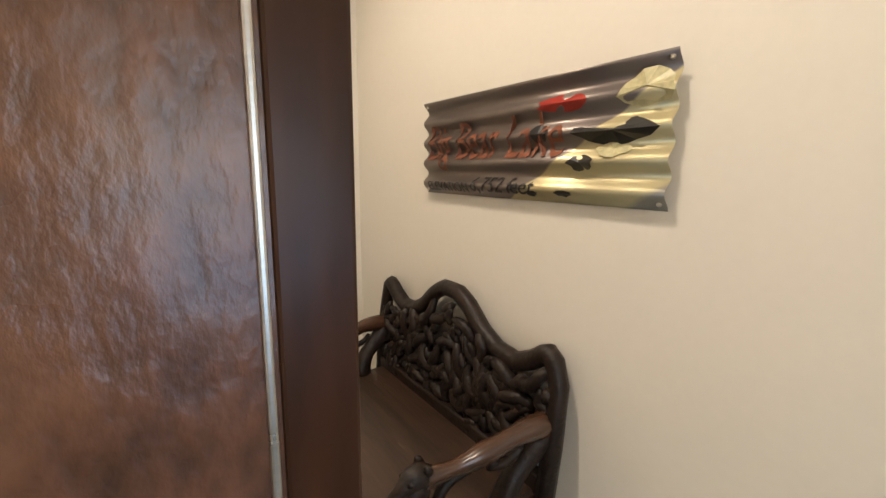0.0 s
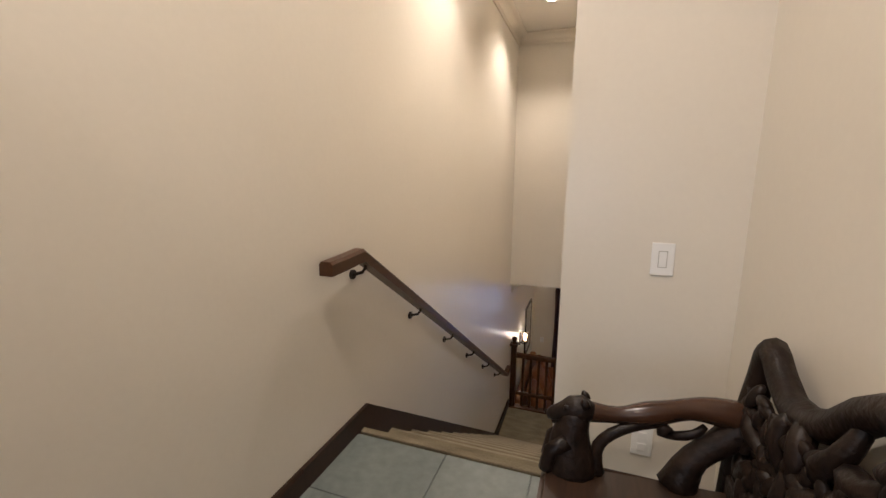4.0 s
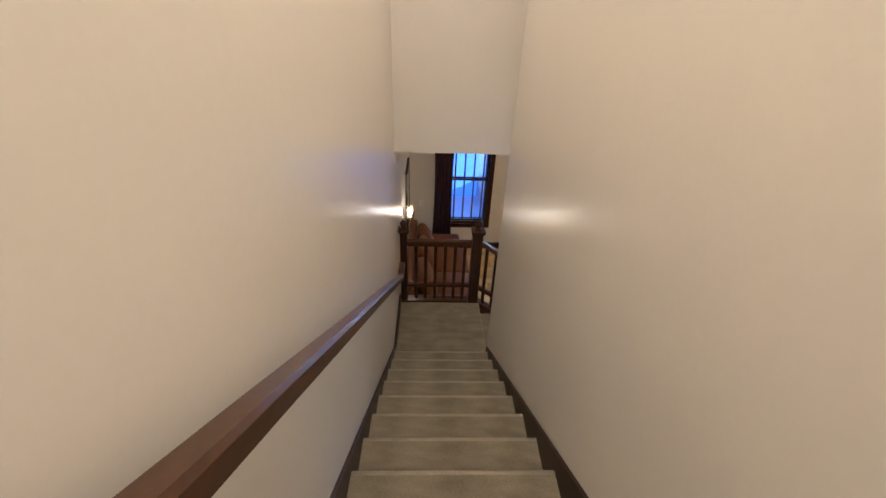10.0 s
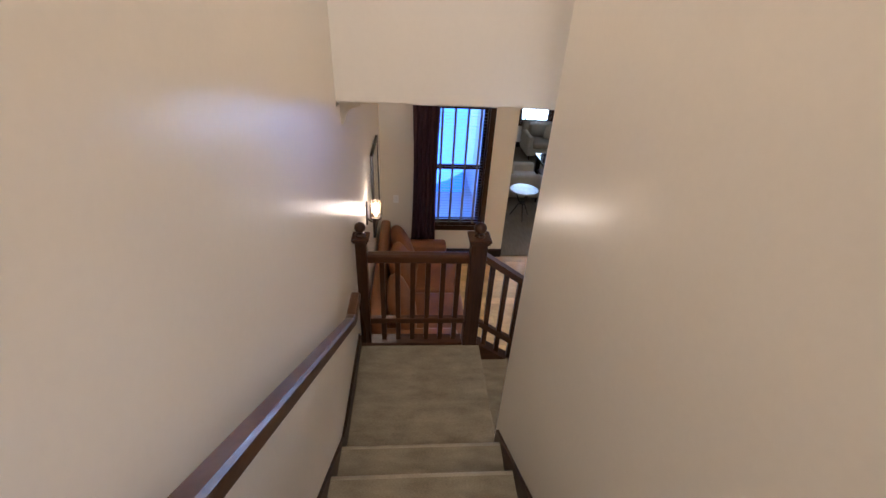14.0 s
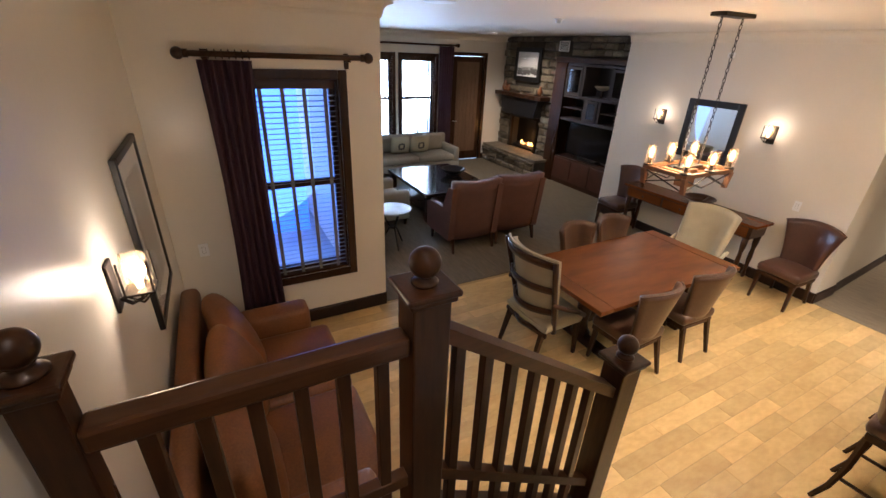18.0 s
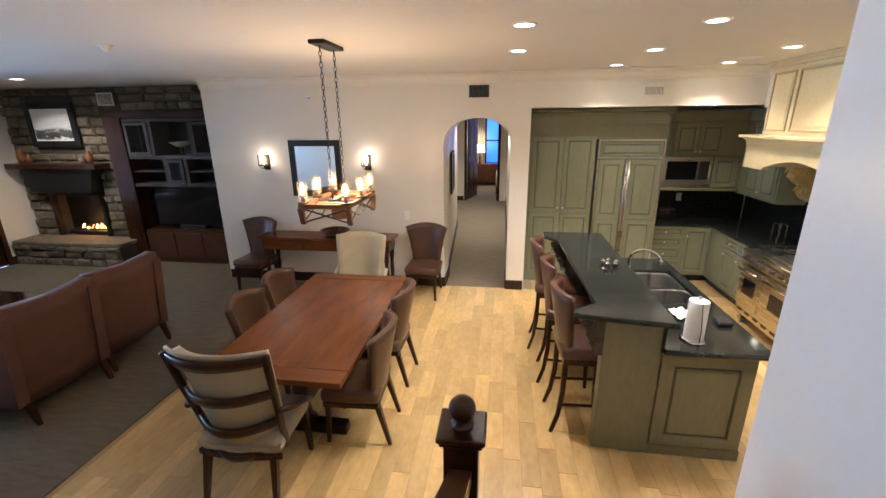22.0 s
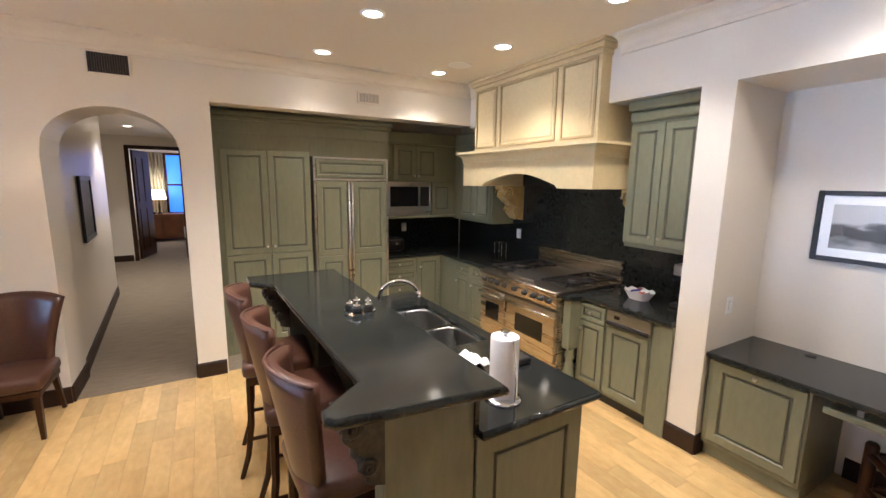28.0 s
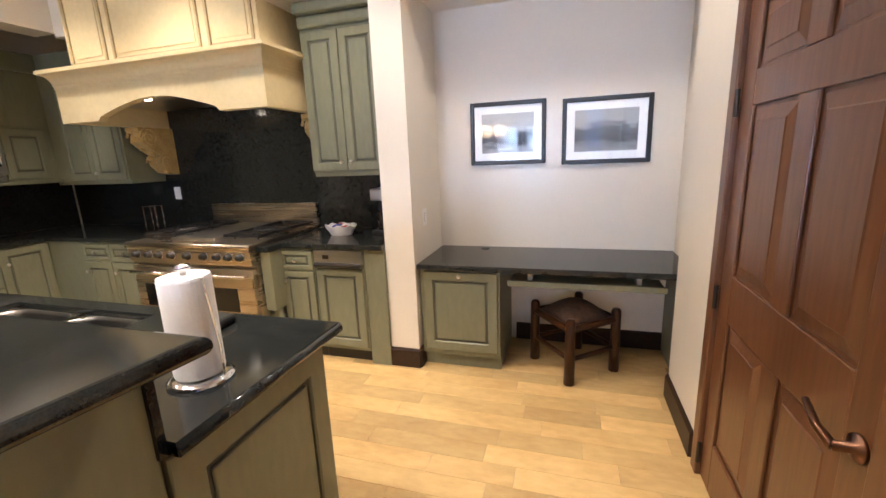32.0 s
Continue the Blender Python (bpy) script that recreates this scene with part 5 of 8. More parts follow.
def host_chair(label, m, ladder):
    """An upholstered host chair with a curved winged back, facing +y."""
    t = base("host_chair", label, "chair", m, "host chairs")
    part("seat", box(-0.27, -0.22, 0.36, 0.27, 0.27, 0.48, 0.04), "beige_cloth", t, smooth=True)

    def fn(u, v, off=0.0, z0=0.42, z1=1.10):
        s = (u - 0.5) * 2
        w = 0.26 + 0.05 * v
        return (s * w, -0.25 - 0.12 * v - off + 0.17 * s * s * (1 - 0.25 * v), z0 + (z1 - z0) * v + 0.02 * v * (1 - s * s))

    if not ladder:
        part("backrest", shell(fn, 14, 10, 0.06), "beige_cloth", t, smooth=True)
    else:
        part("backrest", shell(lambda u, v: fn(u, v, -0.02), 14, 8, 0.05), "beige_cloth", t, smooth=True)
        for v0, v1 in ((0.93, 1.02), (0.55, 0.63), (0.20, 0.28), (-0.10, -0.03)):
            part("back_slat", shell(lambda u, v: fn(u, v0 + (v1 - v0) * v, 0.035), 14, 2, 0.024), "dark_wood", t, smooth=True)
        for u0 in (0.0, 1.0):
            part("back_post", add_tube(bmesh.new(), [Vector(fn(u0, v, 0.03)) for v in (-0.1, 0.3, 0.7, 1.03)], 0.024, 8), "dark_wood", t, smooth=True)
        part("top_edge", add_tube(bmesh.new(), [Vector(fn(u, 1.05, 0.0)) for u in np.linspace(0, 1, 13)], 0.014, 6), "beige_cloth", t, smooth=True)
    for z, mat in ((0.34, "dark_wood"), (0.405, "beige_cloth")):
        part("seat_band", shell(lambda u, v: ((u - 0.5) * 0.56, -0.245 + 0.03 * ((u - 0.5) * 2) ** 2, z + 0.035 * v), 8, 1, 0.02), mat, t)
    for sx in (-1, 1):
        part("arm", add_tube(bmesh.new(), [(sx * 0.30, -0.2, 0.70), (sx * 0.31, -0.05, 0.62), (sx * 0.30, 0.12, 0.54), (sx * 0.28, 0.24, 0.46)], 0.022, 8), "dark_wood" if ladder else "beige_cloth", t, smooth=True)
        part("leg", add_taper(bmesh.new(), sx * 0.235, 0.22, 0, 0.37, 0.028, 0.045, sx * 0.01, 0.02), "dark_wood", t)
        part("leg", add_taper(bmesh.new(), sx * 0.225, -0.2, 0, 0.37, 0.028, 0.045, sx * 0.015, -0.09), "dark_wood", t)
    return t


host_chair("beige host chair with a dark ladder-framed back", Matrix.Translation((3.63, 9.0, 0)) @ RZ(-88), True)
host_chair("beige upholstered host chair at the table's far end", Matrix.Translation((5.78, 9.02, 0)) @ RZ(90), False)

con = base("console_table", "reddish-brown wooden console table with drawers by the wall", "console", Matrix.Translation((7.0, 9.87, 0)) @ RZ(-90))
part("top", box(-1.0, -0.2, 0.78, 1.0, 0.2, 0.815, 0.006), "table_wood", con)
part("apron", box(-0.95, -0.17, 0.62, 0.95, 0.18, 0.78, 0.004), "dark_wood_x", con)
for k in (-1, 0, 1):
    d = part("drawer", box(k * 0.62 - 0.29, -0.185, 0.64, k * 0.62 + 0.29, -0.17, 0.765, 0.004), "table_wood", con)
    part("knob", turned([(0.006, 0), (0.006, 0.012), (0.014, 0.018), (0.012, 0.028)], 0, 0, 10), "iron", d).matrix_basis = Matrix.Translation((k * 0.62, -0.185, 0.70)) @ Matrix.Rotation(math.pi / 2, 4, "X")
for x in (-0.9, 0.9):
    for y in (-0.14, 0.15):
        part("leg", turned([(0.02, 0), (0.028, 0.04), (0.018, 0.1), (0.03, 0.3), (0.024, 0.42), (0.036, 0.5), (0.04, 0.62)], x, y, 12), "dark_wood", con, smooth=True)
tray = base("decor_bowl", "dark wooden bowl on the console table", "bowl", Matrix.Translation((6.98, 9.75, 0.815)))
part("bowl", shell(lambda u, v: ((0.06 + 0.15 * v ** 0.6) * math.cos(u * 6.2832), (0.06 + 0.15 * v ** 0.6) * math.sin(u * 6.2832), 0.012 + 0.07 * v), 24, 5, 0.01), "dark_wood", tray, smooth=True)
part("foot", turned([(0.08, 0.0), (0.07, 0.014), (0.06, 0.016)], 0, 0, 20), "dark_wood", tray)

# sofa in the window corner
sf = base("leather_sofa", "tan leather sofa with loose cushions along the wall", "sofa", Matrix.Translation((1.20, 8.83, 0)) @ RZ(-90))
part("base", box(-1.02, -0.44, 0.07, 1.02, 0.50, 0.28, 0.03), "leather_tan", sf, smooth=True)
for k in (-1, 1):
    part("seat_cushion", box(k * 0.395 - 0.39, -0.32, 0.28, k * 0.395 + 0.39, 0.53, 0.46, 0.055), "leather_tan", sf, smooth=True)
    part("arm", box(k * 0.91 - 0.11, -0.42, 0.26, k * 0.91 + 0.11, 0.40, 0.61, 0.045), "leather_tan", sf, smooth=True)
part("backrest", box(-1.03, -0.50, 0.22, 1.03, -0.37, 0.90, 0.045), "leather_tan", sf, smooth=True)
for x in (-0.93, 0.93):
    for y in (-0.38, 0.42):
        part("foot", taper(x, y, 0, 0.08, 0.04, 0.055), "dark_wood", sf)


def pillow(name, label, m, w, h, d, mat, motif=False):
    t = base(name, label, "cushion", m)
    bm = bmesh.new()
    nn = 10
    for side in (-1, 1):
        g = [[bm.verts.new((a * w / 2 * (1 - 0.06 * b * b), side * d / 2 * max(0, (1 - a * a) * (1 - b * b)) ** 0.45, b * h / 2 * (1 - 0.06 * a * a))) for b in np.linspace(-1, 1, nn)] for a in np.linspace(-1, 1, nn)]
        for i in range(nn - 1):
            for j in range(nn - 1):
                f = (g[i][j], g[i + 1][j], g[i + 1][j + 1], g[i][j + 1])
                bm.faces.new(f if side > 0 else f[::-1])
    bmesh.ops.remove_doubles(bm, verts=bm.verts, dist=1e-4)
    bmesh.ops.recalc_face_normals(bm, faces=bm.faces)
    part("cover", bm, mat, t, smooth=True)
    if motif:
        for sgn in (1, -1):
            bm = bmesh.new()
            for dx, dz in ((0, 0.06), (0, -0.06), (0.06, 0), (-0.06, 0), (0.05, 0.05), (-0.05, -0.05), (0.05, -0.05), (-0.05, 0.05)):
                q = [bm.verts.new((dx + 0.03 * math.cos(a), sgn * (d / 2 + 0.002 - 0.35 * (dx * dx + dz * dz)), dz + 0.03 * math.sin(a))) for a in np.linspace(0, 2 * math.pi, 5)[:-1]]
                bm.faces.new(q)
            part("motif", bm, "black", t, "dark woven diamond motif")
    return t


def rounded_pad(w, d, h, n=14):
    """A plump rounded square pad standing across y."""
    bm = bmesh.new()
    sg = lambda q, e: math.copysign(abs(q) ** e, q)
    rows = []
    for i in range(n + 1):
        v = -math.pi / 2 + math.pi * i / n
        rows.append([bm.verts.new((w / 2 * sg(math.cos(v), 0.9) * sg(math.cos(u), 0.45), d / 2 * sg(math.sin(v), 0.8), h / 2 * sg(math.cos(v), 0.9) * sg(math.sin(u), 0.45))) for u in np.linspace(0, 2 * math.pi, 29)[:-1]])
    for p, q in zip(rows, rows[1:]):
        for k in range(28):
            bm.faces.new((p[k], p[(k + 1) % 28], q[(k + 1) % 28], q[k]))
    bmesh.ops.remove_doubles(bm, verts=bm.verts, dist=1e-4)
    bmesh.ops.recalc_face_normals(bm, faces=bm.faces)
    return bm


TL = lambda x, y, z: Matrix.Translation((x, y, z))
RX_ = lambda d: Matrix.Rotation(radians(d), 4, "X")
for y, rz, tilt in ((9.40, -78, 20), (8.96, -93, 24), (8.28, -88, 22)):
    t = base("sofa_cushion", "loose tan leather cushion leaning on the sofa back", "cushion", TL(1.02, y, 0.70) @ RZ(rz) @ RX_(tilt), group="loose sofa cushions")
    part("cover", rounded_pad(0.62, 0.24, 0.54), "leather_tan", t, smooth=True)

# ---- living room ----
def wing_chair(label, m):
    t = base("armchair", label, "armchair", m, "rust armchairs")
    part("seat", box(-0.34, -0.26, 0.2, 0.34, 0.40, 0.45, 0.05), "red_cloth", t, smooth=True)

    def fn(u, v):
        s = (u - 0.5) * 2
        return (s * (0.37 + 0.02 * v), -0.30 - 0.11 * v + 0.05 * s * s, 0.18 + (0.84 + 0.02 * abs(s)) * v)

    part("backrest", shell(fn, 12, 6, 0.11), "red_cloth", t, smooth=True)
    for s in (-1, 1):
        part("arm", add_poly(bmesh.new(), [(-0.30, 0.2), (0.38, 0.2), (0.40, 0.58), (0.30, 0.62), (-0.10, 0.64), (-0.24, 0.95), (-0.38, 0.98)], "x", s * 0.36 - 0.045, s * 0.36 + 0.045), "red_cloth", t)
        for y, d in ((0.33, 0.0), (-0.28, -0.06)):
            part("leg", taper(s * 0.33, y, 0, 0.21, 0.03, 0.05, 0, d), "dark_wood", t)
    return t


wing_chair("rust upholstered armchair seen from behind", TL(4.17, 11.46, 0))
wing_chair("rust upholstered armchair seen from behind", TL(4.96, 11.50, 0) @ RZ(-3))

ct = base("coffee_table", "large dark glossy square coffee table with a shelf", "table", TL(4.62, 13.15, 0))
M["dark_gloss"] = surface("dark_polished_table", (0.03, 0.018, 0.012), (0.018, 0.011, 0.008), 0.1, scale=3, fine=30, bump=0.02, coat=0.6)
part("tabletop", box(-0.66, -0.85, 0.44, 0.66, 0.85, 0.50, 0.01), "dark_gloss", ct)
part("shelf", box(-0.58, -0.77, 0.12, 0.58, 0.77, 0.16, 0.006), "dark_wood", ct)
for x in (-0.58, 0.58):
    for y in (-0.77, 0.77):
        part("leg", box(x - 0.05, y - 0.05, 0, x + 0.05, y + 0.05, 0.44, 0.008), "dark_wood", ct)
bw = base("decor_bowl", "dark metal bowl on the coffee table", "bowl", TL(4.95, 13.2, 0.5))
part("bowl", shell(lambda u, v: ((0.08 + 0.16 * v ** 0.7) * math.cos(u * 6.2832), (0.08 + 0.16 * v ** 0.7) * math.sin(u * 6.2832), 0.01 + 0.11 * v), 24, 5, 0.012), "iron", bw, smooth=True)
part("foot", turned([(0.09, 0), (0.075, 0.012), (0.07, 0.014)], 0, 0, 20), "iron", bw)


def cloth_sofa(name, label, m, w, mat, cat="sofa"):
    t = base(name, label, cat, m)
    part("base", box(-w / 2, -0.42, 0.12, w / 2, 0.42, 0.30, 0.03), mat, t, smooth=True)
    n = 2 if w > 1.2 else 1
    for k in range(n):
        x0 = -w / 2 + 0.14 + k * (w - 0.28) / n
        part("seat_cushion", box(x0 + 0.005, -0.25, 0.30, x0 + (w - 0.28) / n - 0.005, 0.44, 0.45, 0.05), mat, t, smooth=True)
        part("back_cushion", box(x0 + 0.005, -0.33, 0.44, x0 + (w - 0.28) / n - 0.005, -0.14, 0.80, 0.07), mat, t, smooth=True)
    part("backrest", box(-w / 2, -0.45, 0.25, w / 2, -0.30, 0.80, 0.05), mat, t, smooth=True)
    for s in (-1, 1):
        part("arm", box(s * (w / 2 - 0.07) - 0.075, -0.43, 0.25, s * (w / 2 - 0.07) + 0.075, 0.43, 0.60, 0.06), mat, t, smooth=True)
        for y in (-0.36, 0.36):
            part("foot", taper(s * (w / 2 - 0.08), y, 0, 0.13, 0.03, 0.05), "dark_wood", t)
    return t


cloth_sofa("fabric_sofa", "grey-beige fabric sofa under the bright windows", TL(5.05, 15.32, 0) @ RZ(180), 2.05, "grey_cloth")
pillow("throw_pillow", "white throw pillow with a dark woven motif on the sofa", TL(4.72, 15.22, 0.66) @ RX_(14), 0.46, 0.40, 0.16, "beige_cloth", True)
pillow("throw_pillow", "white throw pillow with a dark woven motif on the sofa", TL(5.2, 15.22, 0.66) @ RX_(14), 0.46, 0.40, 0.16, "beige_cloth", True)
cloth_sofa("armchair", "grey-beige fabric armchair beside the coffee table", TL(3.28, 12.75, 0) @ RZ(-90), 0.85, "grey_cloth", "armchair")
stb = base("side_table", "round side table with a pale stone top", "table", TL(3.17, 11.72, 0))
part("tabletop", turned([(0.25, 0.55), (0.26, 0.56), (0.26, 0.575), (0.25, 0.58)], 0, 0, 32), surface("pale_stone_top", (0.36, 0.36, 0.37), (0.26, 0.26, 0.27), 0.2, scale=8, bump=0.02), stb)
for a in (0.5, 2.6, 4.7):
    part("leg", tube([(0.2 * math.cos(a), 0.2 * math.sin(a), 0), (0.05 * math.cos(a), 0.05 * math.sin(a), 0.3), (0.18 * math.cos(a), 0.18 * math.sin(a), 0.55)], 0.012, 8), "iron", stb)
part("brace", turned([(0.06, 0.29), (0.06, 0.31)], 0, 0, 16), "iron", stb)

# fireplace and media wall
SX = 7.9
structure("wall_stone_core", box(SX + 0.05, 13.95, 0.0, 8.25, 14.45, CEIL), "mortar", "recessed mortar behind the stone facing", "wall")
structure("wall_stone_core", box(SX + 0.05, 15.5, 0.0, 8.25, 16.0, CEIL), "mortar", "recessed mortar behind the stone facing", "wall")
structure("wall_stone_core", box(SX + 0.05, 14.45, 1.22, 8.25, 15.5, CEIL), "mortar", "recessed mortar behind the stone facing", "wall")
structure("wall_stone_core", box(SX + 0.05, 14.45, 0.0, 8.25, 15.5, 0.40), "mortar", "recessed mortar behind the stone facing", "wall")
structure("wall_stone_band", box(SX + 0.05, 11.68, 2.58, 8.25, 13.95, CEIL), "mortar", "recessed mortar behind the stone facing", "wall")
fp = fixed("fireplace", "stone fireplace with a dark hood, raised hearth and lit fire", "fireplace", SX, 14.97, 0)
part("hearth", box(7.45, 13.85, 0.0, SX + 0.04, 15.99, 0.36, 0.01), "mortar", fp)
part("hearth_slab", box(7.42, 13.82, 0.36, SX + 0.04, 15.99, 0.42, 0.012), "stone", fp)
part("firebox", box(8.15, 14.46, 0.41, 8.24, 15.49, 1.21), "black", fp)
bm = bmesh.new()
for a in ((14.42, 0.42, 14.50, 1.24), (15.45, 0.42, 15.53, 1.24)):
    add_box(bm, SX - 0.02, a[0], a[1], SX + 0.06, a[2], a[3], 0.004)
add_box(bm, SX - 0.02, 14.50, 1.17, SX + 0.06, 15.45, 1.24, 0.004)
part("frame", bm, "iron", fp)
part("hood", add_poly(bmesh.new(), [(14.28, 1.66), (15.72, 1.66), (15.6, 1.26), (14.4, 1.26)], "x", SX - 0.22, SX + 0.04), "black", fp)
part("mantel", box(SX - 0.30, 14.12, 1.66, SX + 0.04, 15.9, 1.75, 0.012), "dark_wood_y", fp)
M["flame"] = glow("fire", (1.0, 0.45, 0.11), 9)
rng = random.Random(9)
for k in range(7):
    y = 14.55 + 0.1 * k + rng.uniform(-0.02, 0.02)
    h = rng.uniform(0.10, 0.34) if k < 4 else rng.uniform(0.05, 0.12)
    part("flame", turned([(0.004, 0.50), (0.035, 0.54), (0.03, 0.50 + h * 0.5), (0.012, 0.50 + h * 0.85), (0.002, 0.5 + h)], 8.05 + rng.uniform(-0.03, 0.03), y, 8), "flame", fp, "orange gas flame", smooth=True)
for k in range(3):
    part("log", tube([(8.0 + 0.04 * k, 14.52, 0.46 + 0.035 * k), (8.02 + 0.03 * k, 15.4 - 0.1 * k, 0.46 + 0.04 * k)], 0.045, 8), "black", fp)
lamp("fire_lamp", "POINT", (7.98, 14.8, 0.7), 5, (1.0, 0.45, 0.12), 0.08)
framed("picture", "dark framed misty lake picture above the mantel", TL(SX - 0.03, 15.02, 2.38) @ RZ(-90), 0.95, 0.72, 0.10, "photo_d", matw=0.01)
for y, h, r in ((15.7, 0.24, 0.07), (15.55, 0.16, 0.05), (14.35, 0.2, 0.06), (14.5, 0.13, 0.05), (15.0, 0.03, 0.05)):
    v = base("mantel_ornament", "small brown ornament standing on the mantel", "ornament", TL(SX - 0.14, y, 1.75))
    part("body", turned([(r * 0.6, 0), (r, h * 0.3), (r * 0.9, h * 0.6), (r * 0.4, h * 0.85), (r * 0.5, h)], 0, 0, 14), "leather_tan" if h > 0.15 else "stone", v, smooth=True)

mc = fixed("media_cabinet", "tall dark built-in cabinet with open shelves around a television", "cabinet", 7.95, 12.8, 0)
CX = 7.80
part("side_panel", box(CX - 0.03, 13.62, 0, 8.24, 13.95, 2.58, 0.006), "dark_wood", mc)
part("side_panel", box(CX, 11.69, 0, 8.24, 11.95, 2.52, 0.004), "dark_wood", mc)
part("back_panel", box(8.2, 11.95, 0, 8.24, 13.62, 2.5), "black", mc)
part("cornice", box(CX - 0.05, 11.69, 2.48, 8.24, 13.96, 2.58, 0.012), "dark_wood_y", mc)
part("base_unit", box(CX, 11.95, 0.0, 8.2, 13.62, 0.60, 0.004), "dark_wood_y", mc)
for y0, y1 in ((11.98, 12.52), (12.54, 13.05), (13.07, 13.60)):
    part("door", box(CX - 0.02, y0, 0.1, CX, y1, 0.56, 0.006), surface("dark_reddish_cabinet", (0.09, 0.032, 0.02), (0.05, 0.02, 0.013), 0.35, bump=0.05), mc)
M["shelf_frame"] = surface("grey_brown_shelf_frame", (0.055, 0.046, 0.046), (0.036, 0.03, 0.03), 0.4, bump=0.05)
for z in (1.36, 1.82, 2.42):
    part("shelf", box(CX, 11.95, z, 8.2, 13.62, z + 0.05, 0.004), "shelf_frame", mc)
for y, z0, z1 in ((12.42, 1.87, 2.42), (13.14, 1.87, 2.42), (12.6, 1.41, 1.82), (12.98, 1.41, 1.82)):
    part("divider", box(CX, y - 0.03, z0, 8.2, y + 0.03, z1, 0.003), "shelf_frame", mc)
for y0, y1 in ((11.95, 12.57), (13.01, 13.62)):
    part("small_shelf", box(CX + 0.03, y0, 1.6, 8.2, y1, 1.62), "shelf_frame", mc)
for y0, y1, z0, z1 in ((11.97, 12.39, 1.88, 2.41), (13.17, 13.60, 1.88, 2.41), (12.64, 12.94, 1.42, 1.81)):
    bm = bmesh.new()
    for a in ((y0, z0, y0 + 0.05, z1), (y1 - 0.05, z0, y1, z1), (y0 + 0.05, z1 - 0.05, y1 - 0.05, z1), (y0 + 0.05, z0, y1 - 0.05, z0 + 0.05)):
        add_box(bm, CX - 0.02, a[0], a[1], CX, a[2], a[3], 0.003)
    d = part("glass_door", bm, "shelf_frame", mc)
    part("pane", box(CX - 0.012, y0 + 0.05, z0 + 0.05, CX - 0.008, y1 - 0.05, z1 - 0.05), "pane", d)
tv = base("television", "black flat television in the built-in cabinet", "television", TL(7.98, 12.78, 0.60))
part("screen", box(-0.02, -0.70, 0.06, 0.02, 0.70, 0.72, 0.006), surface("dark_screen", (0.008, 0.008, 0.01), rough=0.12, bump=0), tv)
part("stand", box(-0.08, -0.25, 0, 0.08, 0.25, 0.06, 0.01), "black", tv)
vs = base("decor_bowl", "pale bowl on a stand in the cabinet shelf", "bowl", TL(8.0, 12.78, 1.87))
part("bowl", shell(lambda u, v: ((0.03 + 0.13 * v ** 0.6) * math.cos(u * 6.2832), (0.03 + 0.13 * v ** 0.6) * math.sin(u * 6.2832), 0.14 + 0.08 * v), 20, 4, 0.008), "beige_cloth", vs, smooth=True)
part("stand", turned([(0.07, 0), (0.03, 0.02), (0.03, 0.13), (0.04, 0.145)], 0, 0, 14), "iron", vs)


def vent(label, m, w, h, n, pale=False):
    t = base("wall_vent", label, "vent", m)
    bm = bmesh.new()
    for a in ((-w / 2, -h / 2, -w / 2 + 0.015, h / 2), (w / 2 - 0.015, -h / 2, w / 2, h / 2), (-w / 2 + 0.015, h / 2 - 0.015, w / 2 - 0.015, h / 2), (-w / 2 + 0.015, -h / 2, w / 2 - 0.015, -h / 2 + 0.015)):
        add_box(bm, a[0], -0.012, a[1], a[2], 0, a[3], 0.002)
    part("frame", bm, "trim_white", t)
    part("backing", box(-w / 2 + 0.015, -0.003, -h / 2 + 0.015, w / 2 - 0.015, -0.001, h / 2 - 0.015), "black", t)
    for k in range(n):
        x = -w / 2 + 0.015 + (w - 0.03) * (k + 0.5) / n
        part("slat", box(x - 0.0035, -0.011, -h / 2 + 0.015, x + 0.0035, -0.004, h / 2 - 0.015), "trim_white" if pale else "shelf_frame", t)
    return t


vent("air vent grille with upright slats above the arch", TL(WX, 7.72, 2.745) @ RZ(-90), 0.29, 0.18, 16)
vent("small air vent grille above the refrigerator", TL(WX, 5.57, 2.712) @ RZ(-90), 0.25, 0.12, 14, True)
vent("pale air vent grille in the stone wall", TL(SX - 0.02, 13.9, 2.78) @ RZ(-90), 0.3, 0.2, 10, True)


def can(x, y, z, big=0.085):
    t = base("recessed_light", "lit round recessed ceiling light with a white trim", "ceiling light", TL(x, y, z), "recessed ceiling lights")
    bm = bmesh.new()
    seg = 24
    r = [[bm.verts.new((q * math.cos(2 * math.pi * k / seg), q * math.sin(2 * math.pi * k / seg), h)) for k in range(seg)] for q, h in ((big * 0.72, -0.002), (big * 0.74, -0.009), (big, -0.006), (big, -0.0005))]
    for a, b in zip(r, r[1:]):
        for k in range(seg):
            bm.faces.new((a[k], b[k], b[(k + 1) % seg], a[(k + 1) % seg]))
    part("trim_ring", bm, "white_paint", t, smooth=True)
    part("lens", turned([(big * 0.70, -0.004), (big * 0.70, -0.001)], 0, 0, 24), "can_light", t).visible_shadow = False


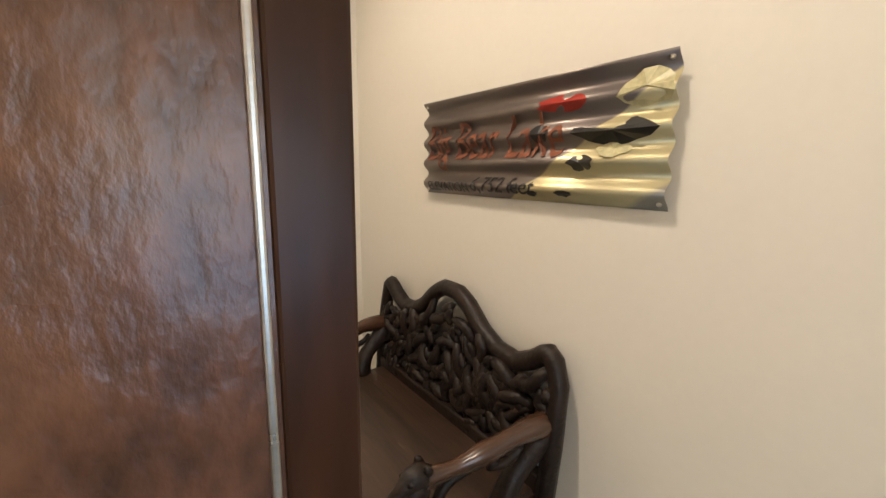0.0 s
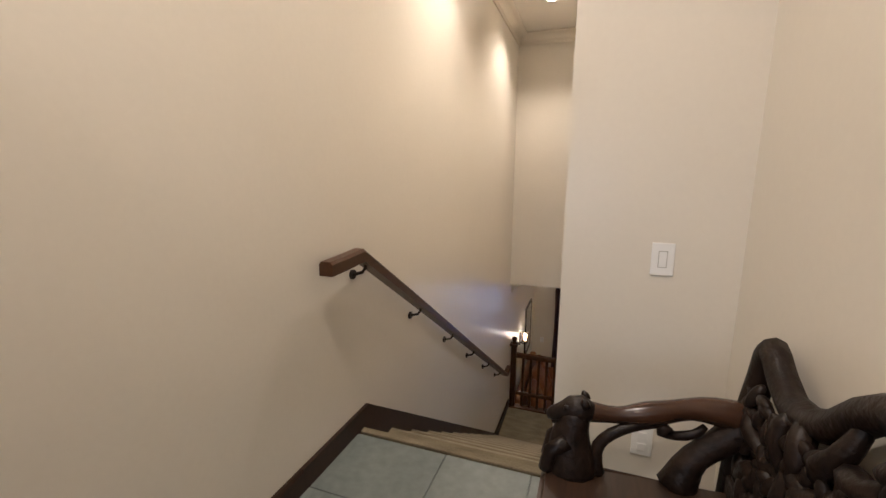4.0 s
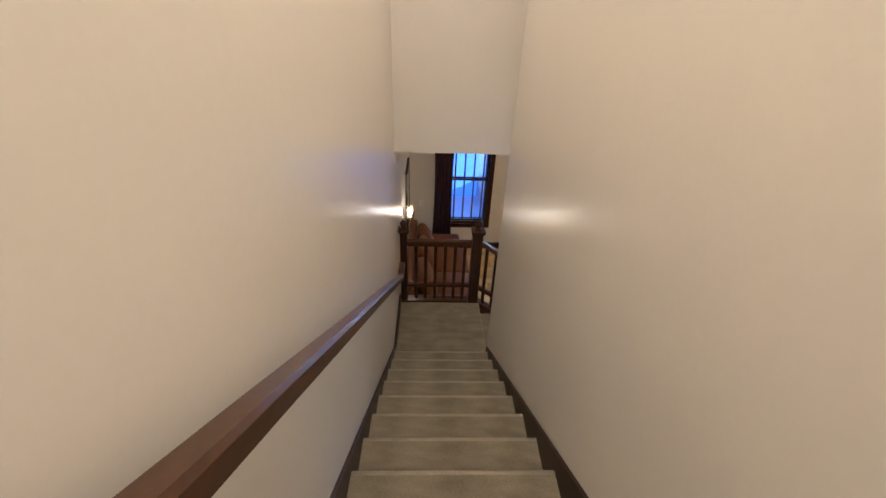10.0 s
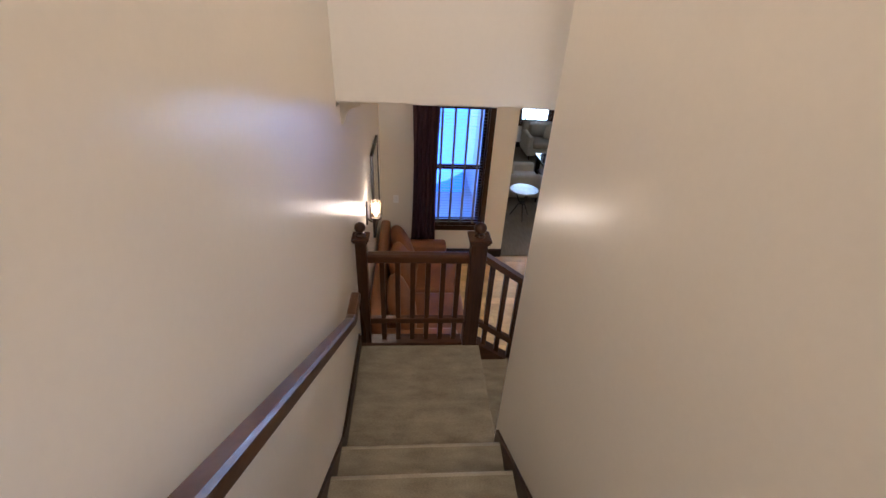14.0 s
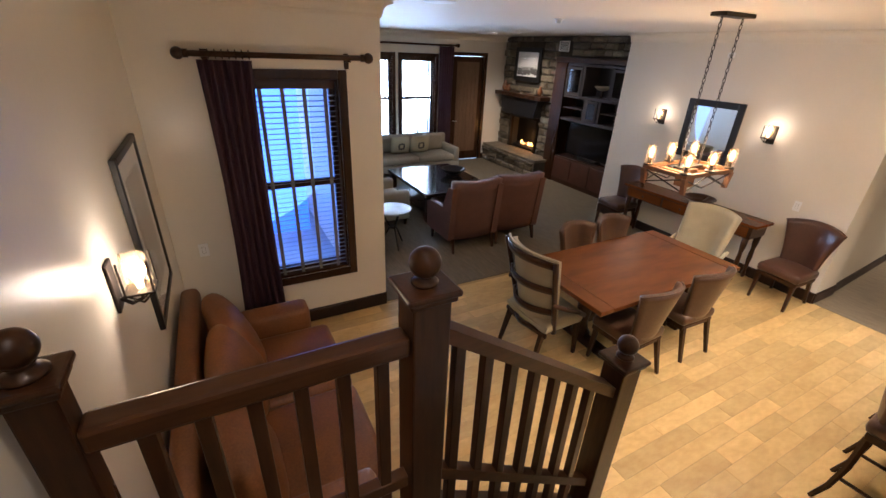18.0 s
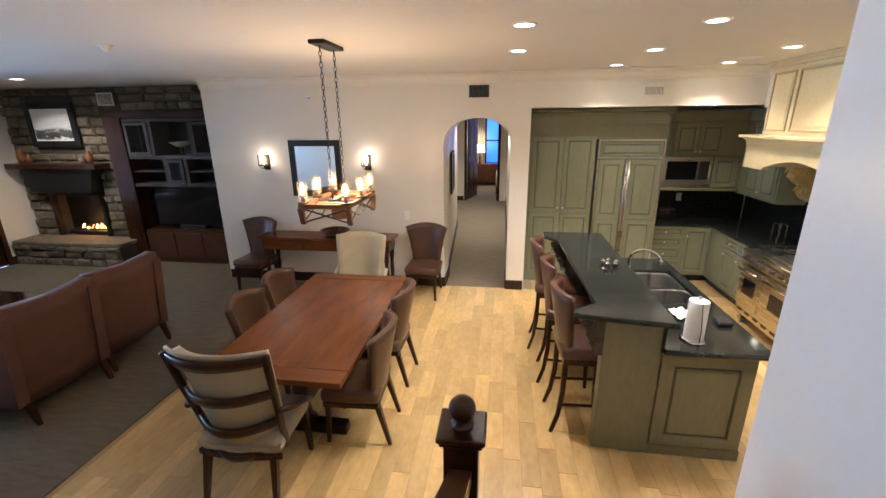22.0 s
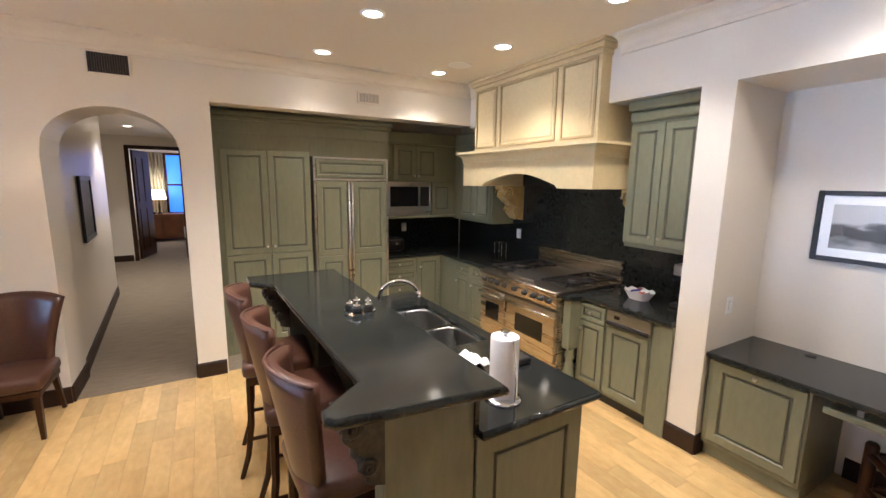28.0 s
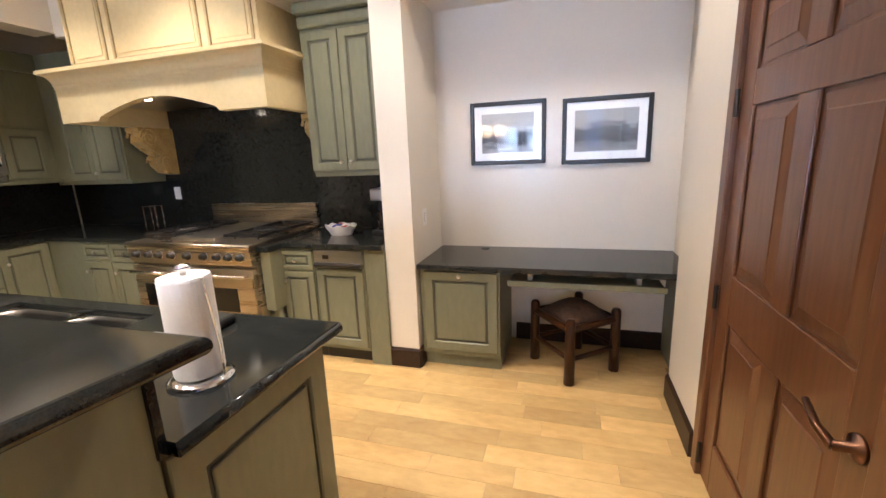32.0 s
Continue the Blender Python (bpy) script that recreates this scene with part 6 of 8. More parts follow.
for x, y in KITCHEN_CANS + LIVING_CANS + NICHE_CANS:
    can(x, y, CEIL)
for x, y in STAIR_CANS:
    can(x, y, UPCEIL)
for x, y in HALL_CANS:
    can(x, y, 2.75)
for x, y, r in ((2.92, 9.98, 0.13), (6.48, 4.92, 0.11)):
    t = base("ceiling_speaker", "flush round white ceiling speaker grille", "speaker", TL(x, y, CEIL))
    part("grille", turned([(r * 0.95, -0.008), (r, -0.006), (r, -0.0005)], 0, 0, 32), "white_paint", t)
    part("rim", turned([(r * 1.04, -0.004), (r * 1.04, -0.0006)], 0, 0, 32), "white_paint", t)
t = base("smoke_detector", "small white sprinkler head on the ceiling", "detector", TL(4.62, 10.48, CEIL))
part("body", turned([(0.015, -0.045), (0.03, -0.04), (0.035, -0.012), (0.055, -0.008), (0.055, -0.0005)], 0, 0, 20), "white_paint", t, smooth=True)

# hallway and bedroom
hd = base("bedroom_door", "dark panelled wooden door standing open at the hallway's end", "door", TL(14.46, 8.44, 0.004) @ RZ(-14))
part("leaf", box(0, -0.022, 0.01, 0.88, 0.022, 2.46, 0.003), "dark_wood", hd)
for x0, x1, z0, z1 in ((0.12, 0.40, 1.3, 2.3), (0.48, 0.76, 1.3, 2.3), (0.12, 0.40, 0.2, 1.15), (0.48, 0.76, 0.2, 1.15)):
    part("panel", box(x0, -0.034, z0, x1, -0.021, z1, 0.012), "dark_wood", hd)
part("knob", turned([(0.01, 0), (0.012, 0.03), (0.028, 0.045), (0.02, 0.065)], 0, 0, 14), "iron", hd).matrix_basis = TL(0.82, -0.022, 1.0) @ Matrix.Rotation(math.pi / 2, 4, "X")
bm = bmesh.new()
for a in ((8.46, 0, 8.54, 2.55), (7.46, 0, 7.54, 2.55), (7.54, 2.47, 8.46, 2.55)):
    add_box(bm, 14.28, a[0], a[1], 14.32, a[2], a[3], 0.005)
structure("door_2", bm, "dark_wood", "dark stained door frame at the hallway's end", "door frame")
dr = base("dresser", "brown wooden dresser in the far bedroom", "dresser", TL(17.75, 8.0, 0))
part("body", box(-0.25, -0.7, 0.08, 0.25, 0.7, 0.78, 0.008), "leather_tan", dr)
part("top", box(-0.27, -0.72, 0.78, 0.27, 0.72, 0.81, 0.006), "leather_tan", dr)
for k in range(3):
    part("drawer", box(-0.265, -0.66 + k * 0.45, 0.14, -0.25, -0.26 + k * 0.45, 0.74, 0.006), "leather_tan", dr)
for y in (-0.6, 0.6):
    part("foot", taper(0, y, 0, 0.09, 0.05, 0.07), "dark_wood", dr)
tl = base("table_lamp", "lit table lamp with a cream shade on the dresser", "lamp", TL(17.7, 8.25, 0.81))
part("stem", turned([(0.08, 0), (0.07, 0.02), (0.02, 0.05), (0.03, 0.2), (0.012, 0.35), (0.012, 0.42)], 0, 0, 16), "iron", tl, smooth=True)
part("shade", shell(lambda u, v: ((0.2 - 0.06 * v) * math.cos(u * 6.2832), (0.2 - 0.06 * v) * math.sin(u * 6.2832), 0.42 + 0.28 * v), 20, 1, 0.003), glow("lit_lampshade", (1.0, 0.76, 0.45), 3.0), tl, smooth=True)
lamp("bedroom_lamp", "POINT", (17.5, 8.25, 1.65), 40, WARM, 0.1)
window_b = fixed("window_4", "dark framed bedroom window with blue daylight", "window", 18.2, 7.75, 0.8, kind="structure")
bm = bmesh.new()
for a in ((7.35, 0.75, 7.42, 2.6), (8.02, 0.75, 8.09, 2.6), (7.42, 2.53, 8.02, 2.6), (7.42, 0.75, 8.02, 0.82), (7.42, 1.62, 8.02, 1.68)):
    add_box(bm, 18.15, a[0], a[1], 18.2, a[2], a[3])
part("window_frame", bm, "dark_wood", window_b)
part("pane", box(18.185, 7.42, 0.82, 18.195, 8.02, 2.53), "outside_blue", window_b)
t = fixed("curtain", "pale curtain hanging beside the bedroom window", "curtain", 18.1, 8.25, 0.1)
part("cloth", shell(lambda u, v: (18.08 + 0.03 * math.sin(u * 30), 8.1 + 0.42 * u, 0.1 + 2.5 * v), 40, 2, 0.004), "beige_cloth", t, smooth=True)
bd = base("bed", "white bed in the far bedroom", "bed", TL(16.2, 7.15, 0))
part("mattress", box(-1.0, -0.55, 0.3, 1.0, 0.45, 0.68, 0.08), "paper", bd, smooth=True)
part("base", box(-1.0, -0.55, 0.05, 1.0, 0.43, 0.3, 0.02), "dark_wood", bd)


# ---- kitchen ----
def knob(parent, x, y, z, axis, mat="steel"):
    """A small round knob on a front; axis tells which way it points."""
    ob = part("knob", turned([(0.006, 0), (0.006, 0.012), (0.014, 0.017), (0.015, 0.022), (0.010, 0.028)], 0, 0, 12), mat, parent, smooth=True)
    rot = {"-x": Matrix.Rotation(-math.pi / 2, 4, "Y"), "+y": Matrix.Rotation(-math.pi / 2, 4, "X"), "-y": Matrix.Rotation(math.pi / 2, 4, "X")}[axis]
    ob.matrix_basis = Matrix.Translation((x, y, z)) @ rot
    return ob


def door_front(parent, u0, u1, z0, z1, place, axis, name="door", mat="green", fr=0.06):
    """A raised-panel front in the plane across axis ('x': faces -x at x = place; 'y': faces +y at y = place)."""
    t = 0.02

    def bx(bm, a0, b0, a1, b1, d0, d1, bev):
        if axis == "x":
            add_box(bm, place - d1, a0, b0, place - d0, a1, b1, bev)
        else:
            add_box(bm, a0, place + d0, b0, a1, place + d1, b1, bev)

    bm = bmesh.new()
    put = (lambda a, d, b: (place - d, a, b)) if axis == "x" else (lambda a, d, b: (a, place + d, b))
    loops = []
    for e, d in ((0, 0.0), (0, t - 0.004), (0.004, t), (fr - 0.006, t), (fr, t - 0.006), (fr, 0.0)):
        loops.append([bm.verts.new(put(a, d, b)) for a, b in ((u0 + e, z0 + e), (u1 - e, z0 + e), (u1 - e, z1 - e), (u0 + e, z1 - e))])
    for p, q in zip(loops, loops[1:] + loops[:1]):
        for k in range(4):
            bm.faces.new((p[k], p[(k + 1) % 4], q[(k + 1) % 4], q[k]))
    bmesh.ops.recalc_face_normals(bm, faces=bm.faces)
    d = part(name, bm, mat, parent)
    bm = bmesh.new()
    bx(bm, u0 + fr, z0 + fr, u1 - fr, z1 - fr, 0.0, 0.006, 0)
    part("groove", bm, "green_dark" if mat == "green" else mat, d)
    g = 0.016
    if u1 - u0 > 2 * fr + 3 * g and z1 - z0 > 2 * fr + 3 * g:
        bm = bmesh.new()
        bx(bm, u0 + fr + g, z0 + fr + g, u1 - fr - g, z1 - fr - g, 0.006, 0.017, 0.01)
        part("raised_panel", bm, mat, d)
    return d


# tall pantry cupboard
PX = 7.63
pan = fixed("pantry_cupboard", "tall sage green pantry cupboard with raised panel doors", "cupboard", 8, 6.579, 0)
part("body", box(PX, 6.107, 0, 8.44, 7.032, 2.32), "green", pan)
part("bridge_panel", box(PX + 0.004, 5.185, 2.118, 8.4, 6.105, 2.318), "green", pan)
part("frieze", box(PX - 0.004, 5.185, 2.32, 8.44, 7.032, 2.44, 0.004), "green", pan)
part("cornice", box(PX - 0.035, 5.162, 2.438, 8.44, 7.032, 2.48, 0.012), "green", pan)
part("cornice", box(PX - 0.06, 5.141, 2.48, 8.44, 7.032, 2.528, 0.012), "green", pan)
for y0, y1 in ((6.117, 6.541), (6.552, 6.976)):
    door_front(pan, y0, y1, 1.085, 2.156, PX, "x")
    door_front(pan, y0, y1, 0.12, 1.075, PX, "x")
for y in (6.509, 6.584):
    knob(pan, PX - 0.02, y, 1.157, "-x")
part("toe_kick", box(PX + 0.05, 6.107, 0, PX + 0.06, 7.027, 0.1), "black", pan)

fr = fixed("refrigerator", "sage green panelled refrigerator with long steel handles", "refrigerator", 8, 5.641, 0)
part("body", box(PX + 0.012, 5.199, 0.02, 8.4, 6.08, 2.115), "green", fr)
bm = bmesh.new()
for a in ((5.199, 0.02, 5.221, 2.115), (6.058, 0.02, 6.08, 2.115), (5.221, 2.095, 6.058, 2.115), (5.221, 1.86, 6.058, 1.88)):
    add_box(bm, PX - 0.015, a[0], a[1], PX + 0.012, a[2], a[3], 0.002)
part("steel_frame", bm, "steel", fr)
door_front(fr, 5.232, 6.048, 1.894, 2.084, PX, "x", "grille_panel", fr=0.035)
for y0, y1 in ((5.226, 5.64), (5.71, 6.053)):
    door_front(fr, y0, y1, 1.003, 1.847, PX, "x", fr=0.07)
    door_front(fr, y0, y1, 0.15, 0.998, PX, "x", fr=0.07)
for y in (5.656, 5.693):
    part("handle", tube([(PX - 0.05, y, 0.5), (PX - 0.05, y, 1.81)], 0.013, 10), "steel", fr, smooth=True)
    part("handle_bar", box(PX - 0.045, y - 0.008, 0.3, PX, y + 0.008, 1.845), "steel", fr)
part("base_grille", box(PX, 5.224, 0.03, PX + 0.012, 6.058, 0.13), "black", fr)

# back run beside the refrigerator
bk = fixed("base_cabinet", "sage green drawer cabinet below a black counter", "cabinet", 8.15, 4.703, 0)
BX = 7.86
part("body", box(BX, 4.245, 0.1, 8.44, 5.224, 0.86), "green", bk)
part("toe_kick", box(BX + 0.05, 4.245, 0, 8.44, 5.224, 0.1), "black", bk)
for k, (z0, z1) in enumerate(((0.70, 0.845), (0.54, 0.69), (0.34, 0.53), (0.13, 0.33))):
    d = door_front(bk, 4.703, 5.214, z0, z1, BX, "x", "drawer", fr=0.035)
    knob(d, BX - 0.02, 4.959, (z0 + z1) / 2, "-x")
d = door_front(bk, 4.339, 4.693, 0.13, 0.845, BX, "x")
knob(d, BX - 0.02, 4.651, 0.72, "-x")
ck = fixed("base_cabinet", "sage green corner cabinet beside the range", "cabinet", 7.2, 4.0, 0)
BY = 4.32
part("body", box(6.72, 3.66, 0.1, BX, BY, 0.86), "green", ck)
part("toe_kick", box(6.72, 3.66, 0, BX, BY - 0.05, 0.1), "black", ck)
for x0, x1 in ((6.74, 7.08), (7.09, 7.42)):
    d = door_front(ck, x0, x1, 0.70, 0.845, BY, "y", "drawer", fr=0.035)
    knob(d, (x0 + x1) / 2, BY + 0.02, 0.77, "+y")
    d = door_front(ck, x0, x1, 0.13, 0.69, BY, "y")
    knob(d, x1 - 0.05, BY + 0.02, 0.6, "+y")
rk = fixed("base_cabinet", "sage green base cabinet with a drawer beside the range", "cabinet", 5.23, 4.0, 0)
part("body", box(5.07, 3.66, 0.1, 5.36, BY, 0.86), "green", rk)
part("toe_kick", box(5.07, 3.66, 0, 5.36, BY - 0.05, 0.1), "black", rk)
d = door_front(rk, 5.08, 5.35, 0.70, 0.845, BY, "y", "drawer", fr=0.035)
knob(d, 5.215, BY + 0.02, 0.775, "+y")
d = door_front(rk, 5.08, 5.35, 0.13, 0.69, BY, "y", fr=0.05)
knob(d, 5.31, BY + 0.02, 0.62, "+y")
dw = fixed("dishwasher", "sage green panelled dishwasher with a dark handle rail", "dishwasher", 4.87, 4.0, 0)
part("body", box(4.675, 3.66, 0.1, 5.065, BY, 0.86), "green", dw)
part("toe_kick", box(4.675, 3.66, 0, 5.065, BY - 0.05, 0.1), "black", dw)
part("control_panel", box(4.68, BY, 0.755, 5.06, BY + 0.02, 0.85, 0.003), "steel", dw)
part("handle", box(4.685, BY + 0.02, 0.735, 5.055, BY + 0.05, 0.765, 0.008), "black", dw)
part("badge", box(4.94, BY + 0.02, 0.79, 4.99, BY + 0.024, 0.82, 0.002), "iron", dw)
door_front(dw, 4.685, 5.055, 0.13, 0.725, BY, "y", fr=0.06)
fl = fixed("filler_panel", "sage green filler panel beside the white column", "panel", 4.6, 4.0, 0)
part("panel", box(4.522, 3.66, 0.0, 4.673, BY - 0.004, 0.86, 0.003), "green", fl)

# counters
structure("kitchen_counter", box(4.522, 3.655, 0.862, 5.40, BY + 0.03, 0.90, 0.008), "granite", "polished black granite counter beside the range", "counter")
bm = box(6.62, 3.655, 0.862, BX - 0.03, BY + 0.03, 0.90, 0.008)
add_box(bm, BX - 0.03, 3.655, 0.862, 8.445, 5.24, 0.90, 0.008)
structure("kitchen_counter", bm, "granite", "polished black granite corner counter", "counter")
structure("backsplash", box(4.522, 3.651, 0.901, 8.4, 3.668, 2.30), "granite", "black polished stone backsplash behind the range", "backsplash")
structure("backsplash", box(8.428, 3.67, 0.901, 8.449, 5.24, 1.40), "granite", "black polished stone backsplash", "backsplash")

# range
rg = fixed("range_cooker", "wide steel range cooker with two ovens and a griddle", "range", 5.99, 4.1, 0)
RX0, RX1, RY = 5.42, 6.56, 4.53
M["oven_steel"] = surface("warm_brushed_steel", (0.60, 0.52, 0.42), (0.5, 0.43, 0.35), 0.28, metal=1.0, scale=5, stretch=(0.2, 1, 6), fine=60, bump=0.05)
part("body", box(RX0, 3.70, 0.16, RX1, RY - 0.03, 0.905), "oven_steel", rg)
part("cooktop", box(RX0, 3.70, 0.905, RX1, RY, 0.925, 0.006), "oven_steel", rg)
part("control_panel", add_poly(bmesh.new(), [(RY - 0.04, 0.76), (RY + 0.015, 0.77), (RY + 0.03, 0.905), (RY - 0.04, 0.905)], "x", RX0, RX1), "oven_steel", rg)
part("bullnose", tube([(RX0, RY + 0.02, 0.91), (RX1, RY + 0.02, 0.91)], 0.018, 10), "oven_steel", rg, smooth=True)
part("back_guard", box(RX0, 3.672, 0.925, RX1, 3.71, 1.12, 0.006), "oven_steel", rg)
for k, x in enumerate((5.50, 5.60, 5.70, 5.82, 5.97, 6.12, 6.24, 6.34, 6.46)):
    kb = part("knob", turned([(0.03, 0), (0.03, 0.008), (0.022, 0.012), (0.02, 0.038), (0.012, 0.042)], 0, 0, 16), "black", rg, smooth=True)
    kb.matrix_basis = TL(x, RY + 0.024, 0.835) @ Matrix.Rotation(-math.pi / 2 + 0.1, 4, "X")
    part("skirt_ring", turned([(0.034, -0.002), (0.034, 0.004), (0.03, 0.005)], 0, 0, 16), "chrome", kb)
for x0, x1 in ((RX0 + 0.01, 6.115), (6.135, RX1 - 0.01)):
    d = part("oven_door", box(x0, RY - 0.03, 0.27, x1, RY + 0.015, 0.745, 0.008), "oven_steel", rg)
    w = x1 - x0
    part("window", box(x0 + w * 0.22, RY + 0.013, 0.42, x1 - w * 0.22, RY + 0.018, 0.60, 0.003), "black_glass", d)
    part("handle", tube([(x0 + 0.03, RY + 0.06, 0.70), (x1 - 0.03, RY + 0.06, 0.70)], 0.013, 10), "chrome", d, smooth=True)
    for x in (x0 + 0.04, x1 - 0.04):
        part("handle_post", tube([(x, RY + 0.01, 0.70), (x, RY + 0.06, 0.70)], 0.009, 8), "chrome", d)
part("kick_plate", box(RX0, RY - 0.05, 0.14, RX1, RY - 0.01, 0.255, 0.004), "oven_steel", rg)
for k in range(7):
    x = RX0 + 0.09 + k * 0.16
    part("vent_slot", box(x - 0.045, RY - 0.011, 0.18, x + 0.045, RY - 0.007, 0.215, 0.002), "black", rg)
for x in (RX0 + 0.05, RX1 - 0.05):
    part("foot", turned([(0.025, 0), (0.02, 0.03), (0.02, 0.15)], x, RY - 0.06, 12), "steel", rg)
    part("foot", turned([(0.025, 0), (0.02, 0.03), (0.02, 0.17)], x, 3.78, 12), "steel", rg)
part("griddle", box(5.80, 3.74, 0.925, 6.20, RY - 0.06, 0.95, 0.006), "steel", rg)
for cx in (5.61, 6.39):
    for cy in (3.90, 4.25):
        g = part("burner", turned([(0.05, 0.926), (0.055, 0.935), (0.03, 0.945), (0.012, 0.947)], cx, cy, 16), "black", rg)
        bm = bmesh.new()
        for a in range(4):
            c, s = math.cos(a * math.pi / 2 + 0.785), math.sin(a * math.pi / 2 + 0.785)
            add_tube(bm, [(cx + 0.02 * c, cy + 0.02 * s, 0.965), (cx + 0.2 * c * 0.75, cy + 0.2 * s * 0.75, 0.965), (cx + 0.2 * c * 0.75, cy + 0.2 * s * 0.75, 0.926)], 0.008, 5)
        for s in (-1, 1):
            add_box(bm, cx - 0.16, cy + s * 0.15 - 0.007, 0.95, cx + 0.16, cy + s * 0.15 + 0.007, 0.968)
            add_box(bm, cx + s * 0.15 - 0.007, cy - 0.16, 0.95, cx + s * 0.15 + 0.007, cy + 0.16, 0.968)
        part("grate", bm, "black", g)
for x, lab in ((5.385, ""), (6.595, "")):
    pl = fixed("pilaster", "sage green turned corner leg beside the range", "pilaster", x, 4.4, 0, "range pilasters")
    part("block", box(x - 0.055, 4.32, 0.42, x + 0.03 if x < 6 else x + 0.055, 4.47, 0.86, 0.006) if x < 6 else box(x - 0.03, 4.32, 0.42, x + 0.055, 4.47, 0.86, 0.006), "green", pl)
    cxx = x - 0.012 if x < 6 else x + 0.012
    part("turning", turned([(0.042, 0.0), (0.045, 0.03), (0.03, 0.05), (0.05, 0.10), (0.052, 0.18), (0.035, 0.28), (0.03, 0.31), (0.045, 0.33), (0.045, 0.36), (0.034, 0.38), (0.04, 0.42)], cxx, 4.40, 18), "green", pl, smooth=True)
    part("cap", box(x - 0.07 if x < 6 else x - 0.03, 4.35, 0.862, x + 0.03 if x < 6 else x + 0.07, 4.50, 0.90, 0.006), "granite", pl)

# hood
hd = fixed("range_hood", "cream painted wooden range hood with an arched apron", "range hood", 6.09, 4.1, 1.8)
HX0, HX1, HY = 5.12, 7.03, 4.52
bm = bmesh.new()
cx, half = (HX0 + HX1) / 2, 0.55
arch = [(cx - half, 1.82), (cx - half + 0.03, 1.85)] + [(cx - half + 0.03 + (2 * half - 0.06) * k / 16, 1.85 + 0.10 * math.sin(math.pi * k / 16)) for k in range(1, 16)] + [(cx + half - 0.03, 1.85), (cx + half, 1.82)]
low = [(HX0 + 0.03, 1.82)] + arch + [(HX1 - 0.03, 1.82)]
for (a, b), (c, e) in zip(low, low[1:]):
    add_poly(bm, [(a, b), (c, e), (c, 2.08), (a, 2.08)], "y", HY - 0.06, HY)
bmesh.ops.remove_doubles(bm, verts=bm.verts, dist=1e-5)
part("apron", bm, "cream", hd)
for x0, x1 in ((HX0 + 0.03, HX0 + 0.09), (HX1 - 0.09, HX1 - 0.03)):
    part("side_apron", box(x0, 3.67, 1.82, x1, HY - 0.06, 2.08, 0.004), "cream", hd)
# a cove that flares out to a thin top lip, round three sides
prof = [(0.004, 2.06), (0.004, 2.075), (0.008, 2.085)] + [(0.008 + 0.055 * (1 - math.cos(t)), 2.085 + 0.075 * math.sin(t)) for t in np.linspace(0.2, math.pi / 2, 6)] + [(0.072, 2.165), (0.072, 2.19), (-0.10, 2.19)]
bm = bmesh.new()
rings = []
for d, z in prof:
    rings.append([bm.verts.new(p) for p in ((HX1 - 0.03 + d, 3.67, z), (HX1 - 0.03 + d, HY + d, z), (HX0 + 0.03 - d, HY + d, z), (HX0 + 0.03 - d, 3.67, z))])
for p, q in zip(rings, rings[1:]):
    for k in range(3):
        bm.faces.new((p[k], p[k + 1], q[k + 1], q[k]))
bm.faces.new(rings[-1])
bm.faces.new(rings[0][::-1])
bmesh.ops.recalc_face_normals(bm, faces=bm.faces)
part("ledge", bm, "cream", hd, "coved ledge")
UX0, UX1, UY = 5.24, 6.96, 4.40
part("upper_box", box(UX0, 3.67, 2.185, UX1, UY, CEIL - 0.001), "cream", hd)
for a, b in ((UX0 + 0.03, UX0 + 0.40), (UX0 + 0.46, UX1 - 0.46), (UX1 - 0.40, UX1 - 0.03)):
    bm = bmesh.new()
    w = 0.022
    for q in ((a, 2.235, a + w, 2.85), (b - w, 2.235, b, 2.85), (a + w, 2.828, b - w, 2.85), (a + w, 2.235, b - w, 2.257)):
        add_box(bm, q[0], UY, q[1], q[2], UY + 0.014, q[3], 0.004)
    p = part("panel_moulding", bm, "cream_glaze", hd)
    part("panel", box(a + 0.05, UY, 2.285, b - 0.05, UY + 0.006, 2.80, 0.003), "cream", p)
bm = bmesh.new()
for d, z0, z1 in ((0.015, 2.86, 2.90), (0.04, 2.90, 2.94), (0.06, 2.94, 2.969)):
    add_box(bm, UX0 - d, 3.67, z0, UX1 + d, UY + d, z1, 0.008)
part("cornice", bm, "cream", hd)
part("liner", box(HX0 + 0.10, 3.68, 1.98, HX1 - 0.10, HY - 0.07, 2.0), "steel", hd)
for x in (5.75, 6.4):
    part("hood_light", turned([(0.035, 1.972), (0.035, 1.979)], x, 4.3, 16), "can_light", hd).visible_shadow = False
    lamp("hood_lamp", "SPOT", (x, 4.3, 1.965), 7, WARM, 0.03, aim=(x, 4.2, 0.9), spot=120)
M["gold_cream"] = surface("gilded_cream_carving", (0.62, 0.44, 0.16), (0.40, 0.27, 0.09), 0.4, scale=12, fine=60, bump=0.3)


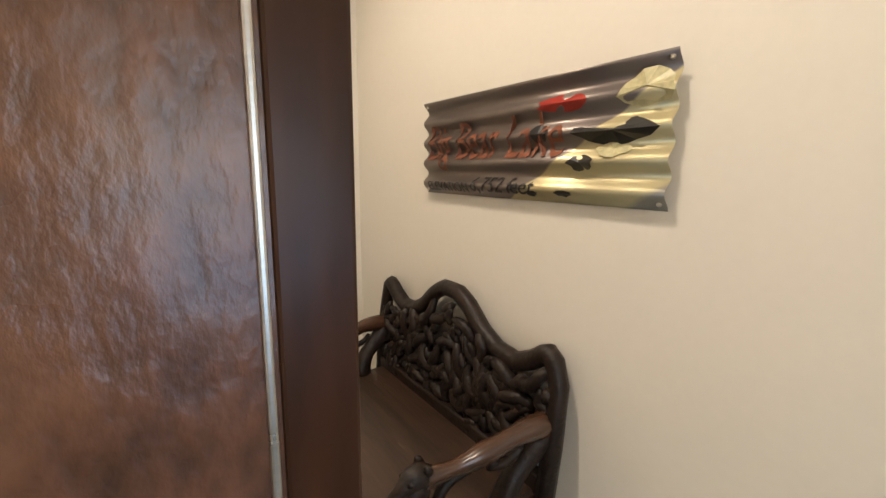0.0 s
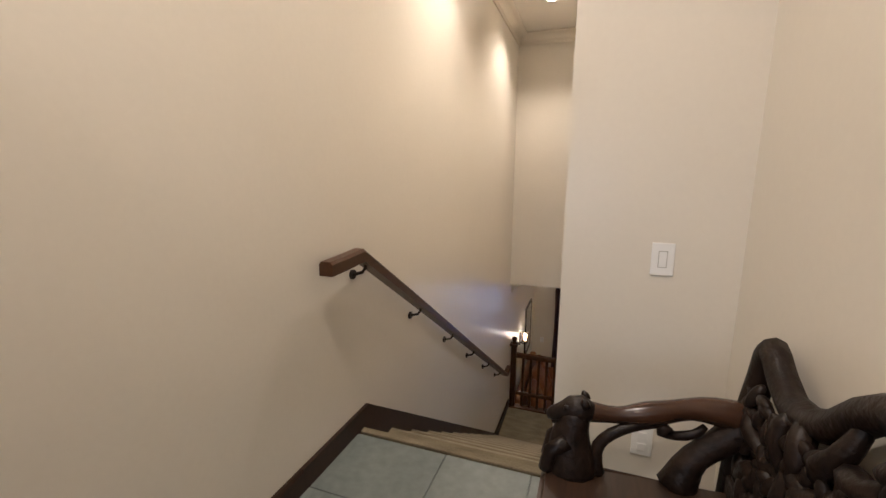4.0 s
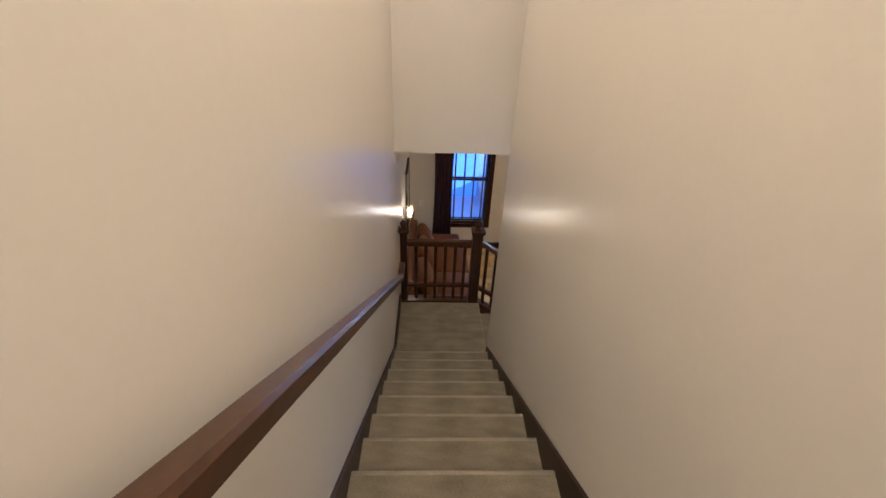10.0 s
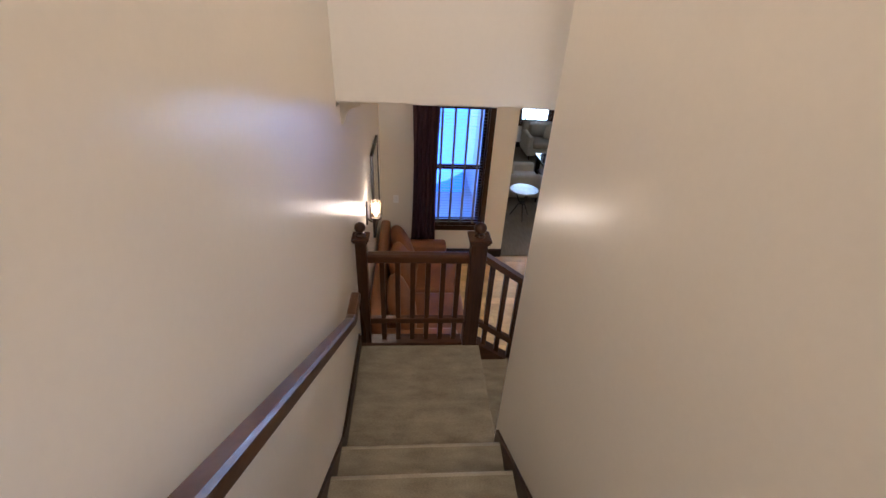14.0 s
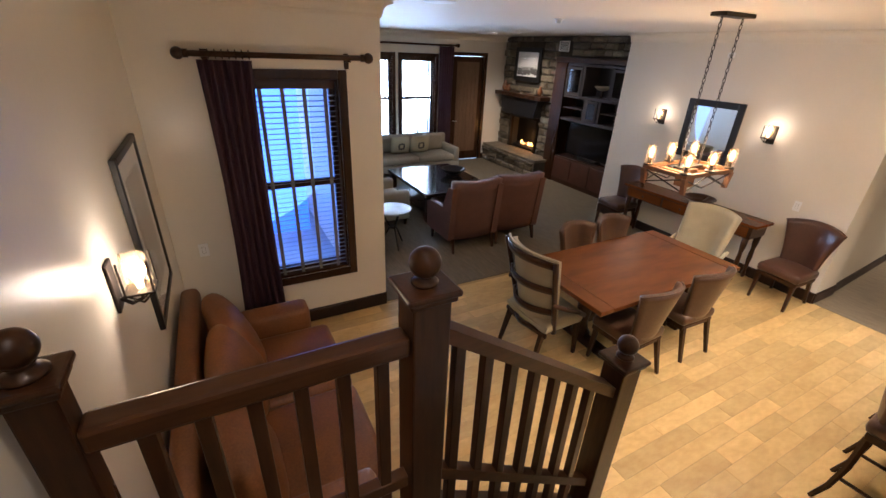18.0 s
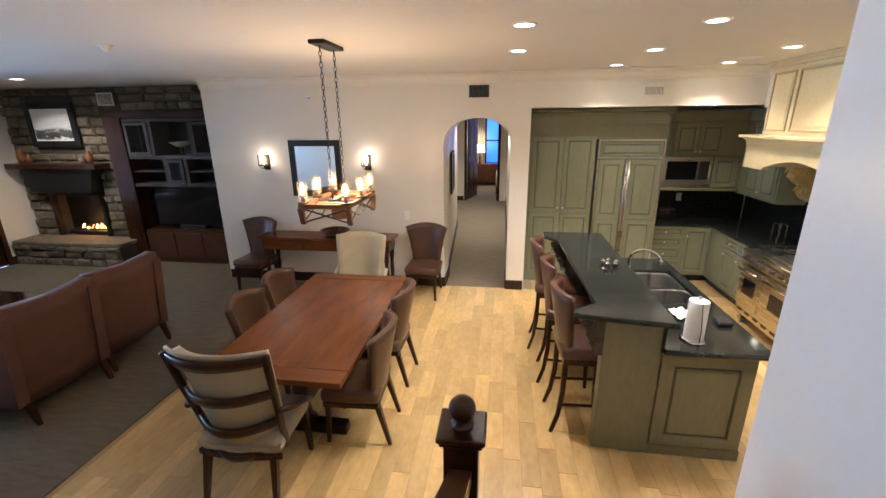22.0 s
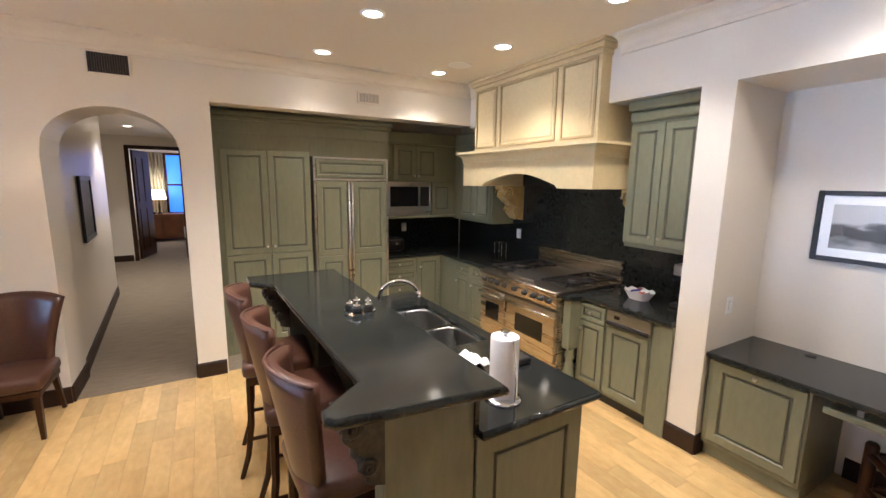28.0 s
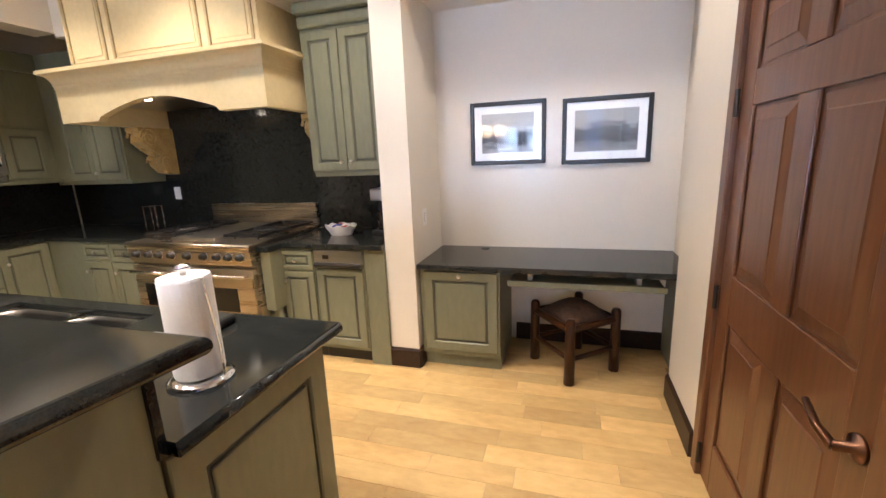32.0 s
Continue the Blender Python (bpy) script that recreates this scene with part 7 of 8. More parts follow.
def corbel(parent, x, y, z1, z0, d, w, mat, sy=1, name="corbel"):
    """A scrolled bracket under z1, standing out along y by d."""
    side = [(0, z1), (d, z1), (d * 1.0, z1 - 0.03), (d * 0.86, z1 - 0.05), (d * 0.92, z1 - (z1 - z0) * 0.3), (d * 0.7, z1 - (z1 - z0) * 0.45), (d * 0.42, z1 - (z1 - z0) * 0.6), (d * 0.5, z1 - (z1 - z0) * 0.78), (d * 0.3, z1 - (z1 - z0) * 0.95), (0, z0)]
    c = part(name, add_poly(bmesh.new(), [(y + sy * a, b) for a, b in side], "x", x - w / 2, x + w / 2), mat, parent)
    for s in (-1, 1):
        for k, (fa, fb, r) in enumerate(((0.72, 0.2, 0.26), (0.36, 0.72, 0.2))):
            pts = [(x + s * (w / 2 + 0.002), y + sy * (d * fa + d * r * (1 - i / 22) * math.cos(i * 0.6)), z1 - (z1 - z0) * fb + d * r * (1 - i / 22) * math.sin(i * 0.6)) for i in range(20)]
            part("scroll", tube(pts, 0.011, 5), mat, c, smooth=True)
    for k in range(9):
        q = k / 8
        bm = bmesh.new()
        bmesh.ops.create_icosphere(bm, subdivisions=1, radius=1, matrix=TL(x + (0.25 if k % 2 else -0.25) * w, y + sy * d * (0.95 - 0.65 * q), z1 - 0.05 - (z1 - z0 - 0.08) * q) @ Matrix.Diagonal((w * 0.3, 0.02, 0.026, 1)))
        part("acanthus_leaf", bm, mat, c, smooth=True)
    return c


corbel(hd, 5.19, 3.67, 1.82, 1.40, 0.34, 0.15, "gold_cream")
corbel(hd, 6.99, 3.67, 1.82, 1.40, 0.34, 0.15, "gold_cream")


# wall cupboards
def upper(label, x, y, z, boxes, doors, knobs, cornice=None, cornice_box=None):
    t = fixed("wall_cupboard", label, "cupboard", x, y, z)
    for b in boxes:
        part("body", box(*b), "green", t)
    for u0, u1, z0, z1, place, axis in doors:
        door_front(t, u0, u1, z0, z1, place, axis)
    for k in knobs:
        knob(t, *k)
    for b in (cornice_box or []):
        part("cornice", box(*b, 0.02), "green", t)
    part("light_rail", box(boxes[0][0], boxes[0][1], z - 0.03, boxes[0][3], boxes[0][4] - 0.01, z, 0.004) if len(boxes) else None, "green", t)
    return t


UYF = 4.16
upper("sage green wall cupboard with two doors beside the hood", 4.8, 3.9, 1.39, [(4.525, 3.67, 1.39, 5.10, UYF, 2.34)],
      [(4.53, 4.81, 1.40, 2.32, UYF, "y"), (4.815, 5.095, 1.40, 2.32, UYF, "y")], [(4.775, UYF + 0.02, 1.46, "+y"), (4.85, UYF + 0.02, 1.46, "+y")],
      cornice_box=[(4.525, 3.67, 2.34, 5.11, UYF + 0.03, 2.42), (4.525, 3.67, 2.42, 5.11, UYF + 0.07, 2.498)])
upper("sage green corner wall cupboard beside the hood", 7.5, 3.9, 1.37, [(7.10, 3.67, 1.37, 8.05, 4.02, 2.34)],
      [(7.12, 7.48, 1.38, 2.32, 4.02, "y"), (7.485, 7.84, 1.38, 2.32, 4.02, "y")], [(7.45, 4.04, 1.44, "+y")],
      cornice_box=[(7.10, 3.67, 2.34, 8.42, 4.05, 2.498)])
upper("sage green wall cupboard above the microwave", 8.2, 4.599, 1.86, [(8, 3.901, 1.86, 8.44, 5.235, 2.34)],
      [(4.307, 4.641, 1.88, 2.32, 8, "x"), (4.646, 4.964, 1.88, 2.32, 8, "x")], [(7.98, 4.672, 1.93, "-x"), (7.98, 4.61, 1.93, "-x")],
      cornice_box=[(7.94, 3.932, 2.34, 8.44, 5.235, 2.498)])
mcab = fixed("wall_cupboard", "sage green cupboard side with a shelf below the microwave", "cupboard", 8.2, 4.391, 1.38)
part("body", box(8, 3.901, 1.40, 8.44, 4.412, 1.859), "green", mcab)
door_front(mcab, 4.078, 4.401, 1.42, 1.85, 8, "x")
part("shelf", box(7.96, 3.901, 1.37, 8.44, 5.235, 1.40, 0.004), "green", mcab)
mw = fixed("microwave", "built-in steel microwave with a dark window", "microwave", 8.2, 4.735, 1.40)
part("case", box(7.99, 4.422, 1.402, 8.42, 5.079, 1.855, 0.004), "steel", mw)
part("trim", box(7.965, 4.417, 1.46, 7.99, 5.084, 1.85, 0.004), "steel", mw)
part("window", box(7.957, 4.62, 1.53, 7.966, 5.026, 1.79, 0.003), "black_glass", mw)
part("control_panel", box(7.957, 4.453, 1.53, 7.966, 4.589, 1.79, 0.003), "black", mw)
part("handle", tube([(7.935, 4.464, 1.55), (7.935, 4.464, 1.77)], 0.01, 8), "chrome", mw)

# island
M["corbel_wood"] = surface("dark_glazed_carving", (0.075, 0.066, 0.046), (0.022, 0.019, 0.013), 0.5, scale=25, fine=60, bump=0.4)


def slab(pts, z0, z1, r):
    """A stone slab with a rounded rim, for any outline given as pairs."""
    n = len(pts)
    out = sum(pts[i][0] * pts[(i + 1) % n][1] - pts[(i + 1) % n][0] * pts[i][1] for i in range(n))
    pts = [Vector(p) for p in (pts if out > 0 else pts[::-1])]

    def inset(d):
        res = []
        for i in range(n):
            a, b = (pts[i] - pts[i - 1]).normalized(), (pts[(i + 1) % n] - pts[i]).normalized()
            na, nb = Vector((-a.y, a.x)), Vector((-b.y, b.x))
            m = (na + nb) / max(0.3, 1 + na.dot(nb))
            res.append(pts[i] + m * d)
        return res

    bm = bmesh.new()
    rings = []
    for k in range(9):
        t = math.pi * k / 8
        h = (z1 - z0) / 2
        rings.append([bm.verts.new((p.x, p.y, (z0 + z1) / 2 - h * math.cos(t))) for p in inset(r * (1 - math.sin(t)))])
    for a, b in zip(rings, rings[1:]):
        for i in range(n):
            bm.faces.new((a[i], a[(i + 1) % n], b[(i + 1) % n], b[i]))
    for ring, flip in ((rings[0], True), (rings[-1], False)):
        f = bm.faces.new(ring[::-1] if flip else ring)
        bmesh.ops.triangulate(bm, faces=[f])
    return bm


isl = fixed("kitchen_island", "sage green kitchen island with a raised black granite bar", "island", 5.1, 6.15, 0)
bm = box(4.17, 5.66, 0.02, 6.08, 6.28, 0.60)
for a in ((4.17, 5.66, 4.89, 6.28), (5.74, 5.66, 6.08, 6.28), (4.89, 6.06, 5.74, 6.28)):
    add_box(bm, a[0], a[1], 0.60, a[2], a[3], 0.855)
part("body", bm, "green", isl)
part("bar_wall", box(4.165, 6.28, 0.02, 6.08, 6.45, 1.115), "green", isl)
for x0, x1 in ((4.165, 4.25), (5.99, 6.08)):
    part("end_block", box(x0, 6.45, 0.02, x1, 6.66, 1.115), "green", isl)
part("end_panel", box(4.152, 6.275, 0.02, 4.166, 6.66, 1.114, 0.003), "green", isl)
door_front(isl, 5.66, 6.265, 0.10, 0.845, 4.165, "x", "end_door", fr=0.09)
part("plinth", box(4.158, 5.64, 0.0, 6.09, 6.47, 0.09, 0.006), "green", isl)
for k in range(4):
    x0 = 4.2 + k * 0.465
    bm = bmesh.new()
    add_box(bm, x0, 5.645, 0.12, x0 + 0.45, 5.66, 0.84, 0.006)
    part("door", bm, "green", isl)
# knee panel painted near-black to hold the shade below the bar top
part("knee_panel", box(4.252, 6.452, 0.09, 5.988, 6.465, 1.11, 0.003), "bar_shade_black", isl, "panel painted black for the shade under the bar")
bm = bmesh.new()
S0, S1, SY0, SY1 = 4.90, 5.73, 5.67, 6.05
for a in ((4.115, 5.595, S0, 6.262), (S1, 5.595, 6.12, 6.262), (S0, 5.595, S1, SY0), (S0, SY1, S1, 6.262)):
    add_box(bm, a[0], a[1], 0.858, a[2], a[3], 0.895)
bmesh.ops.remove_doubles(bm, verts=bm.verts, dist=1e-5)
part("counter_top", bm, "granite", isl, "polished black granite top")
for pts in ([(4.115, 5.595, 0.8765), (4.115, 6.262, 0.8765)], [(4.115, 5.595, 0.8765), (6.12, 5.595, 0.8765)]):
    part("counter_edge", tube(pts, 0.0186, 10), "granite", isl, smooth=True)
part("riser", box(4.14, 6.262, 0.858, 6.12, 6.282, 1.117), "granite", isl)
bar = [(3.965, 6.262), (6.20, 6.262), (6.20, 6.915), (6.0, 6.915), (5.84, 6.775), (4.26, 6.72), (4.13, 6.88), (4.075, 6.885), (4.045, 6.86)]
bm = slab(bar, 1.118, 1.157, 0.014)
part("bar_top", bm, "granite", isl, "polished black granite bar top")
c = corbel(isl, 0, 0, 1.115, 0.80, 0.165, 0.09, "corbel_wood")
c.matrix_basis = TL(4.19, 6.66, 0)
c2 = corbel(isl, 0, 0, 1.115, 0.80, 0.165, 0.09, "corbel_wood")
c2.matrix_basis = TL(6.0, 6.66, 0)
for ob in (c, c2):
    ob.matrix_parent_inverse = isl.matrix_basis.inverted()

sk = fixed("kitchen_sink", "steel double bowl undermount sink in black granite", "sink", 5.3, 5.9, 0.7)
for x0, x1 in ((S0 + 0.015, 5.27), (5.30, S1 - 0.015)):
    def bowl(u, v, x0=x0, x1=x1):
        a = u * 2 * math.pi
        c, s = math.cos(a), math.sin(a)
        k = (abs(c) ** 5 + abs(s) ** 5) ** -0.2
        q = 1 - 0.18 * v ** 3 if v < 0.999 else 0.0
        return ((x0 + x1) / 2 + (x1 - x0) / 2 * k * c * q, (SY0 + SY1) / 2 + (SY1 - SY0 - 0.03) / 2 * k * s * q, 0.872 - 0.19 * min(1, v * 1.1))
    part("bowl", shell(bowl, 36, 10, 0.003), "sink_steel", sk, smooth=True)
bm = bmesh.new()
for a in ((S0, SY0, S0 + 0.016, SY1), (S1 - 0.016, SY0, S1, SY1), (S0, SY0, S1, SY0 + 0.016), (S0, SY1 - 0.016, S1, SY1), (5.268, SY0, 5.302, SY1)):
    add_box(bm, a[0], a[1], 0.866, a[2], a[3], 0.874)
part("rim", bm, "chrome", sk)
fc = fixed("faucet", "tall arched chrome kitchen faucet with a side lever", "faucet", 5.60, 6.11, 0.895)
part("base", turned([(0.03, 0.895), (0.028, 0.905), (0.02, 0.92), (0.018, 0.98)], 5.60, 6.11, 18), "chrome", fc, smooth=True)
part("spout", add_tube(bmesh.new(), [(5.60, 6.11, 0.96), (5.60, 6.11, 1.04)] + [(5.60 - 0.06 * (1 - math.cos(a)), 6.11 - 0.13 * (1 - math.cos(a)), 1.04 + 0.125 * math.sin(a)) for a in np.linspace(0.2, 2.85, 14)], 0.0145, 12), "chrome", fc, smooth=True)
part("nozzle", tube([(5.484, 5.857, 1.085), (5.482, 5.852, 1.045)], [0.017, 0.015], 12), "chrome", fc, smooth=True)
part("lever", tube([(5.64, 6.12, 0.93), (5.72, 6.125, 0.95), (5.77, 6.13, 0.975)], 0.008, 8), "chrome", fc)
sp = fixed("soap_pump", "small chrome soap pump beside the faucet", "soap dispenser", 5.85, 6.18, 0.895)
part("pump", add_tube(turned([(0.018, 0.895), (0.016, 0.92), (0.008, 0.93), (0.008, 0.975)], 5.85, 6.18, 12), [(5.85, 6.18, 0.975), (5.82, 6.14, 0.98)], 0.006, 6), "chrome", sp)

pt = fixed("paper_towel_holder", "paper towel roll on a chrome counter stand", "paper towels", 4.285, 6.03, 0.895)
part("base", turned([(0.085, 0.895), (0.085, 0.902), (0.07, 0.912), (0.02, 0.915)], 4.285, 6.03, 28), "chrome", pt, smooth=True)
part("roll", turned([(0.02, 0.918), (0.062, 0.918), (0.064, 0.925), (0.064, 1.185), (0.062, 1.192), (0.02, 1.192)], 4.285, 6.03, 36), "paper", pt, smooth=False)
part("stem", turned([(0.008, 1.192), (0.008, 1.205), (0.02, 1.21), (0.018, 1.22), (0.005, 1.224)], 4.285, 6.03, 14), "chrome", pt, smooth=True)
part("arm", tube([(4.215, 6.02, 0.91), (4.213, 6.02, 1.0), (4.216, 6.035, 1.15), (4.22, 6.035, 1.19)], 0.004, 6), "chrome", pt)
cl = fixed("dish_cloth", "crumpled white paper towel beside the sink", "cloth", 4.66, 5.96, 0.895)
rng = random.Random(3)
part("cloth", shell(lambda u, v: (4.57 + 0.18 * u, 5.89 + 0.14 * v, 0.905 + 0.03 * abs(math.sin(u * 7 + v * 3)) * abs(math.cos(v * 6 - u * 2))), 14, 14, 0.003), "paper", cl, smooth=True)
sb = fixed("sponge_tray", "small black tray beside the paper towels", "tray", 4.56, 5.71, 0.895)
part("tray", box(4.50, 5.66, 0.896, 4.62, 5.76, 0.93, 0.012), "black", sb)

cd = fixed("spice_caddy", "chrome and dark glass spice caddy on the bar", "caddy", 5.04, 6.44, 1.157)
part("rack", turned([(0.085, 1.158), (0.085, 1.165), (0.07, 1.168)], 5.04, 6.44, 24), "chrome", cd)
for k in range(5):
    a = k * 2 * math.pi / 5
    x, y = 5.04 + 0.055 * math.cos(a), 6.44 + 0.055 * math.sin(a)
    j = part("jar", turned([(0.026, 1.168), (0.029, 1.174), (0.029, 1.192), (0.022, 1.197)], x, y, 12), "black", cd)
    part("lid", turned([(0.023, 1.197), (0.02, 1.207), (0.005, 1.211), (0.007, 1.22)], x, y, 12), "chrome", j, smooth=True)


def bar_stool(label, m):
    """A leather bar stool that faces -y (towards the bar)."""
    t = base("bar_stool", label, "bar stool", m, "leather bar stools")
    part("seat", box(-0.22, -0.22, 0.66, 0.22, 0.20, 0.76, 0.035), "leather_red", t, smooth=True)
    part("seat_frame", box(-0.2, -0.2, 0.61, 0.2, 0.18, 0.665, 0.006), "dark_wood", t)

    def fn(u, v):
        s = (u - 0.5) * 2
        w = 0.19 + 0.04 * v
        return (s * w, 0.19 + 0.09 * v - 0.11 * s * s * (0.35 + 0.65 * v), 0.68 + 0.50 * v - 0.02 * s * s * v)

    part("backrest", shell(fn, 16, 10, 0.045), "leather_red", t, smooth=True)
    part("piping", add_tube(bmesh.new(), [Vector(fn(u, 1.0)) + Vector((0, -0.006, 0.004)) for u in np.linspace(0, 1, 17)], 0.008, 6), "leather_red", t, smooth=True)
    for sx in (-1, 1):
        part("leg", add_taper(bmesh.new(), sx * 0.17, -0.17, 0, 0.63, 0.028, 0.042, sx * 0.015, -0.02), "dark_wood", t)
        part("leg", add_tube(bmesh.new(), [(sx * 0.17, 0.16, 0.64), (sx * 0.172, 0.165, 0.35), (sx * 0.178, 0.19, 0.15), (sx * 0.185, 0.235, 0.0)], [0.024, 0.022, 0.019, 0.016], 6), "dark_wood", t)
        part("side_stretcher", tube([(sx * 0.178, -0.175, 0.25), (sx * 0.178, 0.17, 0.25)], 0.012, 6), "dark_wood", t)
    part("footrest", box(-0.17, -0.195, 0.19, 0.17, -0.165, 0.22, 0.006), "dark_wood", t)
    return t


for x, y, rz in ((4.50, 6.72, 3), (5.12, 6.75, -4), (5.72, 6.80, -6)):
    bar_stool("oxblood leather bar stool pulled up to the granite bar", TL(x, y, 0) @ RZ(rz))

# desk niche
dk = fixed("desk", "built-in sage green desk with a black granite top", "desk", 3.5, 3.95, 0)
part("desktop", box(2.605, 3.652, 0.722, 4.305, 4.285, 0.76, 0.01), "granite", dk)
part("grommet", turned([(0.03, 0.7605), (0.03, 0.764), (0.02, 0.765)], 3.93, 3.74, 16), "black", dk)
part("cabinet", box(3.74, 3.66, 0.10, 4.295, 4.24, 0.72, 0.003), "green", dk)
part("toe_kick", box(3.74, 3.66, 0.0, 4.295, 4.20, 0.10), "green", dk)
d = door_front(dk, 3.755, 4.262, 0.14, 0.71, 4.24, "y", fr=0.065)
knob(d, 4.01, 4.26, 0.685, "+y")
part("side_panel", box(2.61, 3.66, 0.0, 2.64, 4.24, 0.72, 0.003), "green", dk)
part("back_panel", box(2.64, 3.656, 0.14, 3.74, 3.662, 0.7), "wall", dk)
part("keyboard_tray", box(2.76, 3.80, 0.635, 3.68, 4.23, 0.66, 0.01), "green", dk)
part("tray_front", box(2.75, 4.225, 0.625, 3.69, 4.25, 0.665, 0.008), "green", dk)
for x in (2.9, 3.55):
    part("tray_runner", box(x - 0.015, 3.8, 0.66, x + 0.015, 4.2, 0.722), "steel", dk)
so = base("wooden_stool", "rustic dark wooden stool with a worn hide seat under the desk", "stool", TL(3.25, 4.0, 0))
M["hide"] = surface("worn_hide", (0.11, 0.06, 0.038), (0.03, 0.018, 0.013), 0.6, scale=9, fine=40, bump=0.4)
POSTS = [(0.28, -0.03), (0.04, 0.29), (-0.25, 0.04), (-0.02, -0.26)]


def saddle(u, v):
    """A hide slung between the four posts, domed in the middle."""
    p = [Vector(q) * 0.93 for q in POSTS]
    a, b = p[0].lerp(p[1], u), p[3].lerp(p[2], u)
    q = b.lerp(a, v)
    return (q.x, q.y, 0.385 + 0.10 * math.sin(u * math.pi) ** 0.7 * math.sin(v * math.pi) ** 0.7)


part("seat", shell(saddle, 14, 14, 0.03), "hide", so, smooth=True)
for x, y in POSTS:
    part("leg", turned([(0.034, 0), (0.032, 0.2), (0.031, 0.43), (0.022, 0.445)], x, y, 12), "dark_wood", so, smooth=True)
for a, b in zip(POSTS, POSTS[1:] + POSTS[:1]):
    part("rung", tube([(a[0], a[1], 0.17), (b[0], b[1], 0.17)], 0.016, 8), "dark_wood", so)
    part("seat_rail", tube([(a[0], a[1], 0.37), (b[0], b[1], 0.37)], 0.024, 8), "dark_wood", so)

# closet door in the wall below the stairs
def raised_panel(y0, y1, z0, z1, slope=0.04):
    """A door panel whose field stands proud of broad sloping edges."""
    bm = bmesh.new()
    rings = []
    for d, x in ((0, DX), (0, DX + 0.002), (slope, DX + 0.011), (slope + 0.004, DX + 0.014)):
        rings.append([bm.verts.new(p) for p in ((x, y0 + d, z0 + d), (x, y1 - d, z0 + d), (x, y1 - d, z1 - d), (x, y0 + d, z1 - d))])
    for p, q in zip(rings, rings[1:]):
        for k in range(4):
            bm.faces.new((p[k], p[(k + 1) % 4], q[(k + 1) % 4], q[k]))
    bm.faces.new(rings[-1])
    bm.faces.new(rings[0][::-1])
    return bm


M["bronze"] = surface("oiled_bronze", (0.20, 0.10, 0.055), (0.10, 0.05, 0.03), 0.3, metal=1.0, bump=0.03)
cdoor = fixed("door_3", "red-brown six panel wooden door with a lever handle", "door", 2.72, 5.43, 0, kind="structure")
DX = 2.705
part("leaf", box(DX - 0.04, 4.96, 0.012, DX, 5.91, 2.06, 0.003), "door_wood", cdoor)
bm = bmesh.new()
for y0, y1, z0, z1 in ((4.96, 5.07, 0.012, 2.06), (5.80, 5.91, 0.012, 2.06), (5.385, 5.485, 1.72, 1.93), (5.385, 5.485, 0.98, 1.60), (5.385, 5.485, 0.24, 0.79), (5.07, 5.80, 1.93, 2.06), (5.07, 5.80, 1.60, 1.72), (5.07, 5.80, 0.79, 0.98), (5.07, 5.80, 0.012, 0.24)):
    add_box(bm, DX, y0, z0, DX + 0.012, y1, z1, 0.004)
part("stiles_and_rails", bm, "door_wood", cdoor)
for y0, y1 in ((5.07, 5.385), (5.485, 5.80)):
    for z0, z1 in ((1.72, 1.93), (0.98, 1.60), (0.24, 0.79)):
        part("panel", raised_panel(y0 + 0.012, y1 - 0.012, z0 + 0.012, z1 - 0.012), "door_wood", cdoor)
bm = bmesh.new()
for y0, y1, z0, z1 in ((4.885, 4.955, 0, 2.13), (5.915, 5.985, 0, 2.13), (4.955, 5.915, 2.065, 2.13)):
    add_box(bm, 2.62, y0, z0, 2.738, y1, z1, 0.006)
part("door_frame", bm, "door_wood", cdoor)
for z in (0.12, 0.86, 1.62):
    part("hinge", tube([(2.73, 4.957, z - 0.05), (2.73, 4.957, z + 0.05)], 0.009, 8), "iron", cdoor)
h = part("door_handle", turned([(0.032, 0), (0.032, 0.008), (0.012, 0.014), (0.012, 0.05)], 0, 0, 18), "bronze", cdoor, smooth=True)
h.matrix_basis = TL(DX + 0.012, 5.855, 0.83) @ Matrix.Rotation(math.pi / 2, 4, "Y")
part("lever", tube([(DX + 0.06, 5.855, 0.83), (DX + 0.065, 5.80, 0.84), (DX + 0.06, 5.735, 0.868)], [0.012, 0.010, 0.008], 8), "bronze", cdoor, smooth=True)

# small things on the counters
bs = fixed("snack_basket", "white paper basket with wrapped snacks on the counter", "basket", 5.02, 4.0, 0.9)
part("basket", shell(lambda u, v: (5.02 + (0.085 + 0.045 * v) * math.cos(u * 6.2832), 4.0 + (0.06 + 0.035 * v) * math.sin(u * 6.2832), 0.903 + 0.075 * v + 0.008 * math.sin(u * 50) * v), 40, 3, 0.004), "paper", bs)
M["wrap_red"] = surface("red_wrapper", (0.5, 0.06, 0.05), rough=0.3)
M["wrap_blue"] = surface("blue_wrapper", (0.08, 0.10, 0.4), rough=0.3)
for k in range(10):
    a = k * 0.63
    p = part("wrapped_snack", box(-0.035, -0.02, -0.008, 0.035, 0.02, 0.008, 0.006), ("wrap_red", "paper", "wrap_blue", "paper")[k % 4], bs)
    p.matrix_basis = TL(5.02 + 0.05 * math.cos(a), 4.0 + 0.035 * math.sin(a), 0.955 + 0.012 * (k % 3)) @ RZ(a * 57) @ RX_(25)
cm = fixed("coffee_maker", "black coffee maker with a glass pot on the counter", "coffee maker", 4.68, 3.86, 0.9)
part("base", box(4.59, 3.76, 0.901, 4.77, 3.98, 0.935, 0.01), "black", cm)
part("tower", box(4.59, 3.76, 0.935, 4.77, 3.84, 1.20, 0.01), "black", cm)
part("head", box(4.59, 3.76, 1.16, 4.77, 3.97, 1.25, 0.012), "steel", cm)
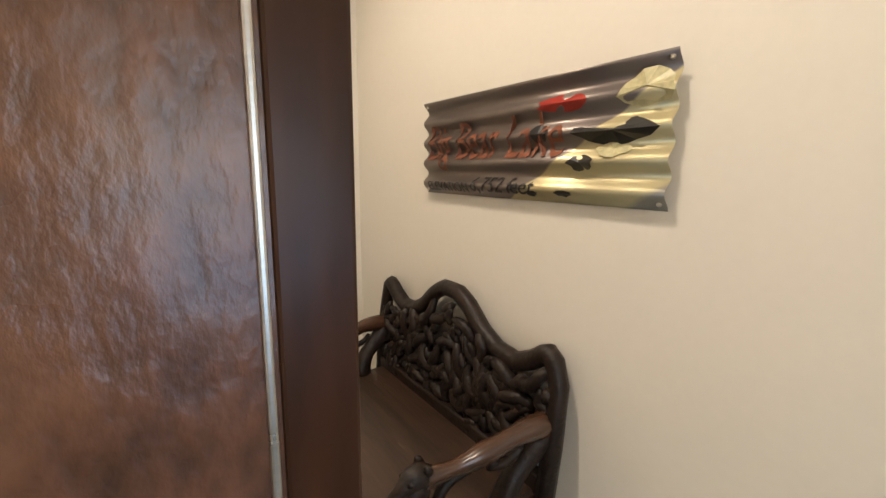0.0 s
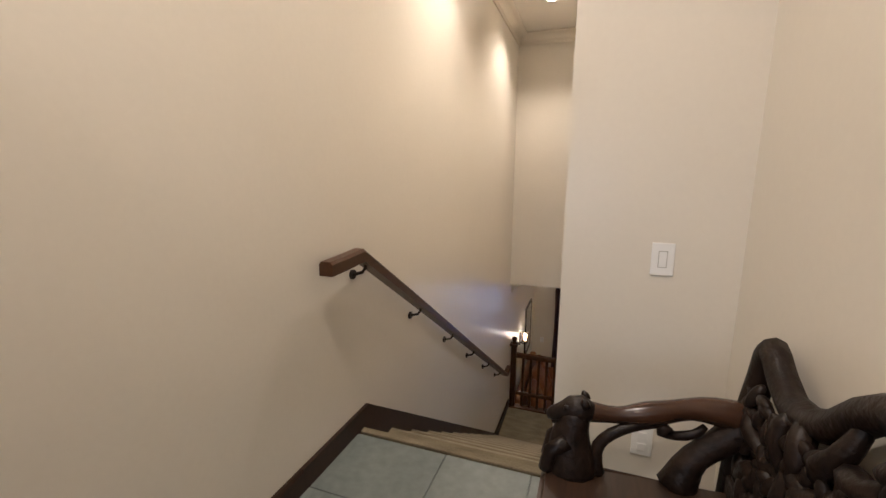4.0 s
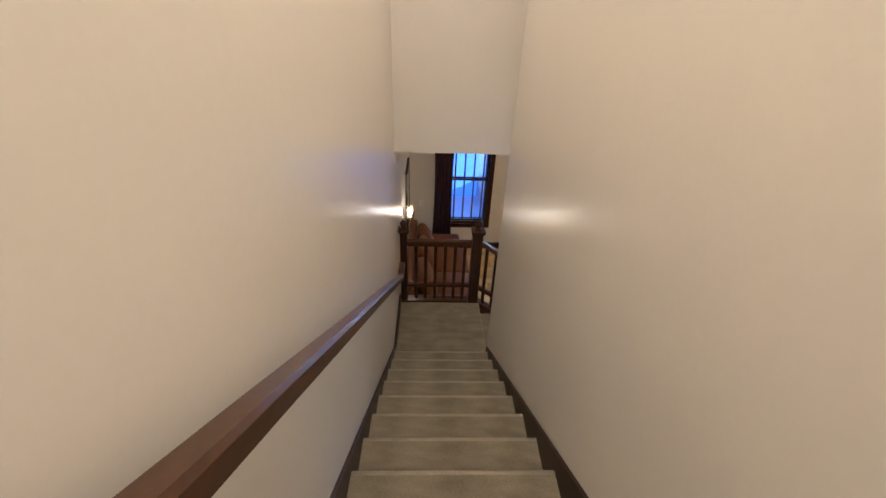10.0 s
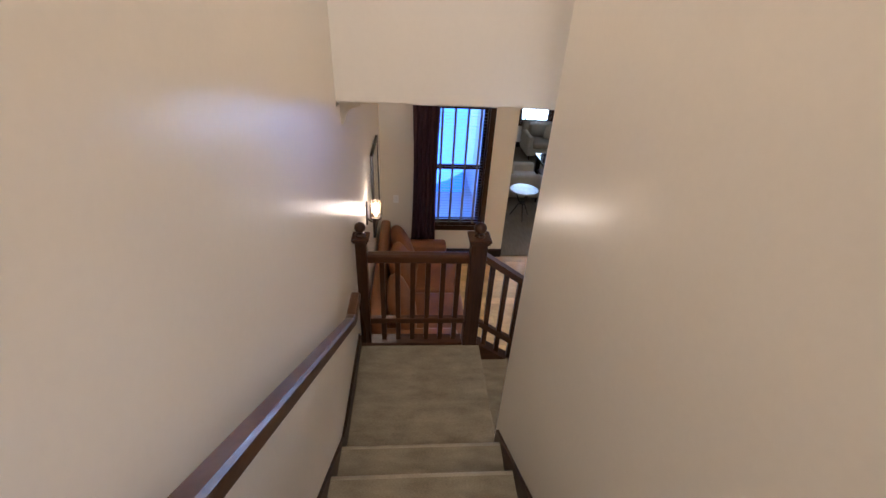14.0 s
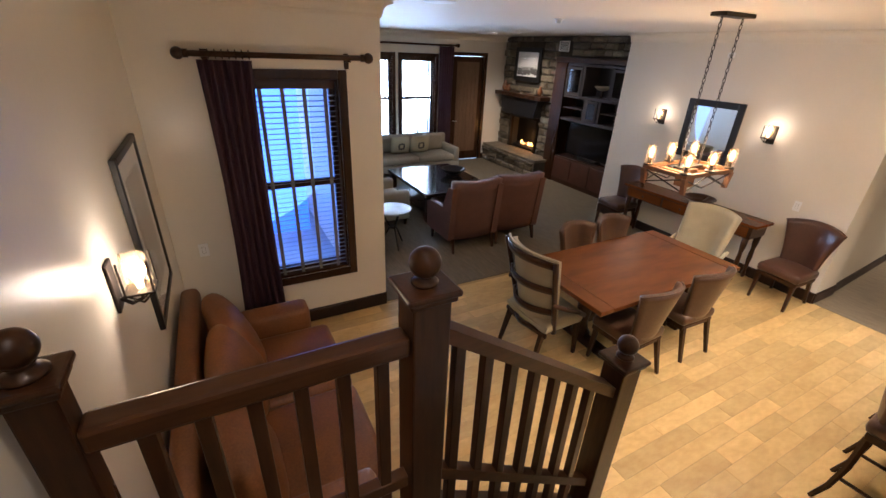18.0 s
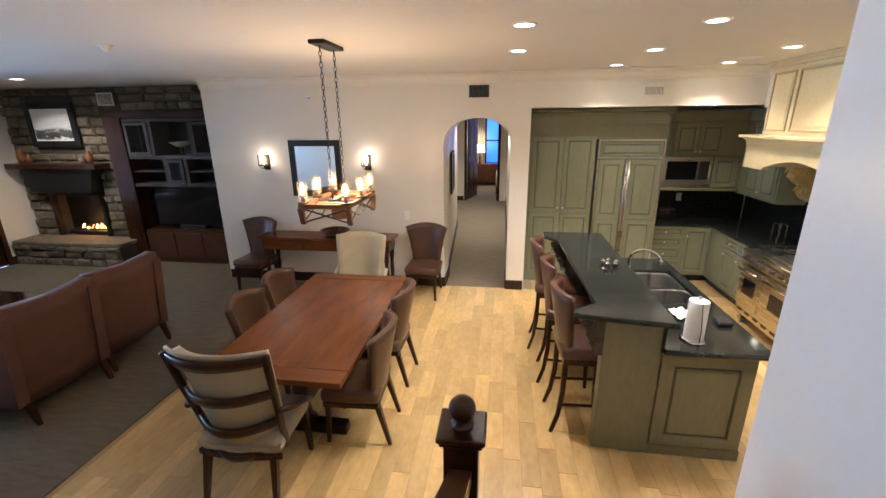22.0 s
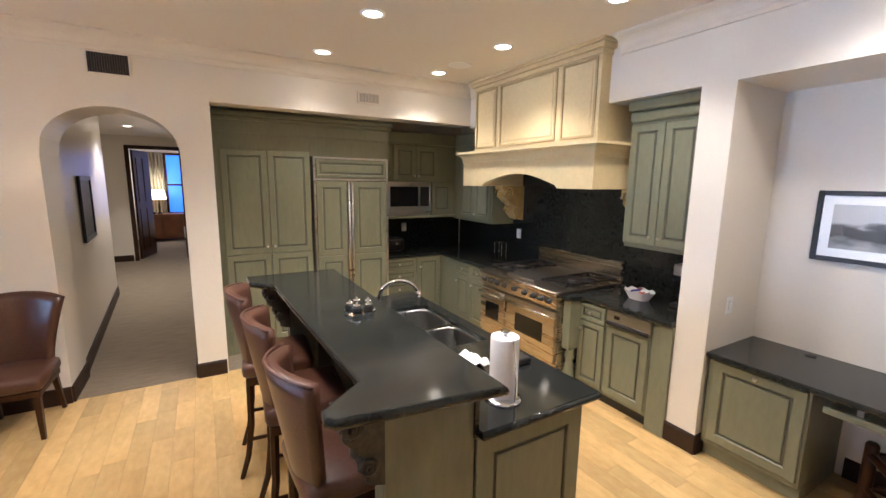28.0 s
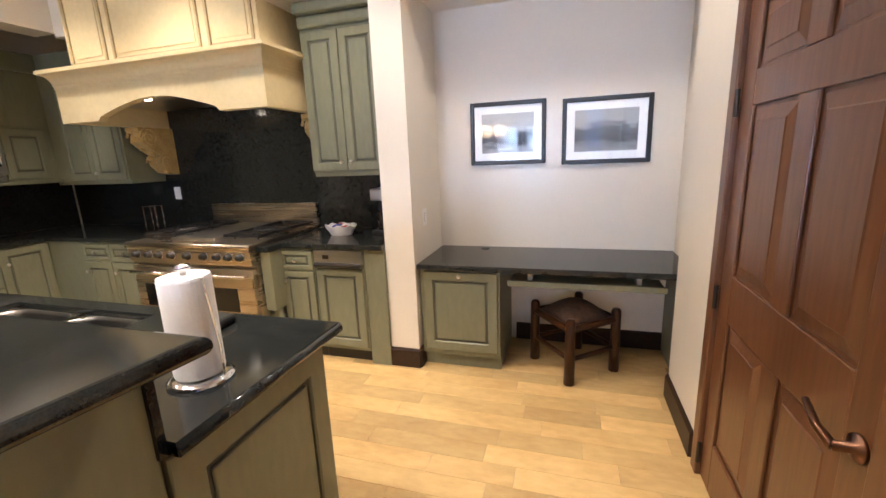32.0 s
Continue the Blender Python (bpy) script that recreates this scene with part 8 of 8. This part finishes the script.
part("pot", turned([(0.055, 0.936), (0.065, 0.96), (0.06, 1.03), (0.045, 1.07), (0.05, 1.08)], 4.68, 3.91, 18), "dark_gloss", cm, smooth=True)
np_ = fixed("napkin_holder", "chrome wire napkin holder on the corner counter", "napkin holder", 6.95, 3.98, 0.9)
for y in (3.95, 4.02):
    part("wire", tube([(6.88, y, 0.905), (6.88, y, 1.13), (7.02, y, 1.13), (7.02, y, 0.905)], 0.006, 6), "chrome", np_)
part("base", box(6.87, 3.94, 0.901, 7.03, 4.03, 0.908, 0.002), "chrome", np_)
ts = fixed("toaster", "small dark toaster on the corner counter", "toaster", 8.2, 4.85, 0.9)
part("body", box(8.11, 4.75, 0.905, 8.29, 5.0, 1.08, 0.03), "iron", ts, smooth=True)
part("lever", box(8.09, 4.85, 1.0, 8.11, 4.89, 1.02, 0.003), "chrome", ts)


# ---- pieces of floors and walls ----
def shared(name, bm, mat):
    me = bpy.data.meshes.new(name)
    bm.to_mesh(me)
    bm.free()
    me.materials.append(M[mat])
    return me


def piece(name, me, parent, x, y, z, rz=0.0, scale=None):
    ob = new(name, me)
    ob.parent = parent
    ob.location = (x, y, z)
    if rz:
        ob.rotation_euler = (0, 0, rz)
    if scale:
        ob.scale = scale
    return ob


def chamfered(l, w, h, c):
    bm = bmesh.new()
    lo = [bm.verts.new(p) for p in ((0, 0, -h), (l, 0, -h), (l, w, -h), (0, w, -h))]
    mid = [bm.verts.new(p) for p in ((0, 0, -c), (l, 0, -c), (l, w, -c), (0, w, -c))]
    hi = [bm.verts.new(p) for p in ((c, c, 0), (l - c, c, 0), (l - c, w - c, 0), (c, w - c, 0))]
    for a, b in ((lo, mid), (mid, hi)):
        for k in range(4):
            bm.faces.new((a[k], a[(k + 1) % 4], b[(k + 1) % 4], b[k]))
    bm.faces.new(hi)
    return bm


# oak planks, laid along x in broken rows; the far ones are joined
rng = random.Random(11)
PW, PL = 0.13, 0.84
LENGTHS = (0.5, 0.75, 1.0)
boards = [shared("plank", chamfered(PL * k - 0.0012, PW - 0.0012, 0.008, 0.0009), "floor_wood") for k in LENGTHS]
far = bmesh.new()
y = 3.55
while y < 10.34:
    x = LX - rng.uniform(0, 0.6)
    while x < WX + 0.02:
        n = rng.randrange(3)
        end = min(x + PL * LENGTHS[n], WX + 0.03)
        lo = max(x, LX)
        hidden = (y + PW < 6.44 and end < 2.72) or (y + PW < 7.4 and end < 1.8) or y + PW > 10.40 or end - lo < 0.02 or (4.2 < lo and end < 6.05 and y > 5.7 and y + PW < 6.44)
        if not hidden:
            near = 2.5 < lo < 5.9 and 4.3 < y < 9.2 and end - lo > PL * LENGTHS[n] - 0.01
            if near:
                piece("plank", boards[n], floor_main, x, y, 0.0)
            else:
                c = 0.0009
                q = [far.verts.new(v) for v in ((lo, y, -c), (end - 0.0012, y, -c), (end - 0.0012, y + PW - 0.0012, -c), (lo, y + PW - 0.0012, -c))]
                r = [far.verts.new(v) for v in ((lo + c, y + c, 0), (end - 0.0012 - c, y + c, 0), (end - 0.0012 - c, y + PW - 0.0012 - c, 0), (lo + c, y + PW - 0.0012 - c, 0))]
                far.faces.new(r)
                for k in range(4):
                    far.faces.new((q[k], q[(k + 1) % 4], r[(k + 1) % 4], r[k]))
        x += PL * LENGTHS[n]
    y += PW
part("far_planks", far, "floor_wood_far", floor_main, kind="stuff")

# slate tiles of the upper hall
rng = random.Random(5)
tiles = [shared("slate_tile", chamfered(w - 0.005, d - 0.005, 0.016, 0.002), "slate_piece") for w, d in ((0.60, 0.40), (0.40, 0.40), (0.50, 0.40))]
y = 2.985 - 0.40
row = 0
while y > -1.3:
    x = LX if y > 1.5 else 0.2
    x -= 0.2 * (row % 2)
    while x < 2.25:
        k = rng.randrange(3)
        w = (0.60, 0.40, 0.50)[k]
        lo, hi = max(x, LX if y > 1.5 else 0.2), min(x + w, 2.25)
        if hi - lo > 0.06:
            piece("tile", tiles[k], floor_upper, lo, y, UP + rng.uniform(-0.001, 0.001), scale=((hi - lo) / w, 1, 1))
        x += w
    y -= 0.40
    row += 1

# ledge stones of the fireplace wall, band and hearth
rng = random.Random(21)


def stone_mesh(seed):
    """A rough block one unit long (y) and high (z), 5 cm proud towards -x."""
    r = random.Random(seed)
    bm = bmesh.new()
    j = lambda a: a + r.uniform(-0.05, 0.05)
    back = [bm.verts.new((0.0, *p)) for p in ((0.02, 0.03), (0.98, 0.03), (0.98, 0.97), (0.02, 0.97))]
    mid = [bm.verts.new((-0.035, j(p[0]), j(p[1]))) for p in ((0.05, 0.08), (0.95, 0.08), (0.95, 0.92), (0.05, 0.92))]
    top = [bm.verts.new((-0.05 - r.uniform(0, 0.018), j(p[0]), j(p[1]))) for p in ((0.16, 0.24), (0.84, 0.24), (0.84, 0.78), (0.16, 0.78))]
    for a, b in ((back, mid), (mid, top)):
        for k in range(4):
            bm.faces.new((a[k], b[k], b[(k + 1) % 4], a[(k + 1) % 4]))
    bm.faces.new(top[::-1])
    bmesh.ops.recalc_face_normals(bm, faces=bm.faces)
    return shared("stone", bm, "stone")


stones = [stone_mesh(k) for k in range(12)]


def lay(parent_name, x, y0, y1, z0, z1, h0, h1, holes=(), opening=None):
    """Rows of stones on a mortar bed; rows stop at the holes."""
    bm = bmesh.new()
    if opening:
        a, b, c = opening
        add_box(bm, x + 0.051, y0, z0, x + 0.06, a, z1)
        add_box(bm, x + 0.051, b, z0, x + 0.06, y1, z1)
        add_box(bm, x + 0.051, a, c, x + 0.06, b, z1)
    else:
        add_box(bm, x + 0.051, y0, z0, x + 0.06, y1, z1)
    holder = structure(parent_name, bm, "mortar", "rough grey-brown ledge stone facing", "stone wall")
    z = z0
    while z < z1 - 0.02:
        h = min(rng.uniform(h0, h1), z1 - z)
        spans = [(y0, y1)]
        for a, b, c, d in holes:
            if z + h > c + 0.02 and z < d - 0.02:
                spans = [q for p in spans for q in ((p[0], min(p[1], a)), (max(p[0], b), p[1])) if q[1] - q[0] > 0.03]
        for s0, s1 in spans:
            y = s0
            while y < s1 - 0.02:
                w = min(rng.uniform(0.13, 0.4), s1 - y)
                if s1 - y - w < 0.08:
                    w = s1 - y
                piece("stone", rng.choice(stones), holder, x + 0.05, y, z, scale=(rng.uniform(0.7, 1.3), w, h))
                y += w
        z += h


lay("wall_stone_facing", SX - 0.01, 13.95, 16.0, 0.42, CEIL, 0.11, 0.2, [(14.40, 15.55, 0.3, 1.26), (14.55, 15.5, 2.02, 2.72), (13.75, 14.05, 2.66, 2.9)], (14.45, 15.5, 1.22))
lay("wall_stone_facing", SX - 0.01, 11.7, 13.95, 2.60, CEIL, 0.11, 0.18, [(13.7, 14.1, 2.66, 2.9)])
lay("wall_stone_facing", 7.40, 13.85, 15.98, 0.0, 0.36, 0.11, 0.15)
